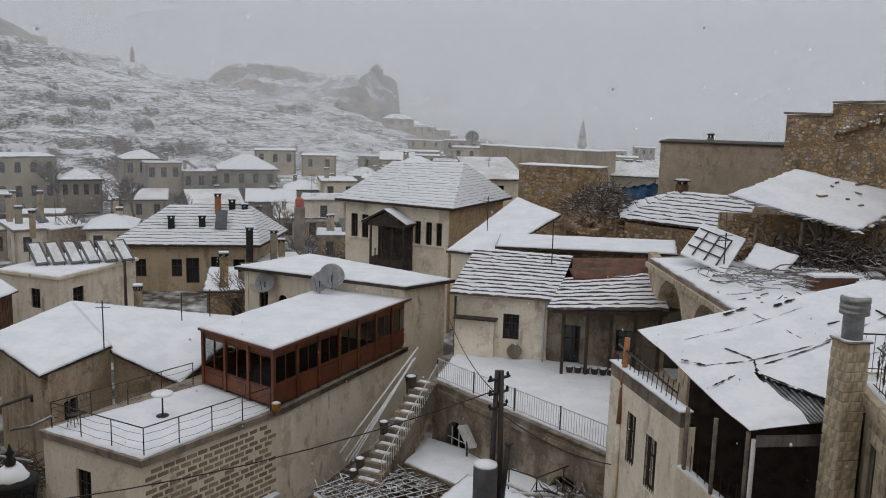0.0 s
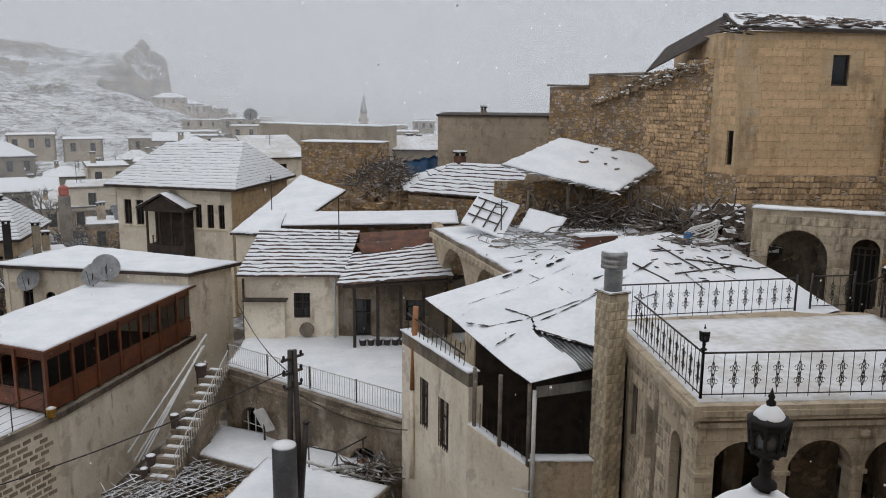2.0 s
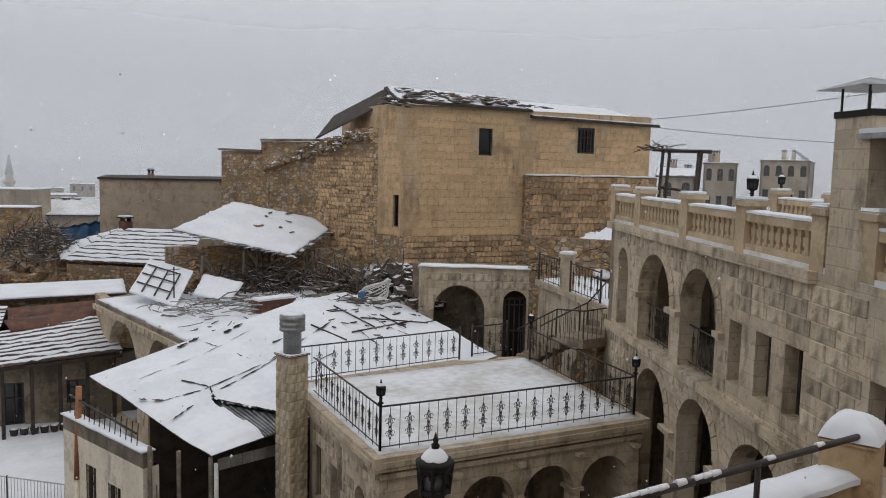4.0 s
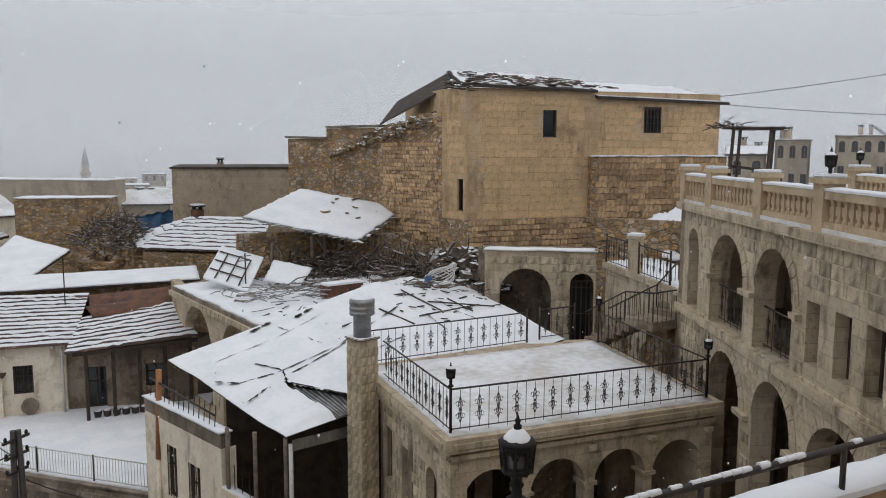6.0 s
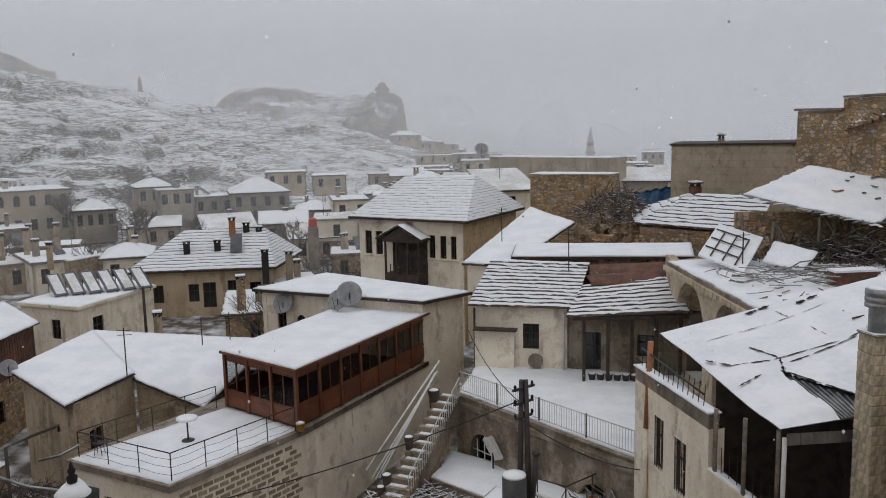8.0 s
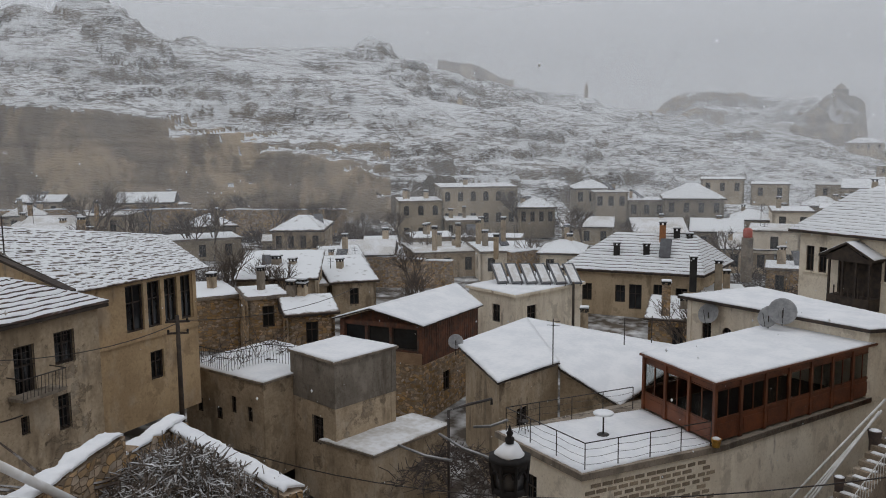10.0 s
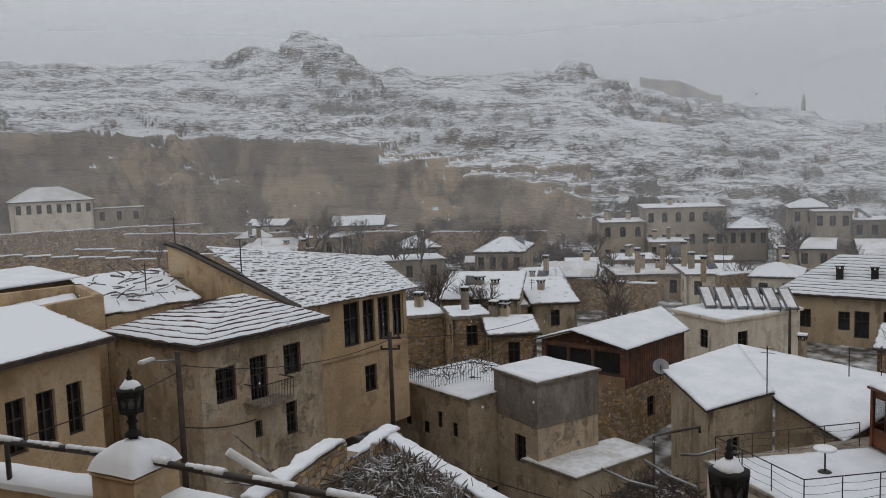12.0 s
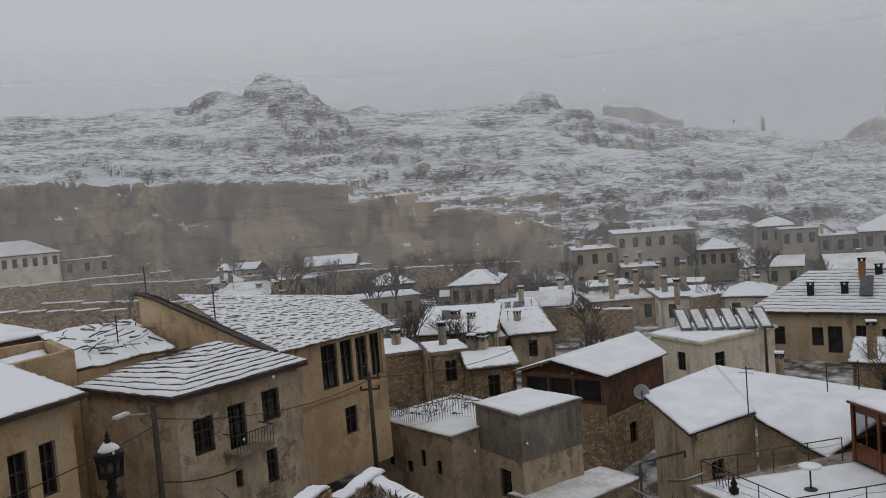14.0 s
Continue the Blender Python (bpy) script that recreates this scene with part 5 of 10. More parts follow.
for line, w, gaps in (([(0.49, 0.04), (0.52, 0.14), (0.47, 0.33), (0.33, 0.56)], 0.028, 0.12), ([(0.38, 0.12), (0.52, 0.16), (0.62, 0.14)], 0.035, 0.1),
                      ([(0.09, 0.25), (0.41, 0.30)], 0.02, 0.2), ([(0.56, 0.17), (0.50, 0.30), (0.42, 0.44)], 0.025, 0.2), ([(0.24, 0.05), (0.20, 0.22), (0.14, 0.36)], 0.014, 0.4),
                      ([(0.40, 0.01), (0.49, 0.05)], 0.045, 0.0), ([(0.66, 0.02), (0.60, 0.10)], 0.025, 0.2), ([(0.62, 0.145), (0.90, 0.235)], 0.04, 0.0),
                      ([(0.64, 0.30), (0.58, 0.52)], 0.02, 0.3), ([(0.3, 0.62), (0.62, 0.66)], 0.02, 0.3), ([(0.22, 0.72), (0.55, 0.80)], 0.02, 0.4), ([(0.08, 0.3), (0.05, 0.36)], 0.07, 0.0), ([(0.05, 0.19), (0.03, 0.25)], 0.07, 0.0)):
    seam(line, w, gaps)
for k in range(9):
    f = k / 8
    bm = bmesh.new()
    tube(bm, on_sheet(0.66 + 0.27 * f, 0.15 + 0.088 * f, 0.03), on_sheet(1.0, 0.158 + 0.07 * f, 0.03), 0.035, 6)
    part("corrugation", bm, METAL, shed)
for (u0, v0), (u1, v1) in (((0.33, 0.38), (0.17, 0.70)), ((0.30, 0.50), (0.52, 0.56)), ((0.12, 0.62), (0.40, 0.70)), ((0.45, 0.60), (0.30, 0.88)), ((0.2, 0.78), (0.42, 0.82)), ((0.28, 0.68), (0.36, 0.93))):
    bm = bmesh.new()
    tube(bm, on_sheet(u0, v0, 0.14), on_sheet(u1, v1, 0.14), 0.028, 5)
    part("batten", bm, WOOD, shed)
for k in range(26):
    u, v = srnd.uniform(0.05, 0.55), srnd.uniform(0.5, 0.97)
    bm = bmesh.new()
    box(bm, on_sheet(u, v, 0.12), (srnd.uniform(0.12, 0.6), srnd.uniform(0.02, 0.07), 0.035), srnd.choice((0.2, 1.7, srnd.uniform(0, 3))))
    part("lath", bm, WOOD if k % 3 else WOOD_GREY, shed)

# ---- big ruin building ----
BG = [(21.2, 33.4), (21.35, 31.6), (27.8, 30.3), (35.0, 28.4), (38, 40), (23, 40)]
big = thing("stone_tower_house", (28, 34, 13), "tall tan ashlar house with window slits and a ragged roof", "house")
walls_of(big, BG, 11, 22.7, ASHLAR_TAN, {0: [(1.2, 1.65, 17.0, 18.5)], 1: [(4.0, 4.75, 20.45, 21.75)], 2: [(3.0, 4.0, 20.7, 22.0)]}, bars=(0, 0))
window(big, BG[2], BG[3], (3.0, 4.0, 20.7, 22.0), 0.05, IRON, (4, 2), None, True)
# ---- own neighbours: terrace wing with arcade ----
TA, TB, TC, TD, TE = (9.27, 14.38), (16.3, 13.1), (18.4, 20.0), (16.0, 20.3), (10.2, 19.3)
tw = thing("arcade_wing", (13, 17, 9), "pale ashlar wing with an arcade under a snowy roof terrace", "house")
for a, b, hs in ((TE, TA, [(0.25, 1.0, 11.0, 12.55), (1.75, 2.5, 11.0, 12.45), (3.5, 4.2, 10.8, 12.6, 1)]), (TA, TB, [(0.3, 1.75, 9.2, 12.85, 1), (2.0, 3.45, 9.2, 12.85, 1), (3.7, 5.15, 9.2, 12.85, 1), (5.35, 6.85, 9.2, 12.85, 1)]), (TB, TC, [])):
    bm = bmesh.new()
    wall_bm(bm, a, b, 8.0, 13.4, 0.4, hs)
    part("wall", bm, ASHLAR, tw)
    if a is TE:
        for h in hs:
            window(tw, a, b, h, 0.25, WOOD)
bm = bmesh.new()
prism(bm, grow([TA, TB, (18.15, 19.5), (17.3, 19.85), (16.1, 20.25), (10.4, 20.5)], 0.18), 13.4, 13.72)
part("cornice", bm, ASHLAR, tw)
bm = bmesh.new()
lumpy(bm, [(*TA, 13.725), (*TB, 13.725), (18.15, 19.45, 13.725), (10.4, 20.45, 13.725)], 0.05, 22, 18, 0.02)
part("deck_snow", bm, SNOW_THIN, tw)

# ---- right-hand wing with balustrade ----
WA, WB = (18.85, 16.58), (9.6, 1.86)
wing = thing("balustrade_wing", (15, 10, 9), "two-storey ashlar wing with round arches below a balustrade", "house")
wh_holes = [(0.85, 1.75, 15.5, 17.75, 1), (2.75, 5.1, 15.45, 17.85, 1), (5.75, 7.75, 15.45, 17.85, 1), (8.4, 8.95, 15.8, 17.05), (9.55, 10.15, 15.8, 17.05), (10.65, 11.25, 15.8, 17.05), (13.1, 13.7, 15.8, 17.05),
            (2.9, 5.2, 9.0, 14.9, 1), (5.95, 8.0, 9.0, 14.95, 1), (8.7, 11.0, 9.0, 14.9, 1)]
bm = bmesh.new()
wall_bm(bm, WA, WB, 8.0, 18.4, 0.5, wh_holes)
part("wall", bm, ASHLAR, wing)
for h in wh_holes[3:7]:
    window(wing, WA, WB, h, 0.3, WOOD)

# ---- left: grey house and ochre house ----
GY = [(-28.6, 11.9), (-23.95, 12.6), (-24.5, 17.9), (-29.2, 18.8)]
gy = thing("grey_house", (-26, 15, 9), "stained grey plaster house under a snowy hipped tile roof", "house")
walls_of(gy, GY, 8.5, 14.4, PLASTER_GREY, {1: [(0.6, 1.4, 12.35, 13.55), (2.0, 2.75, 11.9, 13.65), (3.5, 4.3, 12.7, 13.8), (2.1, 2.4, 10.8, 11.4), (3.5, 4.0, 10.5, 11.7)]}, grilles=True)
hip_roof(gy, GY, 14.5, ((-26.3, 14.1, 15.5), (-26.5, 15.9, 15.5)), 0.3, 10, nu=20)
YE = [(-27.0, 18.7), (-27.3, 24.9), (-34.0, 26.5), (-36.0, 18.5)]
ye = thing("ochre_house", (-31, 22, 9), "ochre plaster house with four tall windows under snowy tiles", "house")
walls_of(ye, YE, 8.5, 14.5, PLASTER_YEL, {0: [(0.3, 0.95, 13.2, 14.15), (2.4, 3.3, 12.4, 14.3), (3.5, 4.2, 12.4, 14.3), (4.4, 5.1, 12.4, 14.3), (5.3, 6.0, 12.4, 14.3), (3.5, 4.2, 10.2, 11.4)]})
courses(ye, (-26.7, 18.2, 14.5), (-27.0, 25.4, 14.5), (-34.0, 29.0, 15.2), (-35.7, 19.7, 16.5), 30, MOTTLED, nu=70, lift=0.014, amp=0.03)
bm = bmesh.new()
wall_bm(bm, YE[0], YE[1], 12.0, 12.14, 0.1, (), 0.08)
part("string_course", bm, PLASTER_YEL, ye)
bm = bmesh.new()
for d in (0.0, 0.3):
    quad(bm, [(-36.0, 17.9 + d, 8.5), (-27.0, 18.6 + d, 8.5), (-27.0, 18.6 + d, 14.5), (-34.9, 18.1 + d, 16.5), (-36.0, 17.9 + d, 16.7)][:: 1 if d == 0 else -1])
quad(bm, [(-27.0, 18.6, 14.5), (-27.0, 18.9, 14.5), (-34.9, 18.4, 16.5), (-34.9, 18.1, 16.5)])
part("gable_wall", bm, ASHLAR_TAN, ye)
bm = bmesh.new()
slab(bm, [(-36.2, 17.8, 16.82), (-34.9, 17.9, 16.64), (-26.8, 18.4, 14.62), (-26.8, 18.75, 14.62), (-34.9, 18.3, 16.64), (-36.2, 18.2, 16.82)], 0.1)
part("gable_coping", bm, WOOD, ye)
LH = [(-20.0, 2.0), (-22.2, 8.7), (-30, 9.5), (-29, 2)]
lh = thing("tan_house", (-25, 6, 9), "tan plaster house with tall brown shutters under snowy eaves", "house")
walls_of(lh, LH, 8.5, 15.5, PLASTER_YEL, {0: [(4.2, 4.75, 13.2, 14.6), (5.05, 5.6, 13.2, 14.6), (5.95, 6.45, 13.2, 14.6)]})
flat_roof(lh, LH, 15.5, 0.4, 0.12, 0.12, WOOD, MOTTLED)



# ---- the town: cottages up to the foot of the hill ----
ROOFS = []


def cottage(x, y, w, dep, ang, z0, z1, roof, mat, n, rows=1, snow=None):
    """Front middle at x, y; ang turns the front; flat, shed, gable or hipped roof under snow; n windows in each of the rows."""
    a = radians(ang)
    e, b = Vector((math.cos(a), math.sin(a))), Vector((-math.sin(a), math.cos(a)))
    c = Vector((x, y))
    f = [tuple(c - e * w / 2), tuple(c + e * w / 2), tuple(c + e * w / 2 + b * dep), tuple(c - e * w / 2 + b * dep)]
    lab = {"flat": "flat-roofed stone town house under snow", "shed": "small stained house with a snowy lean-to roof", "gable": "small house under a snowy gabled roof", "hip": "pale stone house under a snowy hipped roof"}[roof]
    h = thing("town_house", (x, y, z0), lab, "house", "houses of the old town")
    holes = []
    zb = min(z1 - 0.5, z1 - 0.35)
    for r in range(rows):
        for k in range(n):
            u = w * (k + 0.5) / n
            ww = min(0.75, w / n * 0.5)
            zt = z1 - 0.55 - r * 3.0
            if zt - 1.3 > z0 + 0.2:
                holes.append((u - ww / 2, u + ww / 2, zt - 1.35, zt, 1 if (rows > 1 and r == 0) else 0))
    side = [(dep * (k + 0.5) / 2 - 0.35, dep * (k + 0.5) / 2 + 0.35, z1 - 1.9, z1 - 0.6) for k in range(2)] if z1 - z0 > 2.6 and n else []
    zw = z1 - 0.1
    walls_of(h, f, z0, zw, mat, {0: holes, 1: side, 3: side}, th=0.25)
    ROOFS.append((c + b * dep * 0.5, e * w, z1, math.hypot(x, y)))
    over = 0.3
    g = [Vector((*p, z1)) for p in grow(f, over)]
    sb = bmesh.new()
    if roof == "flat":
        bm = bmesh.new()
        prism(bm, grow(f, over * 0.5), zw, z1 + 0.06)
        part("roof", bm, CONCRETE, h)
        lumpy(sb, [tuple(p + Vector((0, 0, 0.064))) for p in [Vector((*q, z1)) for q in grow(f, over * 0.4)]], 0.14, 8, 8, 0.04)
    elif roof == "shed":
        up = Vector((0, 0, dep * 0.22))
        bm = bmesh.new()
        slab(bm, [g[0], g[1], g[2] + up, g[3] + up], 0.1)
        for i0, i1 in ((1, 2), (3, 0)):
            quad(bm, [(*f[i0], zw), (*f[i1], zw), (*f[i1], zw + (up.z if i1 in (2, 3) else 0)), (*f[i0], zw + (up.z if i0 in (2, 3) else 0))][: 4])
        part("roof", bm, WOOD, h)
        lumpy(sb, [g[0], g[1], g[2] + up, g[3] + up], 0.1, 10, 8, 0.05)
    else:
        rise = Vector((0, 0, min(w, dep) * 0.24))
        if roof == "gable":
            r0, r1 = (g[0] + g[3]) / 2 + rise, (g[1] + g[2]) / 2 + rise
        else:
            k = min(0.42, dep / w * 0.42)
            m0, m1 = (g[0] + g[3]) / 2, (g[1] + g[2]) / 2
            r0, r1 = m0.lerp(m1, k) + rise, m0.lerp(m1, 1 - k) + rise
        bm = bmesh.new()
        prism(bm, grow(f, over), zw - 0.04, z1 - 0.01)
        if roof == "gable":
            for (i0, i1), r in (((1, 2), r1), ((3, 0), r0)):
                quad(bm, [g[i0] - Vector((0, 0, 0.02)), g[i1] - Vector((0, 0, 0.02)), r])
        part("roof", bm, WOOD, h)
        for q in ((g[0], g[1], r1, r0), (g[2], g[3], r0, r1)) + (((g[1], g[2], r1, r1), (g[3], g[0], r0, r0)) if roof == "hip" else ()):
            lumpy(sb, [Vector(p) for p in q], 0.07, 10, 6, 0.03, 0.02)
    part("roof_snow", sb, snow or (PATCHY, MOTTLED, SNOW_THIN)[int(abs(x * 7 + y * 3)) % 3], h)
    return h


cottage(-131.2, 48.2, 11.4, 9.0, 82, 9.0, 16.6, "hip", PLASTER_PALE, 8, 1)
cottage(-129.6, 57.6, 7.6, 7.0, 66, 11.1, 15.0, "flat", FARWALL, 3, 1)
cottage(-143.3, 44.2, 5.6, 9.0, 73, 11.3, 19.1, "flat", FARWALL, 3, 1)
cottage(-57.3, 66.5, 5.2, 9.0, 31, 6.1, 10.6, "hip", PLASTER_GREY, 4, 1)
cottage(-53.8, 101.1, 10.7, 10.0, 36, 6.0, 13.4, "flat", FARWALL, 6, 2)
cottage(-59.4, 94.6, 5.9, 8.0, 37, 4.9, 11.7, "flat", FARWALL, 3, 2)
cottage(-52.5, 94.1, 4.5, 6.0, 34, 5.7, 9.4, "flat", FARWALL, 4, 1)
cottage(-45.5, 102.0, 4.8, 6.0, 29, 6.7, 10.8, "hip", FARWALL, 4, 1)
cottage(-42.2, 114.1, 4.9, 6.0, 28, 9.2, 12.8, "hip", FARWALL, 3, 1)
cottage(-38.3, 111.2, 4.6, 6.0, 27, 6.9, 12.5, "flat", FARWALL, 3, 1)
cottage(-67.1, 62.5, 8.3, 6.0, 55, 5.6, 9.5, "flat", FARWALL, 3, 1)
cottage(-41.5, 45.6, 5.8, 6.0, 34, 6.3, 9.8, "shed", PLASTER_GREY, 2, 1)
cottage(-35.2, 37.9, 2.5, 4.0, 53, 5.9, 10.3, "flat", RUBBLE, 1, 1)
cottage(-31.9, 38.1, 2.8, 5.0, 50, 6.3, 9.6, "gable", RUBBLE, 1, 1)
cottage(-43.4, 57.1, 3.4, 6.0, 47, 5.8, 8.8, "shed", PLASTER_GREY, 1, 1)
cottage(-48.0, 68.6, 3.4, 6.0, 35, 6.3, 9.5, "flat", FARWALL, 2, 1)
cottage(-45.7, 62.9, 4.8, 5.0, 30, 6.1, 9.2, "gable", PLASTER_GREY, 2, 1)
cottage(-39.6, 37.9, 3.1, 6.0, 58, 6.0, 9.9, "flat", RUBBLE, 0, 1)
cottage(-41.6, 71.1, 6.6, 8.0, 42, 5.0, 8.7, "flat", PLASTER_GREY, 3, 1)
cottage(-34.9, 72.4, 6.4, 8.0, 38, 5.6, 9.0, "flat", PLASTER_PALE, 3, 1)
cottage(-46.7, 77.4, 5.2, 6.0, 43, 6.1, 9.2, "flat", FARWALL, 3, 1)
cottage(-44.9, 64.3, 4.8, 6.0, 45, 5.4, 8.2, "shed", PLASTER_GREY, 2, 1)
cottage(-39.9, 53.1, 3.6, 6.0, 49, 5.4, 8.6, "shed", PLASTER_GREY, 1, 1)
cottage(-42.3, 48.6, 5.0, 7.0, 46, 5.8, 8.7, "flat", PLASTER_GREY, 2, 1)
cottage(-28.4, 68.8, 3.8, 6.0, 17, 6.9, 9.7, "hip", PLASTER_PALE, 2, 1)
cottage(-25.0, 89.0, 5.4, 8.0, 24, 7.2, 9.7, "gable", FARWALL, 0, 1)
cottage(-39.0, 114.0, 4.1, 7.0, 27, 7.6, 12.0, "flat", FARWALL, 3, 1)
cottage(-27.3, 113.1, 7.8, 8.0, 18, 7.9, 11.8, "hip", FARWALL, 4, 1)
cottage(-33.9, 113.5, 5.3, 6.0, 22, 6.9, 11.3, "flat", FARWALL, 3, 1)
cottage(-13.1, 87.4, 4.8, 7.0, 8, 8.3, 10.6, "flat", PLASTER_PALE, 1, 1)
cottage(-13.0, 99.5, 4.4, 7.0, 12, 8.0, 11.6, "flat", PLASTER_PALE, 2, 1)
cottage(-3.5, 92.3, 5.1, 7.0, 2, 11.5, 13.9, "hip", PLASTER_PALE, 3, 1)
cottage(-18.2, 102.8, 4.3, 6.0, 10, 7.8, 10.2, "hip", FARWALL, 2, 1)
cottage(-12.6, 124.7, 5.0, 6.0, 6, 7.6, 10.4, "hip", FARWALL, 2, 1)
cottage(-9.2, 150.1, 5.9, 6.0, 3, 8.8, 11.6, "gable", FARWALL, 2, 1)
cottage(-4.8, 170.3, 6.6, 7.0, 2, 9.0, 11.4, "flat", FARWALL, 2, 1)
cottage(-14.5, 164.7, 6.6, 7.0, 5, 8.5, 11.3, "flat", FARWALL, 2, 1)
cottage(-22.4, 143.6, 5.9, 7.0, 9, 8.8, 12.3, "flat", FARWALL, 2, 1)
cottage(-28.7, 137.4, 6.7, 7.0, 12, 9.3, 13.3, "flat", FARWALL, 3, 1)
cottage(-67.4, 74.5, 3.3, 7.0, 42, 4.6, 8.0, "flat", FARWALL, 2, 1)
cottage(4.6, 72.1, 4.4, 7.0, 11, 11.6, 14.5, "shed", PLASTER_PALE, 1, 1)
cottage(16.9, 76.4, 4.6, 8.0, -18, 11.6, 14.8, "gable", FARWALL, 0, 1)
cottage(3.2, 190.3, 8.4, 8.0, -1, 11.0, 14.1, "flat", FARWALL, 3, 1)
cottage(4.6, 160.2, 7.6, 8.0, -2, 10.8, 13.7, "flat", FARWALL, 3, 1)
cottage(35.5, 166.5, 5.6, 8.0, -12, 9.1, 12.3, "flat", FARWALL, 2, 1)
cottage(32.2, 136.5, 5.0, 8.0, -13, 9.9, 12.6, "flat", FARWALL, 2, 1)
cottage(46.2, 225.6, 5.3, 8.0, -12, 7.7, 11.3, "flat", FARWALL, 2, 1)
cottage(60.0, 253.3, 6.7, 8.0, -13, 7.8, 11.5, "flat", FARWALL, 3, 1)
cottage(12.0, 149.8, 8.2, 8.0, -5, 9.0, 12.0, "flat", FARWALL, 2, 1)
cottage(-8.3, 100.0, 4.1, 7.0, 5, 9.0, 12.0, "flat", PLASTER_PALE, 2, 1)
cottage(78.4, 53.8, 3.5, 9.0, -56, 15.4, 20.8, "flat", FARWALL, 3, 2)
cottage(94.8, 55.9, 5.6, 10.0, -60, 15.9, 21.4, "flat", FARWALL, 4, 2)
cottage(63.8, 48.4, 3.3, 9.0, -53, 15.2, 19.4, "gable", FARWALL, 2, 2)
cottage(120.7, 70.8, 7.8, 9.0, -60, 16.2, 21.6, "flat", FARWALL, 3, 2)
cottage(-15.5, 87.0, 5.0, 5.0, 15, 5.0, 8.7, "shed", PLASTER_GREY, 2, 1)
cottage(-20.8, 97.0, 5.5, 6.0, 12, 5.0, 9.2, "gable", FARWALL, 2, 1)
cottage(-9.9, 77.5, 4.6, 5.0, 8, 4.5, 8.3, "flat", RUBBLE, 2, 1)
# ---- more roofs and walls behind the bay house ----
def long_wall(name, a, b, z0, z1, mat, label, th=0.5, snow=0.1, holes=()):
    w = thing(name, (*a, z0), label, "wall")
    bm = bmesh.new()
    wall_bm(bm, a, b, z0, z1, th, holes)
    part("wall", bm, mat, w)
    L = (Vector(b) - Vector(a)).length
    bm = bmesh.new()
    lumpy(bm, [on_wall(a, b, -0.04, z1 + 0.004, -0.05), on_wall(a, b, L + 0.04, z1 + 0.004, -0.05), on_wall(a, b, L + 0.04, z1 + 0.004, th + 0.04), on_wall(a, b, -0.04, z1 + 0.004, th + 0.04)], snow, max(6, int(L * 2)), 2, 0.04, 0.03)
    part("coping_snow", bm, SNOW, w)
    return w


long_wall("far_wall", (3.2, 84.3), (13.7, 75.1), 10, 17.0, FARWALL, "long pale stone building wall with a snowy top", 3)
long_wall("rubble_wall", (5.7, 66.1), (11.6, 63.3), 10, 16.2, RUBBLE, "rubble stone wall with a snow coping", 2.5)
plain = thing("blank_building", (18, 54, 12), "blank grey-tan block building with a thin dark roof edge", "building")
PB = [(13.85, 54.4), (26.0, 50.2), (29, 58), (16.5, 62)]
walls_of(plain, PB, 10, 18.5, masonry("grey_tan_blocks", (0.50, 0.405, 0.30), (0.86, 0.84, 0.82), 1.0, 0.45, 0.10, 0.15, gap=0.012, streak=0.2), {})
bm = bmesh.new()
prism(bm, grow(PB, 0.12), 18.5, 18.62)
part("roof_edge", bm, WOOD, plain)
for x, y in ((17, 54.2), (22.5, 52.5)):
    c = chimney(x, y, 18.62, 18.9, 0.3)

slope = thing("slope_roof_house", (3, 48, 10), "low house under one wide snowy roof slope", "house")
SL = [(0.0, 45.3, 12.5), (2.6, 43.2, 12.7), (7.2, 51.8, 13.9), (4.8, 56.1, 14.5)]
walls_of(slope, [(0.3, 45.4), (2.6, 43.6), (6.8, 51.8), (4.8, 55.5)], 8, 12.4, PLASTER_PALE, {})
bm = bmesh.new()
slab(bm, SL, 0.12)
part("roof", bm, WOOD, slope)
bm = bmesh.new()
lumpy(bm, SL, 0.14, 14, 16, 0.05)
part("roof_snow", bm, SNOW, slope)

ribbed = thing("ribbed_roof_house", (13, 50, 10), "stone house under a ribbed roof striped with snow", "house")
RB = [(11.0, 50.7), (16.0, 45.4), (17.6, 47.3), (13.0, 53.2)]
walls_of(ribbed, RB, 9, 13.7, RUBBLE, {})
courses(ribbed, (10.75, 50.75, 13.9), (16.2, 45.0, 13.9), (17.8, 47.2, 15.7), (14.1, 50.6, 15.7), 9, nu=34, amp=0.03)
courses(ribbed, (11.0, 53.8, 14.3), (10.75, 50.75, 13.9), (14.1, 50.6, 15.7), (14.3, 51.6, 15.6), 6, nu=12, amp=0.03)
chimney(14.35, 50.6, 15.5, 16.1, 0.55, RUST)

tarp = thing("tarpaulin", (14, 60, 13), "bright blue tarpaulin hung over a broken wall", "tarpaulin")
bm = bmesh.new()
g = [[bm.verts.new((12.7 + 2.8 * i / 12, 60.2 - 0.3 * j + 0.15 * math.sin(i * 1.3 + j), 15.0 + 0.45 * i / 12 - 0.24 * j + 0.08 * math.sin(i * 2.1))) for i in range(13)] for j in range(6)]
for j in range(5):
    for i in range(12):
        bm.faces.new((g[j + 1][i], g[j + 1][i + 1], g[j][i + 1], g[j][i])).smooth = True
bmesh.ops.solidify(bm, geom=bm.faces[:], thickness=0.02)
part("sheet", bm, BLUE, tarp)
long_wall("broken_wall", (12.6, 60.8), (15.8, 59.8), 10, 14.6, RUBBLE, "broken rubble wall below the tarpaulin", 0.6)


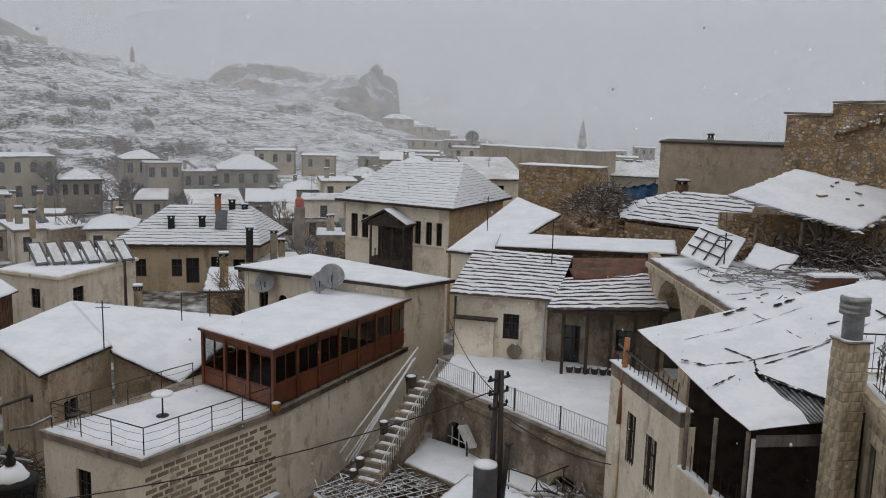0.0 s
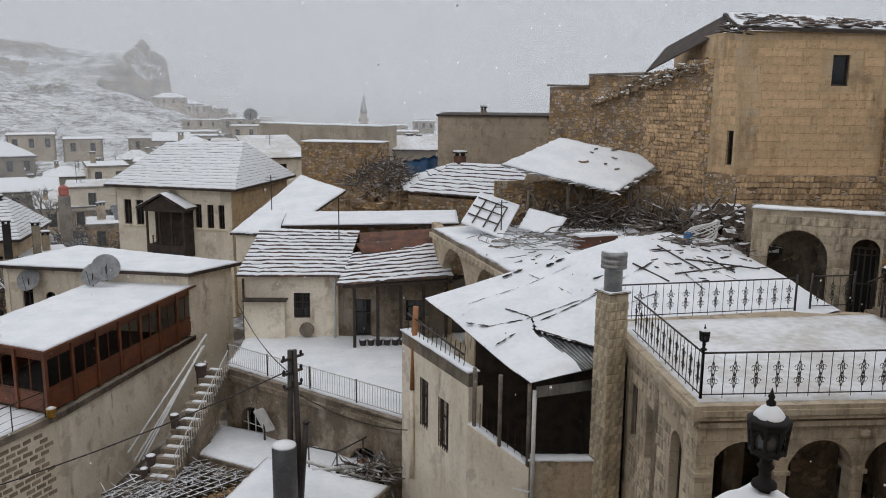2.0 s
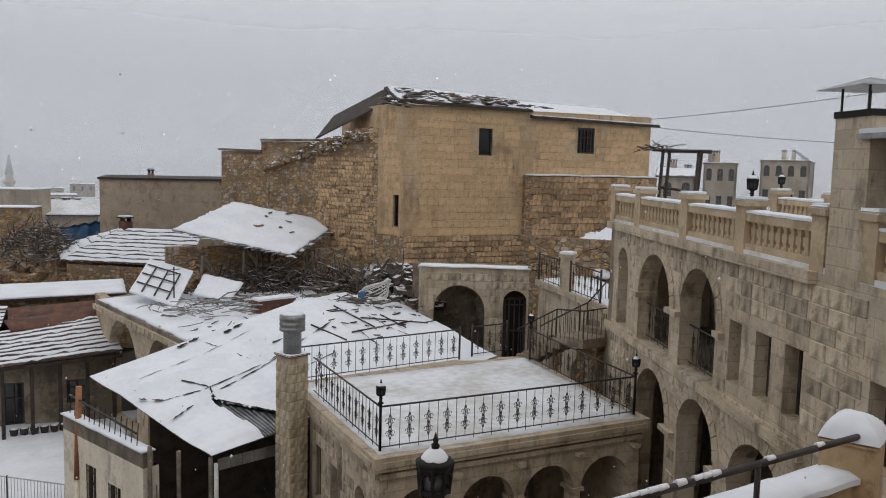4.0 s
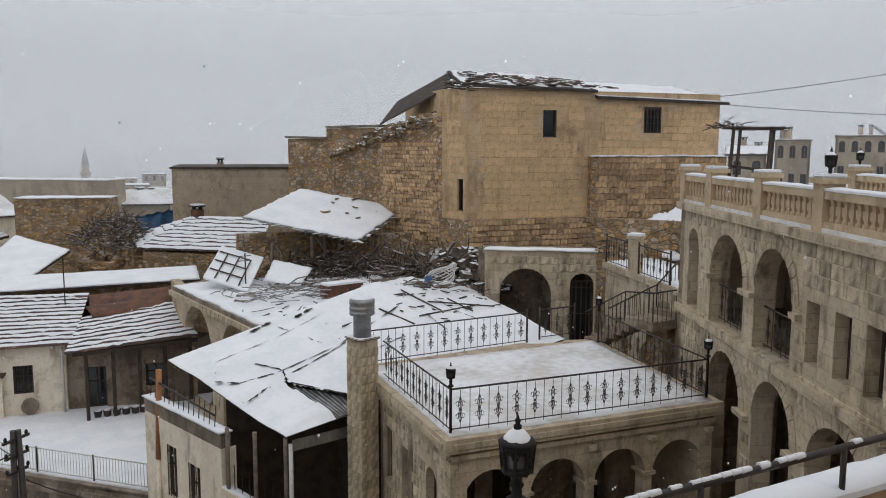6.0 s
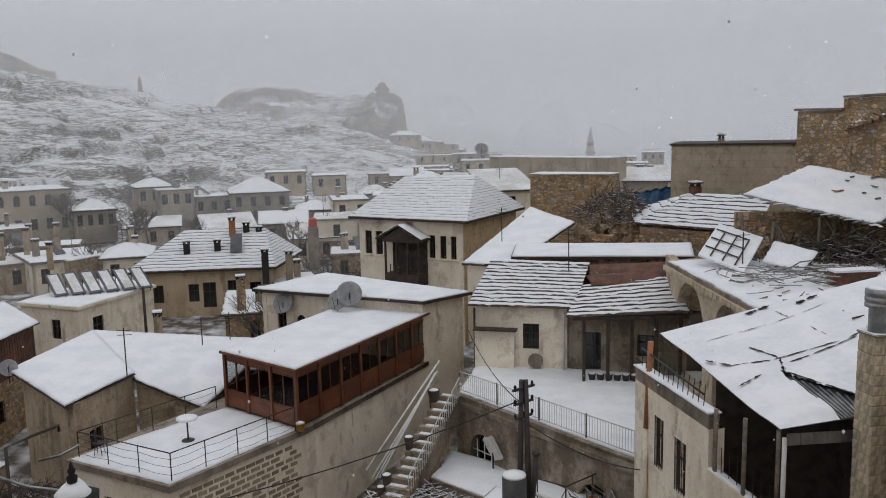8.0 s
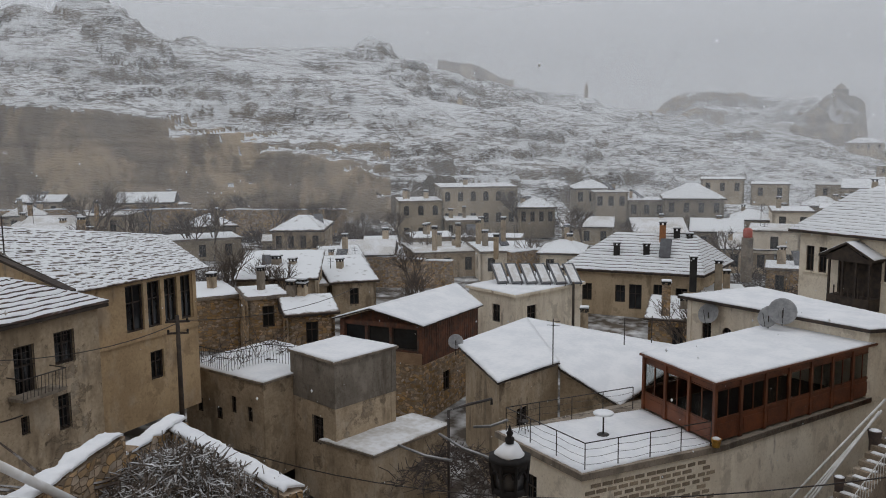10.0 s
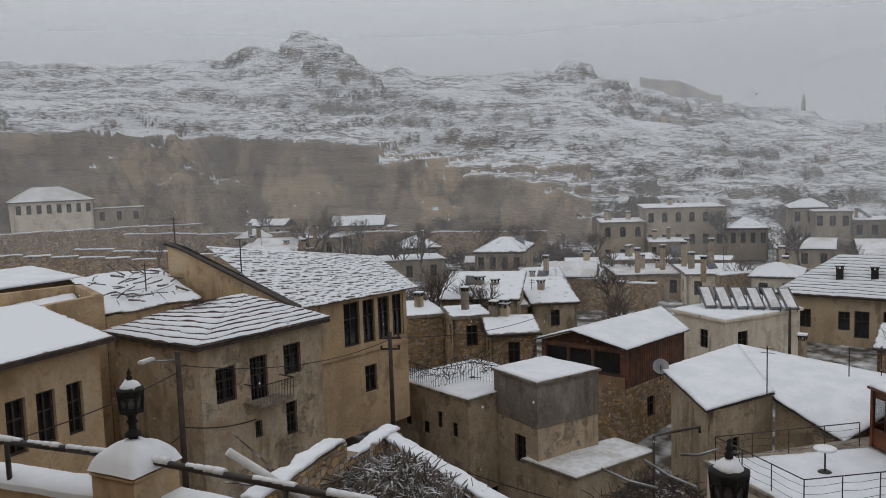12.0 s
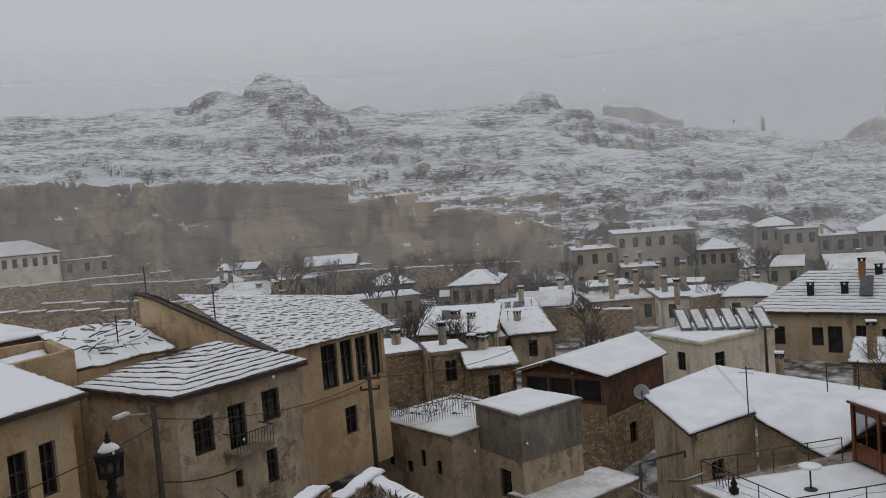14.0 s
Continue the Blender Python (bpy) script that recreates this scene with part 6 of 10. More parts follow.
# ---- heaps of sticks, beams and brush ----
def heap(name, label, quad4, n, length, r, mat, lift=0.6, seed=1, flat=0.35, category="debris"):
    """n sticks strewn over a patch with a mound's height: brush or broken timber nobody could count."""
    rnd = random.Random(seed)
    a, b, c, d = [Vector(q) for q in quad4]
    bm = bmesh.new()
    for k in range(n):
        u, v = rnd.random(), rnd.random()
        p = (a * (1 - u) + b * u) * (1 - v) + (d * (1 - u) + c * u) * v
        top = lift * (1 - abs(2 * u - 1) ** 2) * (1 - abs(2 * v - 1) ** 2)
        p += Vector((0, 0, top * rnd.random() + r))
        t, el = rnd.uniform(0, 6.28), rnd.gauss(0, flat)
        L = length * rnd.uniform(0.4, 1.2)
        q = p + Vector((math.cos(t) * math.cos(el), math.sin(t) * math.cos(el), math.sin(el))) * L
        m = (p + q) / 2 + Vector((rnd.gauss(0, 0.06), rnd.gauss(0, 0.06), rnd.gauss(0, 0.05))) * L
        rr = r * rnd.uniform(0.5, 1.5)
        tube(bm, p, m, rr, 4)
        tube(bm, m, q, rr, 4, rr * 0.6)
    return tagged(part(name, bm, mat), label, category, "", "stuff")


def stones(name, label, quad4, n, size, mat, lift=0.5, seed=1):
    rnd = random.Random(seed)
    a, b, c, d = [Vector(q) for q in quad4]
    bm = bmesh.new()
    for k in range(n):
        u, v = rnd.random(), rnd.random()
        p = (a * (1 - u) + b * u) * (1 - v) + (d * (1 - u) + c * u) * v
        top = lift * (1 - abs(2 * u - 1) ** 2) * (1 - abs(2 * v - 1) ** 2)
        s = size * rnd.uniform(0.4, 1.3)
        box(bm, p + Vector((0, 0, top * rnd.random())), (s, s * rnd.uniform(0.5, 0.9), s * rnd.uniform(0.35, 0.7)), rnd.uniform(0, 3), rnd.gauss(0, 0.3), rnd.gauss(0, 0.3))
    return tagged(part(name, bm, mat), label, "rubble", "", "stuff")


# ---- collapsed shed against the ruin ----
wreck = thing("collapsed_shed", (16, 36, 13), "tilted sheet roof of a collapsed shed under snow", "shed")
WR = [(12.2, 36.1, 16.8), (17.0, 34.1, 15.65), (21.4, 37.3, 16.8), (16.2, 38.9, 17.85)]
bm = bmesh.new()
slab(bm, WR, 0.05)
part("roof_sheet", bm, METAL, wreck)
bm = bmesh.new()
lumpy(bm, [(a, b, c + 0.004) for a, b, c in WR], 0.06, 48, 30, 0.03, 0.12)
part("roof_snow", bm, SNOW, wreck)
wrnd = random.Random(61)
for k in range(9):
    u, v = wrnd.random(), wrnd.choice((0.9, 0.8, 0.5)) * wrnd.uniform(0.9, 1.08)
    p = (Vector(WR[0]) * (1 - u) + Vector(WR[1]) * u).lerp(Vector(WR[3]) * (1 - u) + Vector(WR[2]) * u, min(v, 0.97))
    bm = bmesh.new()
    box(bm, p + Vector((0, 0, 0.085)), (wrnd.uniform(0.12, 0.5), wrnd.uniform(0.06, 0.14), 0.06), wrnd.choice((0.5, 1.9)) + wrnd.gauss(0, 0.2), 0.1, -0.1)
    part("roof_weight", bm, WOOD_GREY if k % 3 else RUBBLE, wreck)
rnd = random.Random(5)
for k in range(34):
    a, b = (Vector(WR[0]), Vector(WR[1])) if k % 2 else (Vector(WR[1]), Vector(WR[2]))
    p = a.lerp(b, k / 34 + 0.01)
    bm = bmesh.new()
    box(bm, p + Vector((0, -0.12, -0.06)), (0.42, 0.16, 0.03), rnd.uniform(0, 3), rnd.gauss(0, 0.1), rnd.gauss(0, 0.15))
    part("torn_sheet", bm, METAL if k % 3 else SNOW_THIN, wreck)
bm = bmesh.new()
wall_bm(bm, (12.3, 37.2), (18.5, 36.2), 11.5, 15.9, 0.4)
wall_bm(bm, (18.5, 36.2), (21.0, 35.0), 11.5, 15.7, 0.4)
part("back_wall", bm, RUBBLE, wreck)
for k in range(12):
    p = Vector((12.6, 36.0, 12.6)).lerp(Vector((20.0, 34.8, 12.8)), k / 11)
    bm = bmesh.new()
    tube(bm, p, p + Vector((rnd.gauss(0, 0.5), rnd.gauss(0.3, 0.3), 3.2 + rnd.uniform(-0.6, 0.3))), 0.07, 6)
    part("post", bm, WOOD_GREY, wreck)
stones("collapsed_stones", "fallen building stones below the wrecked shed", [(12.2, 36.3, 12.8), (14.2, 35.4, 12.6), (14.6, 37.0, 14.4), (12.4, 37.4, 15.6)], 160, 0.5, RUBBLE, 1.0, 3)
heap("broken_timber", "heap of broken beams, poles and brush dusted with snow", [(12.5, 35.2, 12.9), (19.5, 32.6, 13.2), (21.0, 34.4, 14.0), (13.5, 36.8, 14.2)], 900, 1.2, 0.032, DEBRIS, 1.5, 2, 0.55)
bm = bmesh.new()
lumpy(bm, [(13.6, 26.4, 14.75), (19.3, 26.9, 13.75), (21.0, 30.6, 14.05), (15.6, 31.4, 14.1)], 0.14, 30, 30, 0.2, 0.25)
tagged(part("debris_snow", bm, SNOW), "uneven snow lying over fallen rubble", "snow", kind="stuff")
heap("fallen_beams", "dark roof beams strewn over the snow", [(15.0, 26.0, 14.75), (18.6, 25.6, 14.2), (18.6, 27.6, 14.1), (15.5, 28.0, 14.6)], 24, 1.0, 0.032, DEBRIS, 0.25, 14, 0.12)
heap("fallen_poles", "grey poles and pipes fallen against the ruin", [(17.5, 31.5, 13.6), (20.6, 29.5, 13.8), (21.2, 32.0, 14.6), (18.5, 33.4, 14.4)], 150, 1.9, 0.045, DEBRIS, 1.0, 7, 0.5)
stones("snowy_rubble", "snow-covered stones at the foot of the ruin", [(18.2, 29.2, 13.6), (20.8, 27.4, 13.9), (22.0, 31.4, 15.2), (20.0, 32.4, 15.0)], 220, 0.45, DEBRIS, 0.6, 9)
coil = thing("hose_coil", (18.1, 28.6, 14.3), "coiled white cable lying on the debris", "cable")
bm = bmesh.new()
path_tube(bm, [(18.1 + (0.55 + 0.002 * t) * math.cos(t * 0.5), 28.6 + 0.5 * math.sin(t * 0.5), 14.55 + 0.004 * t + 0.25 * math.sin(t * 0.5 + t * 0.03)) for t in range(90)], 0.025, 5)
part("coil", bm, PAINT_W, coil)
barrel = thing("blue_barrel", (17.3, 28.3, 14.3), "blue plastic can lying among snowy debris", "can")
bm = bmesh.new()
lathe(bm, (17.3, 28.3, 14.3), [(0.14, 0), (0.17, 0.05), (0.17, 0.35), (0.12, 0.42), (0.05, 0.45)], 12)
part("body", bm, BLUE, barrel)

# ---- arched store house with the debris roof ----
AA, AB = (9.3, 36.4), (9.65, 26.6)
store = thing("arched_store", (12, 32, 9), "old arched stone house with debris on its snowy flat roof", "house")
bm = bmesh.new()
wall_bm(bm, AA, AB, 8.0, 13.85, 0.5, [(0.7, 4.2, 9.0, 13.35, 1), (5.4, 8.3, 9.0, 13.35, 1)])
part("wall", bm, ASHLAR, store)
bm = bmesh.new()
wall_bm(bm, (9.5, 38.4), AA, 8.0, 13.85, 0.4)
wall_bm(bm, (11.0, 36.0), (11.2, 27.0), 8.0, 13.6, 0.2)
part("inner_wall", bm, PLASTER_GREY, store)
bm = bmesh.new()
prism(bm, [(9.05, 36.5), (9.4, 26.5), (19.0, 27.5), (20.5, 35.5), (12.0, 38.0)], 13.6, 13.86)
part("roof", bm, CONCRETE, store)
bm = bmesh.new()
lumpy(bm, [(9.1, 36.4, 13.87), (9.45, 26.6, 13.87), (18.6, 29.0, 13.87), (18.0, 36.4, 13.87)], 0.12, 26, 26, 0.07)
part("roof_snow", bm, SNOW, store)
for k in range(22):
    bm = bmesh.new()
    p = Vector((9.0, 36.3, 13.6)).lerp(Vector((9.36, 26.8, 13.6)), k / 21)
    box(bm, p, (0.16, 0.42, 0.2), rnd.uniform(-0.05, 0.05))
    part("coping_stone", bm, ASHLAR, store)
bm = bmesh.new()
slab(bm, [(9.9, 34.6, 14.45), (11.2, 32.8, 14.0), (12.9, 35.4, 15.0), (11.5, 37.0, 15.45)], 0.08)
fs = tagged(part("fallen_sheet", bm, SNOW), "fallen boarded roof piece propped on the debris", "roof piece")
for k in range(6):
    a0, b0 = ((9.9, 34.6, 14.5), (11.2, 32.8, 14.05)) if k < 3 else ((9.9, 34.6, 14.5), (11.5, 37.0, 15.5))
    d0 = Vector((1.6, 2.4, 1.0)) if k < 3 else Vector((1.3, -1.8, -0.45))
    p = Vector(a0) + d0 * (0.25 + 0.27 * (k % 3))
    q = Vector(b0) + d0 * (0.25 + 0.27 * (k % 3))
    bm = bmesh.new()
    tube(bm, p.lerp(q, 0.05), p.lerp(q, 0.8), 0.035, 5)
    part("batten", bm, WOOD, fs)
bm = bmesh.new()
lumpy(bm, [(12.2, 33.6, 14.25), (13.3, 32.3, 14.05), (14.5, 33.6, 14.6), (13.2, 34.9, 14.9)], 0.09, 10, 10, 0.03)
tagged(part("fallen_board", bm, SNOW), "snow-covered board on the debris", "board")
bed = thing("bed_frame", (12, 30, 14), "tangled pale metal bed frame lying in the snow", "frame")
for k in range(26):
    bm = bmesh.new()
    p = Vector((10.8 + 2.6 * rnd.random(), 28.4 + 2.6 * rnd.random(), 14.0 + 0.5 * rnd.random()))
    t = rnd.choice((0.4, 0.4, 1.9, 2.4))
    L = rnd.uniform(0.7, 1.9)
    tube(bm, p, p + Vector((math.cos(t) * L, math.sin(t) * L, rnd.gauss(0, 0.2))), 0.022, 5)
    part("rod", bm, METAL, bed)
chest = thing("rusty_box", (13.5, 29.6, 14.0), "long rusty sheet box topped with snow", "box")
bm = bmesh.new()
box(bm, (14.2, 30.0, 14.2), (1.7, 0.6, 0.5), 0.12)
part("body", bm, RUST, chest)
bm = bmesh.new()
box(bm, (14.2, 30.0, 14.49), (1.72, 0.62, 0.08), 0.12)
part("snow_cap", bm, SNOW, chest)
heap("roof_brush", "thin sticks and wires on the snowy flat roof", [(9.8, 34.5, 13.95), (10.2, 27.2, 13.95), (17.5, 29.0, 13.95), (16.5, 34.0, 13.95)], 130, 1.2, 0.022, WOOD_GREY, 0.3, 12, 0.15)

# ---- ruin: rubble walls and ragged roof of the tower house ----
ru = thing("ruined_wall", (19, 39, 11), "crumbling rubble wall of a roofless house, snow on its ledges", "ruin")
for a, b, z in (((17.55, 43.7), (18.75, 41.2), 20.4), ((18.75, 41.2), (20.0, 37.6), 20.95), ((20.0, 37.6), (20.45, 36.2), 20.5), ((20.45, 36.2), (20.8, 34.9), 20.9), ((20.8, 34.9), (21.2, 33.4), 21.6)):
    bm = bmesh.new()
    wall_bm(bm, a, b, 11, z, 0.7)
    part("wall", bm, RUBBLE, ru)
bm = bmesh.new()
slab(bm, [(17.4, 43.8, 20.55), (18.65, 41.1, 20.5), (19.5, 41.5, 20.5), (18.2, 44, 20.55)], 0.12)
slab(bm, [(18.65, 41.1, 21.08), (19.9, 37.5, 21.1), (20.7, 37.9, 21.1), (19.5, 41.5, 21.08)], 0.1)
part("coping", bm, CONCRETE, ru)
stones("ledge_snow", "snow-covered broken stones on the ruin's ledge", [(18.6, 40.9, 19.4), (20.9, 33.9, 21.1), (21.3, 34.1, 21.7), (19.1, 41.1, 19.7)], 420, 0.22, LEDGE, 0.45, 21)
heap("roof_boards", "broken dark boards and battens under the ragged roof", [(20.8, 31.6, 22.3), (22.6, 35.4, 23.3), (23.4, 35.2, 23.8), (21.6, 31.4, 22.8)], 60, 0.7, 0.035, DEBRIS, 0.15, 22, 0.15)
rag = thing("ragged_roof", (27, 33, 22), "ragged tile roof with boards, tyres and snow", "roof")
bm = bmesh.new()
slab(bm, [(21.0, 31.4, 22.85), (28.0, 30.0, 22.75), (28.5, 34.5, 23.7), (22.8, 35.5, 23.8)], 0.14)
slab(bm, [(28.0, 29.95, 22.45), (35.4, 28.1, 22.3), (36.5, 33, 23.4), (28.5, 34.5, 23.5)], 0.14)
slab(bm, [(20.2, 37.8, 21.15), (21.7, 33.7, 22.85), (23.0, 35.3, 23.82), (21.8, 38.8, 22.4)], 0.08)
part("boards", bm, WOOD, rag)
bm = bmesh.new()
lumpy(bm, [(21.1, 31.6, 22.86), (28.0, 30.2, 22.76), (28.4, 34.4, 23.72), (22.9, 35.4, 23.82)], 0.07, 24, 12, 0.07, 0.1)
lumpy(bm, [(28.1, 30.1, 22.46), (35.3, 28.2, 22.31), (36.4, 33, 23.42), (28.5, 34.4, 23.52)], 0.11, 24, 12, 0.04, 0.05)
part("snow", bm, SNOW, rag)
bm = bmesh.new()
for k in range(90):
    u, v = rnd.random(), rnd.random()
    p = (Vector((21.3, 31.5, 22.9)) * (1 - u) + Vector((29.5, 30.0, 22.8)) * u).lerp(Vector((22.9, 35.0, 23.8)) * (1 - u) + Vector((29, 34, 23.6)) * u, v * 0.8)
    box(bm, p + Vector((0, 0, 0.08)), (0.55, 0.26, 0.04), rnd.uniform(0, 3), rnd.gauss(0, 0.1), rnd.gauss(0, 0.1) - 0.1)
part("loose_tile", bm, PATCHY, rag)
tyre = thing("tyre", (22.6, 32.4, 23.2), "old black tyre lying on the roof", "tyre")
bm = bmesh.new()
lathe(bm, (22.7, 32.5, 23.15), [(0.2, 0), (0.34, 0.02), (0.38, 0.1), (0.34, 0.18), (0.2, 0.2)], 16)
part("tread", bm, IRON, tyre)
base = thing("retaining_wall", (31, 29, 11), "rough stone retaining wall below the tower house, snow on top", "wall")
bm = bmesh.new()
wall_bm(bm, (27.7, 30.05), (35.2, 28.0), 11, 19.55, 0.5)
wall_bm(bm, (21.2, 31.45), (27.8, 30.0), 11, 16.6, 0.2)
wall_bm(bm, (21.05, 33.4), (21.2, 31.45), 11, 16.6, 0.2)
part("wall", bm, RUBBLE, base)
bm = bmesh.new()
lumpy(bm, [(27.7, 29.95, 19.56), (35.2, 27.9, 19.56), (35.3, 28.5, 19.56), (27.8, 30.5, 19.56)], 0.09, 24, 2, 0.05, 0.05)
part("coping_snow", bm, SNOW, base)

# ---- arch wall, balcony and stairs at the end of the yard ----
QA, QB = (19.2, 27.0), (22.8, 24.0)
aw = thing("arch_wall", (21, 25, 9), "pale ashlar wall with two round arches and a snowy coping", "wall")
bm = bmesh.new()
wall_bm(bm, QA, QB, 8.5, 15.85, 0.6, [(0.6, 2.7, 10.5, 15.1, 1), (3.45, 4.4, 11.0, 14.95, 1)])
part("wall", bm, ASHLAR, aw)
bm = bmesh.new()
wall_bm(bm, (20.0, 28.6), (24.2, 25.0), 8.5, 15.7, 0.2)
prism(bm, [(19.3, 27.1), (22.9, 24.1), (24.2, 25.2), (20.2, 28.6)], 15.55, 15.8)
part("niche", bm, STAINED_AND_SHADED, aw)
bm = bmesh.new()
lumpy(bm, [(19.1, 26.95, 15.86), (22.75, 23.9, 15.86), (23.3, 24.6, 15.86), (19.7, 27.6, 15.86)], 0.08, 20, 3, 0.03, 0.04)
part("coping_snow", bm, SNOW, aw)
for h in ((3.5, 4.35, 11.0, 14.6),):
    window(aw, QA, QB, h, 0.35, WOOD, (3, 2))


# ---- wing: galleries behind the arches, ledges, balustrade ----
def off(p, a, b, d):
    e = (Vector(b) - Vector(a)).normalized()
    return tuple(Vector(p) - Vector((e.y, -e.x)) * d)


# Back wall, floors and cross wall coloured dark to imitate gallery shade.
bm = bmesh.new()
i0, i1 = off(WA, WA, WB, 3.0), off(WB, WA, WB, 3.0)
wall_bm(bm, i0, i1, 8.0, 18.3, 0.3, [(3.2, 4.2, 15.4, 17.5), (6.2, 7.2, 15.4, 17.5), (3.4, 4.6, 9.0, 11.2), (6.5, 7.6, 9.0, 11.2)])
part("back_wall", bm, STAINED_AND_SHADED, wing)
bm = bmesh.new()
prism(bm, [off(WA, WA, WB, 0.5), off(WB, WA, WB, 0.5), i1, i0], 15.1, 15.3)
prism(bm, [off(WA, WA, WB, 0.5), off(WB, WA, WB, 0.5), i1, i0], 18.05, 18.3)
part("gallery_floor", bm, STAINED_AND_SHADED, wing)
for k in range(2):
    bm = bmesh.new()
    for u in (3.7, 6.7):
        box(bm, on_wall(i0, i1, u, 16.45 if k else 10.1, 0.1), (1.0, 0.08, 2.1), math.atan2(WB[1] - WA[1], WB[0] - WA[0]))
    part("inner_door", bm, WOOD, wing)
bm = bmesh.new()
wall_bm(bm, i0, WA, 8.0, 18.4, 0.4)
part("end_wall", bm, ASHLAR, wing)
bm = bmesh.new()
wall_bm(bm, off(WB, WA, WB, 0.5), i1, 8.0, 18.4, 0.3)
part("end_wall", bm, ASHLAR, wing)
bm = bmesh.new()
wall_bm(bm, off(on_wall(WA, WB, 8.3, 0)[:2], WA, WB, 0.5), off(on_wall(WA, WB, 8.3, 0)[:2], WA, WB, 2.9), 8.0, 18.2, 0.25)
part("cross_wall", bm, STAINED_AND_SHADED, wing)
for z, o, t, h in ((15.22, 0.12, 0.3, 0.2), (18.22, 0.16, 0.3, 0.2)):
    bm = bmesh.new()
    wall_bm(bm, WA, on_wall(WA, WB, 11.5, 0)[:2], z, z + h, 0.2, (), o)
    part("ledge", bm, ASHLAR, wing)
bm = bmesh.new()
prism(bm, [WA, WB, off(WB, WA, WB, 5.5), off(WA, WA, WB, 5.5)], 18.4, 18.5)
part("roof_deck", bm, SNOW_THIN, wing)
for u in (2.72, 5.42, 8.05):
    for z in (16.65, 13.75):
        bm = bmesh.new()
        box(bm, on_wall(WA, WB, u, z, 0.15), (0.72 if u == 5.42 else 0.34, 0.58, 0.12), math.atan2(WB[1] - WA[1], WB[0] - WA[0]))
        part("impost", bm, ASHLAR, wing)
# arch rings, slightly proud of the wall
for u0, u1, zt in ((0.85, 1.75, 17.75), (2.75, 5.1, 17.85), (5.75, 7.75, 17.85), (2.9, 5.2, 14.9), (5.95, 8.0, 14.95), (8.7, 11.0, 14.9)):
    r, c = (u1 - u0) / 2, (u0 + u1) / 2
    n = 13
    for k in range(n):
        t0, t1 = math.pi * (k + 0.04) / n, math.pi * (k + 0.96) / n
        bm = bmesh.new()
        ring = []
        for t, q in ((t0, r), (t1, r), (t1, r + 0.3), (t0, r + 0.3)):
            ring.append((c - q * math.cos(t), zt - r + q * math.sin(t)))
        f = [bm.verts.new(on_wall(WA, WB, u, z, -0.025)) for u, z in ring]
        g = [bm.verts.new(on_wall(WA, WB, u, z, 0.1)) for u, z in ring]
        bm.faces.new(f)
        for i in range(4):
            bm.faces.new((f[i], g[i], g[(i + 1) % 4], f[(i + 1) % 4]))
        part("arch_stone", bm, ASHLAR, wing)

STONE_Y = shade("yellow_cut_stone", (0.60, 0.47, 0.31), (0.47, 0.36, 0.23), 1.2, 0.9, 0.2, 10, spots=0.15, spot_col=(0.28, 0.2, 0.13))


def balustrade(a, b, z, piers, label):
    """Cut-stone balustrade: piers with snow caps, base, coping with snow, shaped balusters between."""
    t = thing("balustrade", (*a, z), label, "balustrade")
    rz = math.atan2(b[1] - a[1], b[0] - a[0])
    for u in piers:
        bm = bmesh.new()
        box(bm, on_wall(a, b, u, z + 0.46, 0.2), (0.42, 0.42, 0.92), rz)
        box(bm, on_wall(a, b, u, z + 0.965, 0.2), (0.54, 0.54, 0.1), rz)
        part("pier", bm, STONE_Y, t)
        bm = bmesh.new()
        box(bm, on_wall(a, b, u, z + 1.055, 0.2), (0.52, 0.52, 0.085), rz)
        bmesh.ops.bevel(bm, geom=bm.edges[:], offset=0.04, segments=2, affect="EDGES")
        part("pier_snow", bm, SNOW, t)
    for u0, u1 in zip(piers, piers[1:]):
        m, w = (u0 + u1) / 2, u1 - u0 - 0.42
        bm = bmesh.new()
        box(bm, on_wall(a, b, m, z + 0.1, 0.2), (w, 0.34, 0.2), rz)
        part("base", bm, STONE_Y, t)
        bm = bmesh.new()
        box(bm, on_wall(a, b, m, z + 0.71, 0.2), (w, 0.36, 0.17), rz)
        part("coping", bm, STONE_Y, t)
        bm = bmesh.new()
        lumpy(bm, [on_wall(a, b, u0 + 0.22, z + 0.8, 0.0), on_wall(a, b, u1 - 0.22, z + 0.8, 0.0), on_wall(a, b, u1 - 0.22, z + 0.8, 0.4), on_wall(a, b, u0 + 0.22, z + 0.8, 0.4)], 0.08, 14, 3, 0.015, 0.015)
        part("coping_snow", bm, SNOW, t)
        n = max(2, int(w / 0.24))
        bm = bmesh.new()
        box(bm, (0, 0, 0.215), (0.11, 0.16, 0.43), 0)
        box(bm, (0, 0, 0.215), (0.17, 0.18, 0.16), 0)
        box(bm, (0, 0, 0.03), (0.17, 0.18, 0.06), 0)
        box(bm, (0, 0, 0.40), (0.17, 0.18, 0.06), 0)
        first = part("baluster", bm, STONE_Y, t)
        for k in range(n):
            o = first if k == 0 else new("baluster", first.data)
            o.parent = t
            o.matrix_parent_inverse = Matrix.Translation(-t.location)
            o.matrix_basis = Matrix.Translation(on_wall(a, b, u0 + 0.21 + w * (k + 0.5) / n, z + 0.2, 0.2)) @ Matrix.Rotation(rz, 4, "Z")
    return t


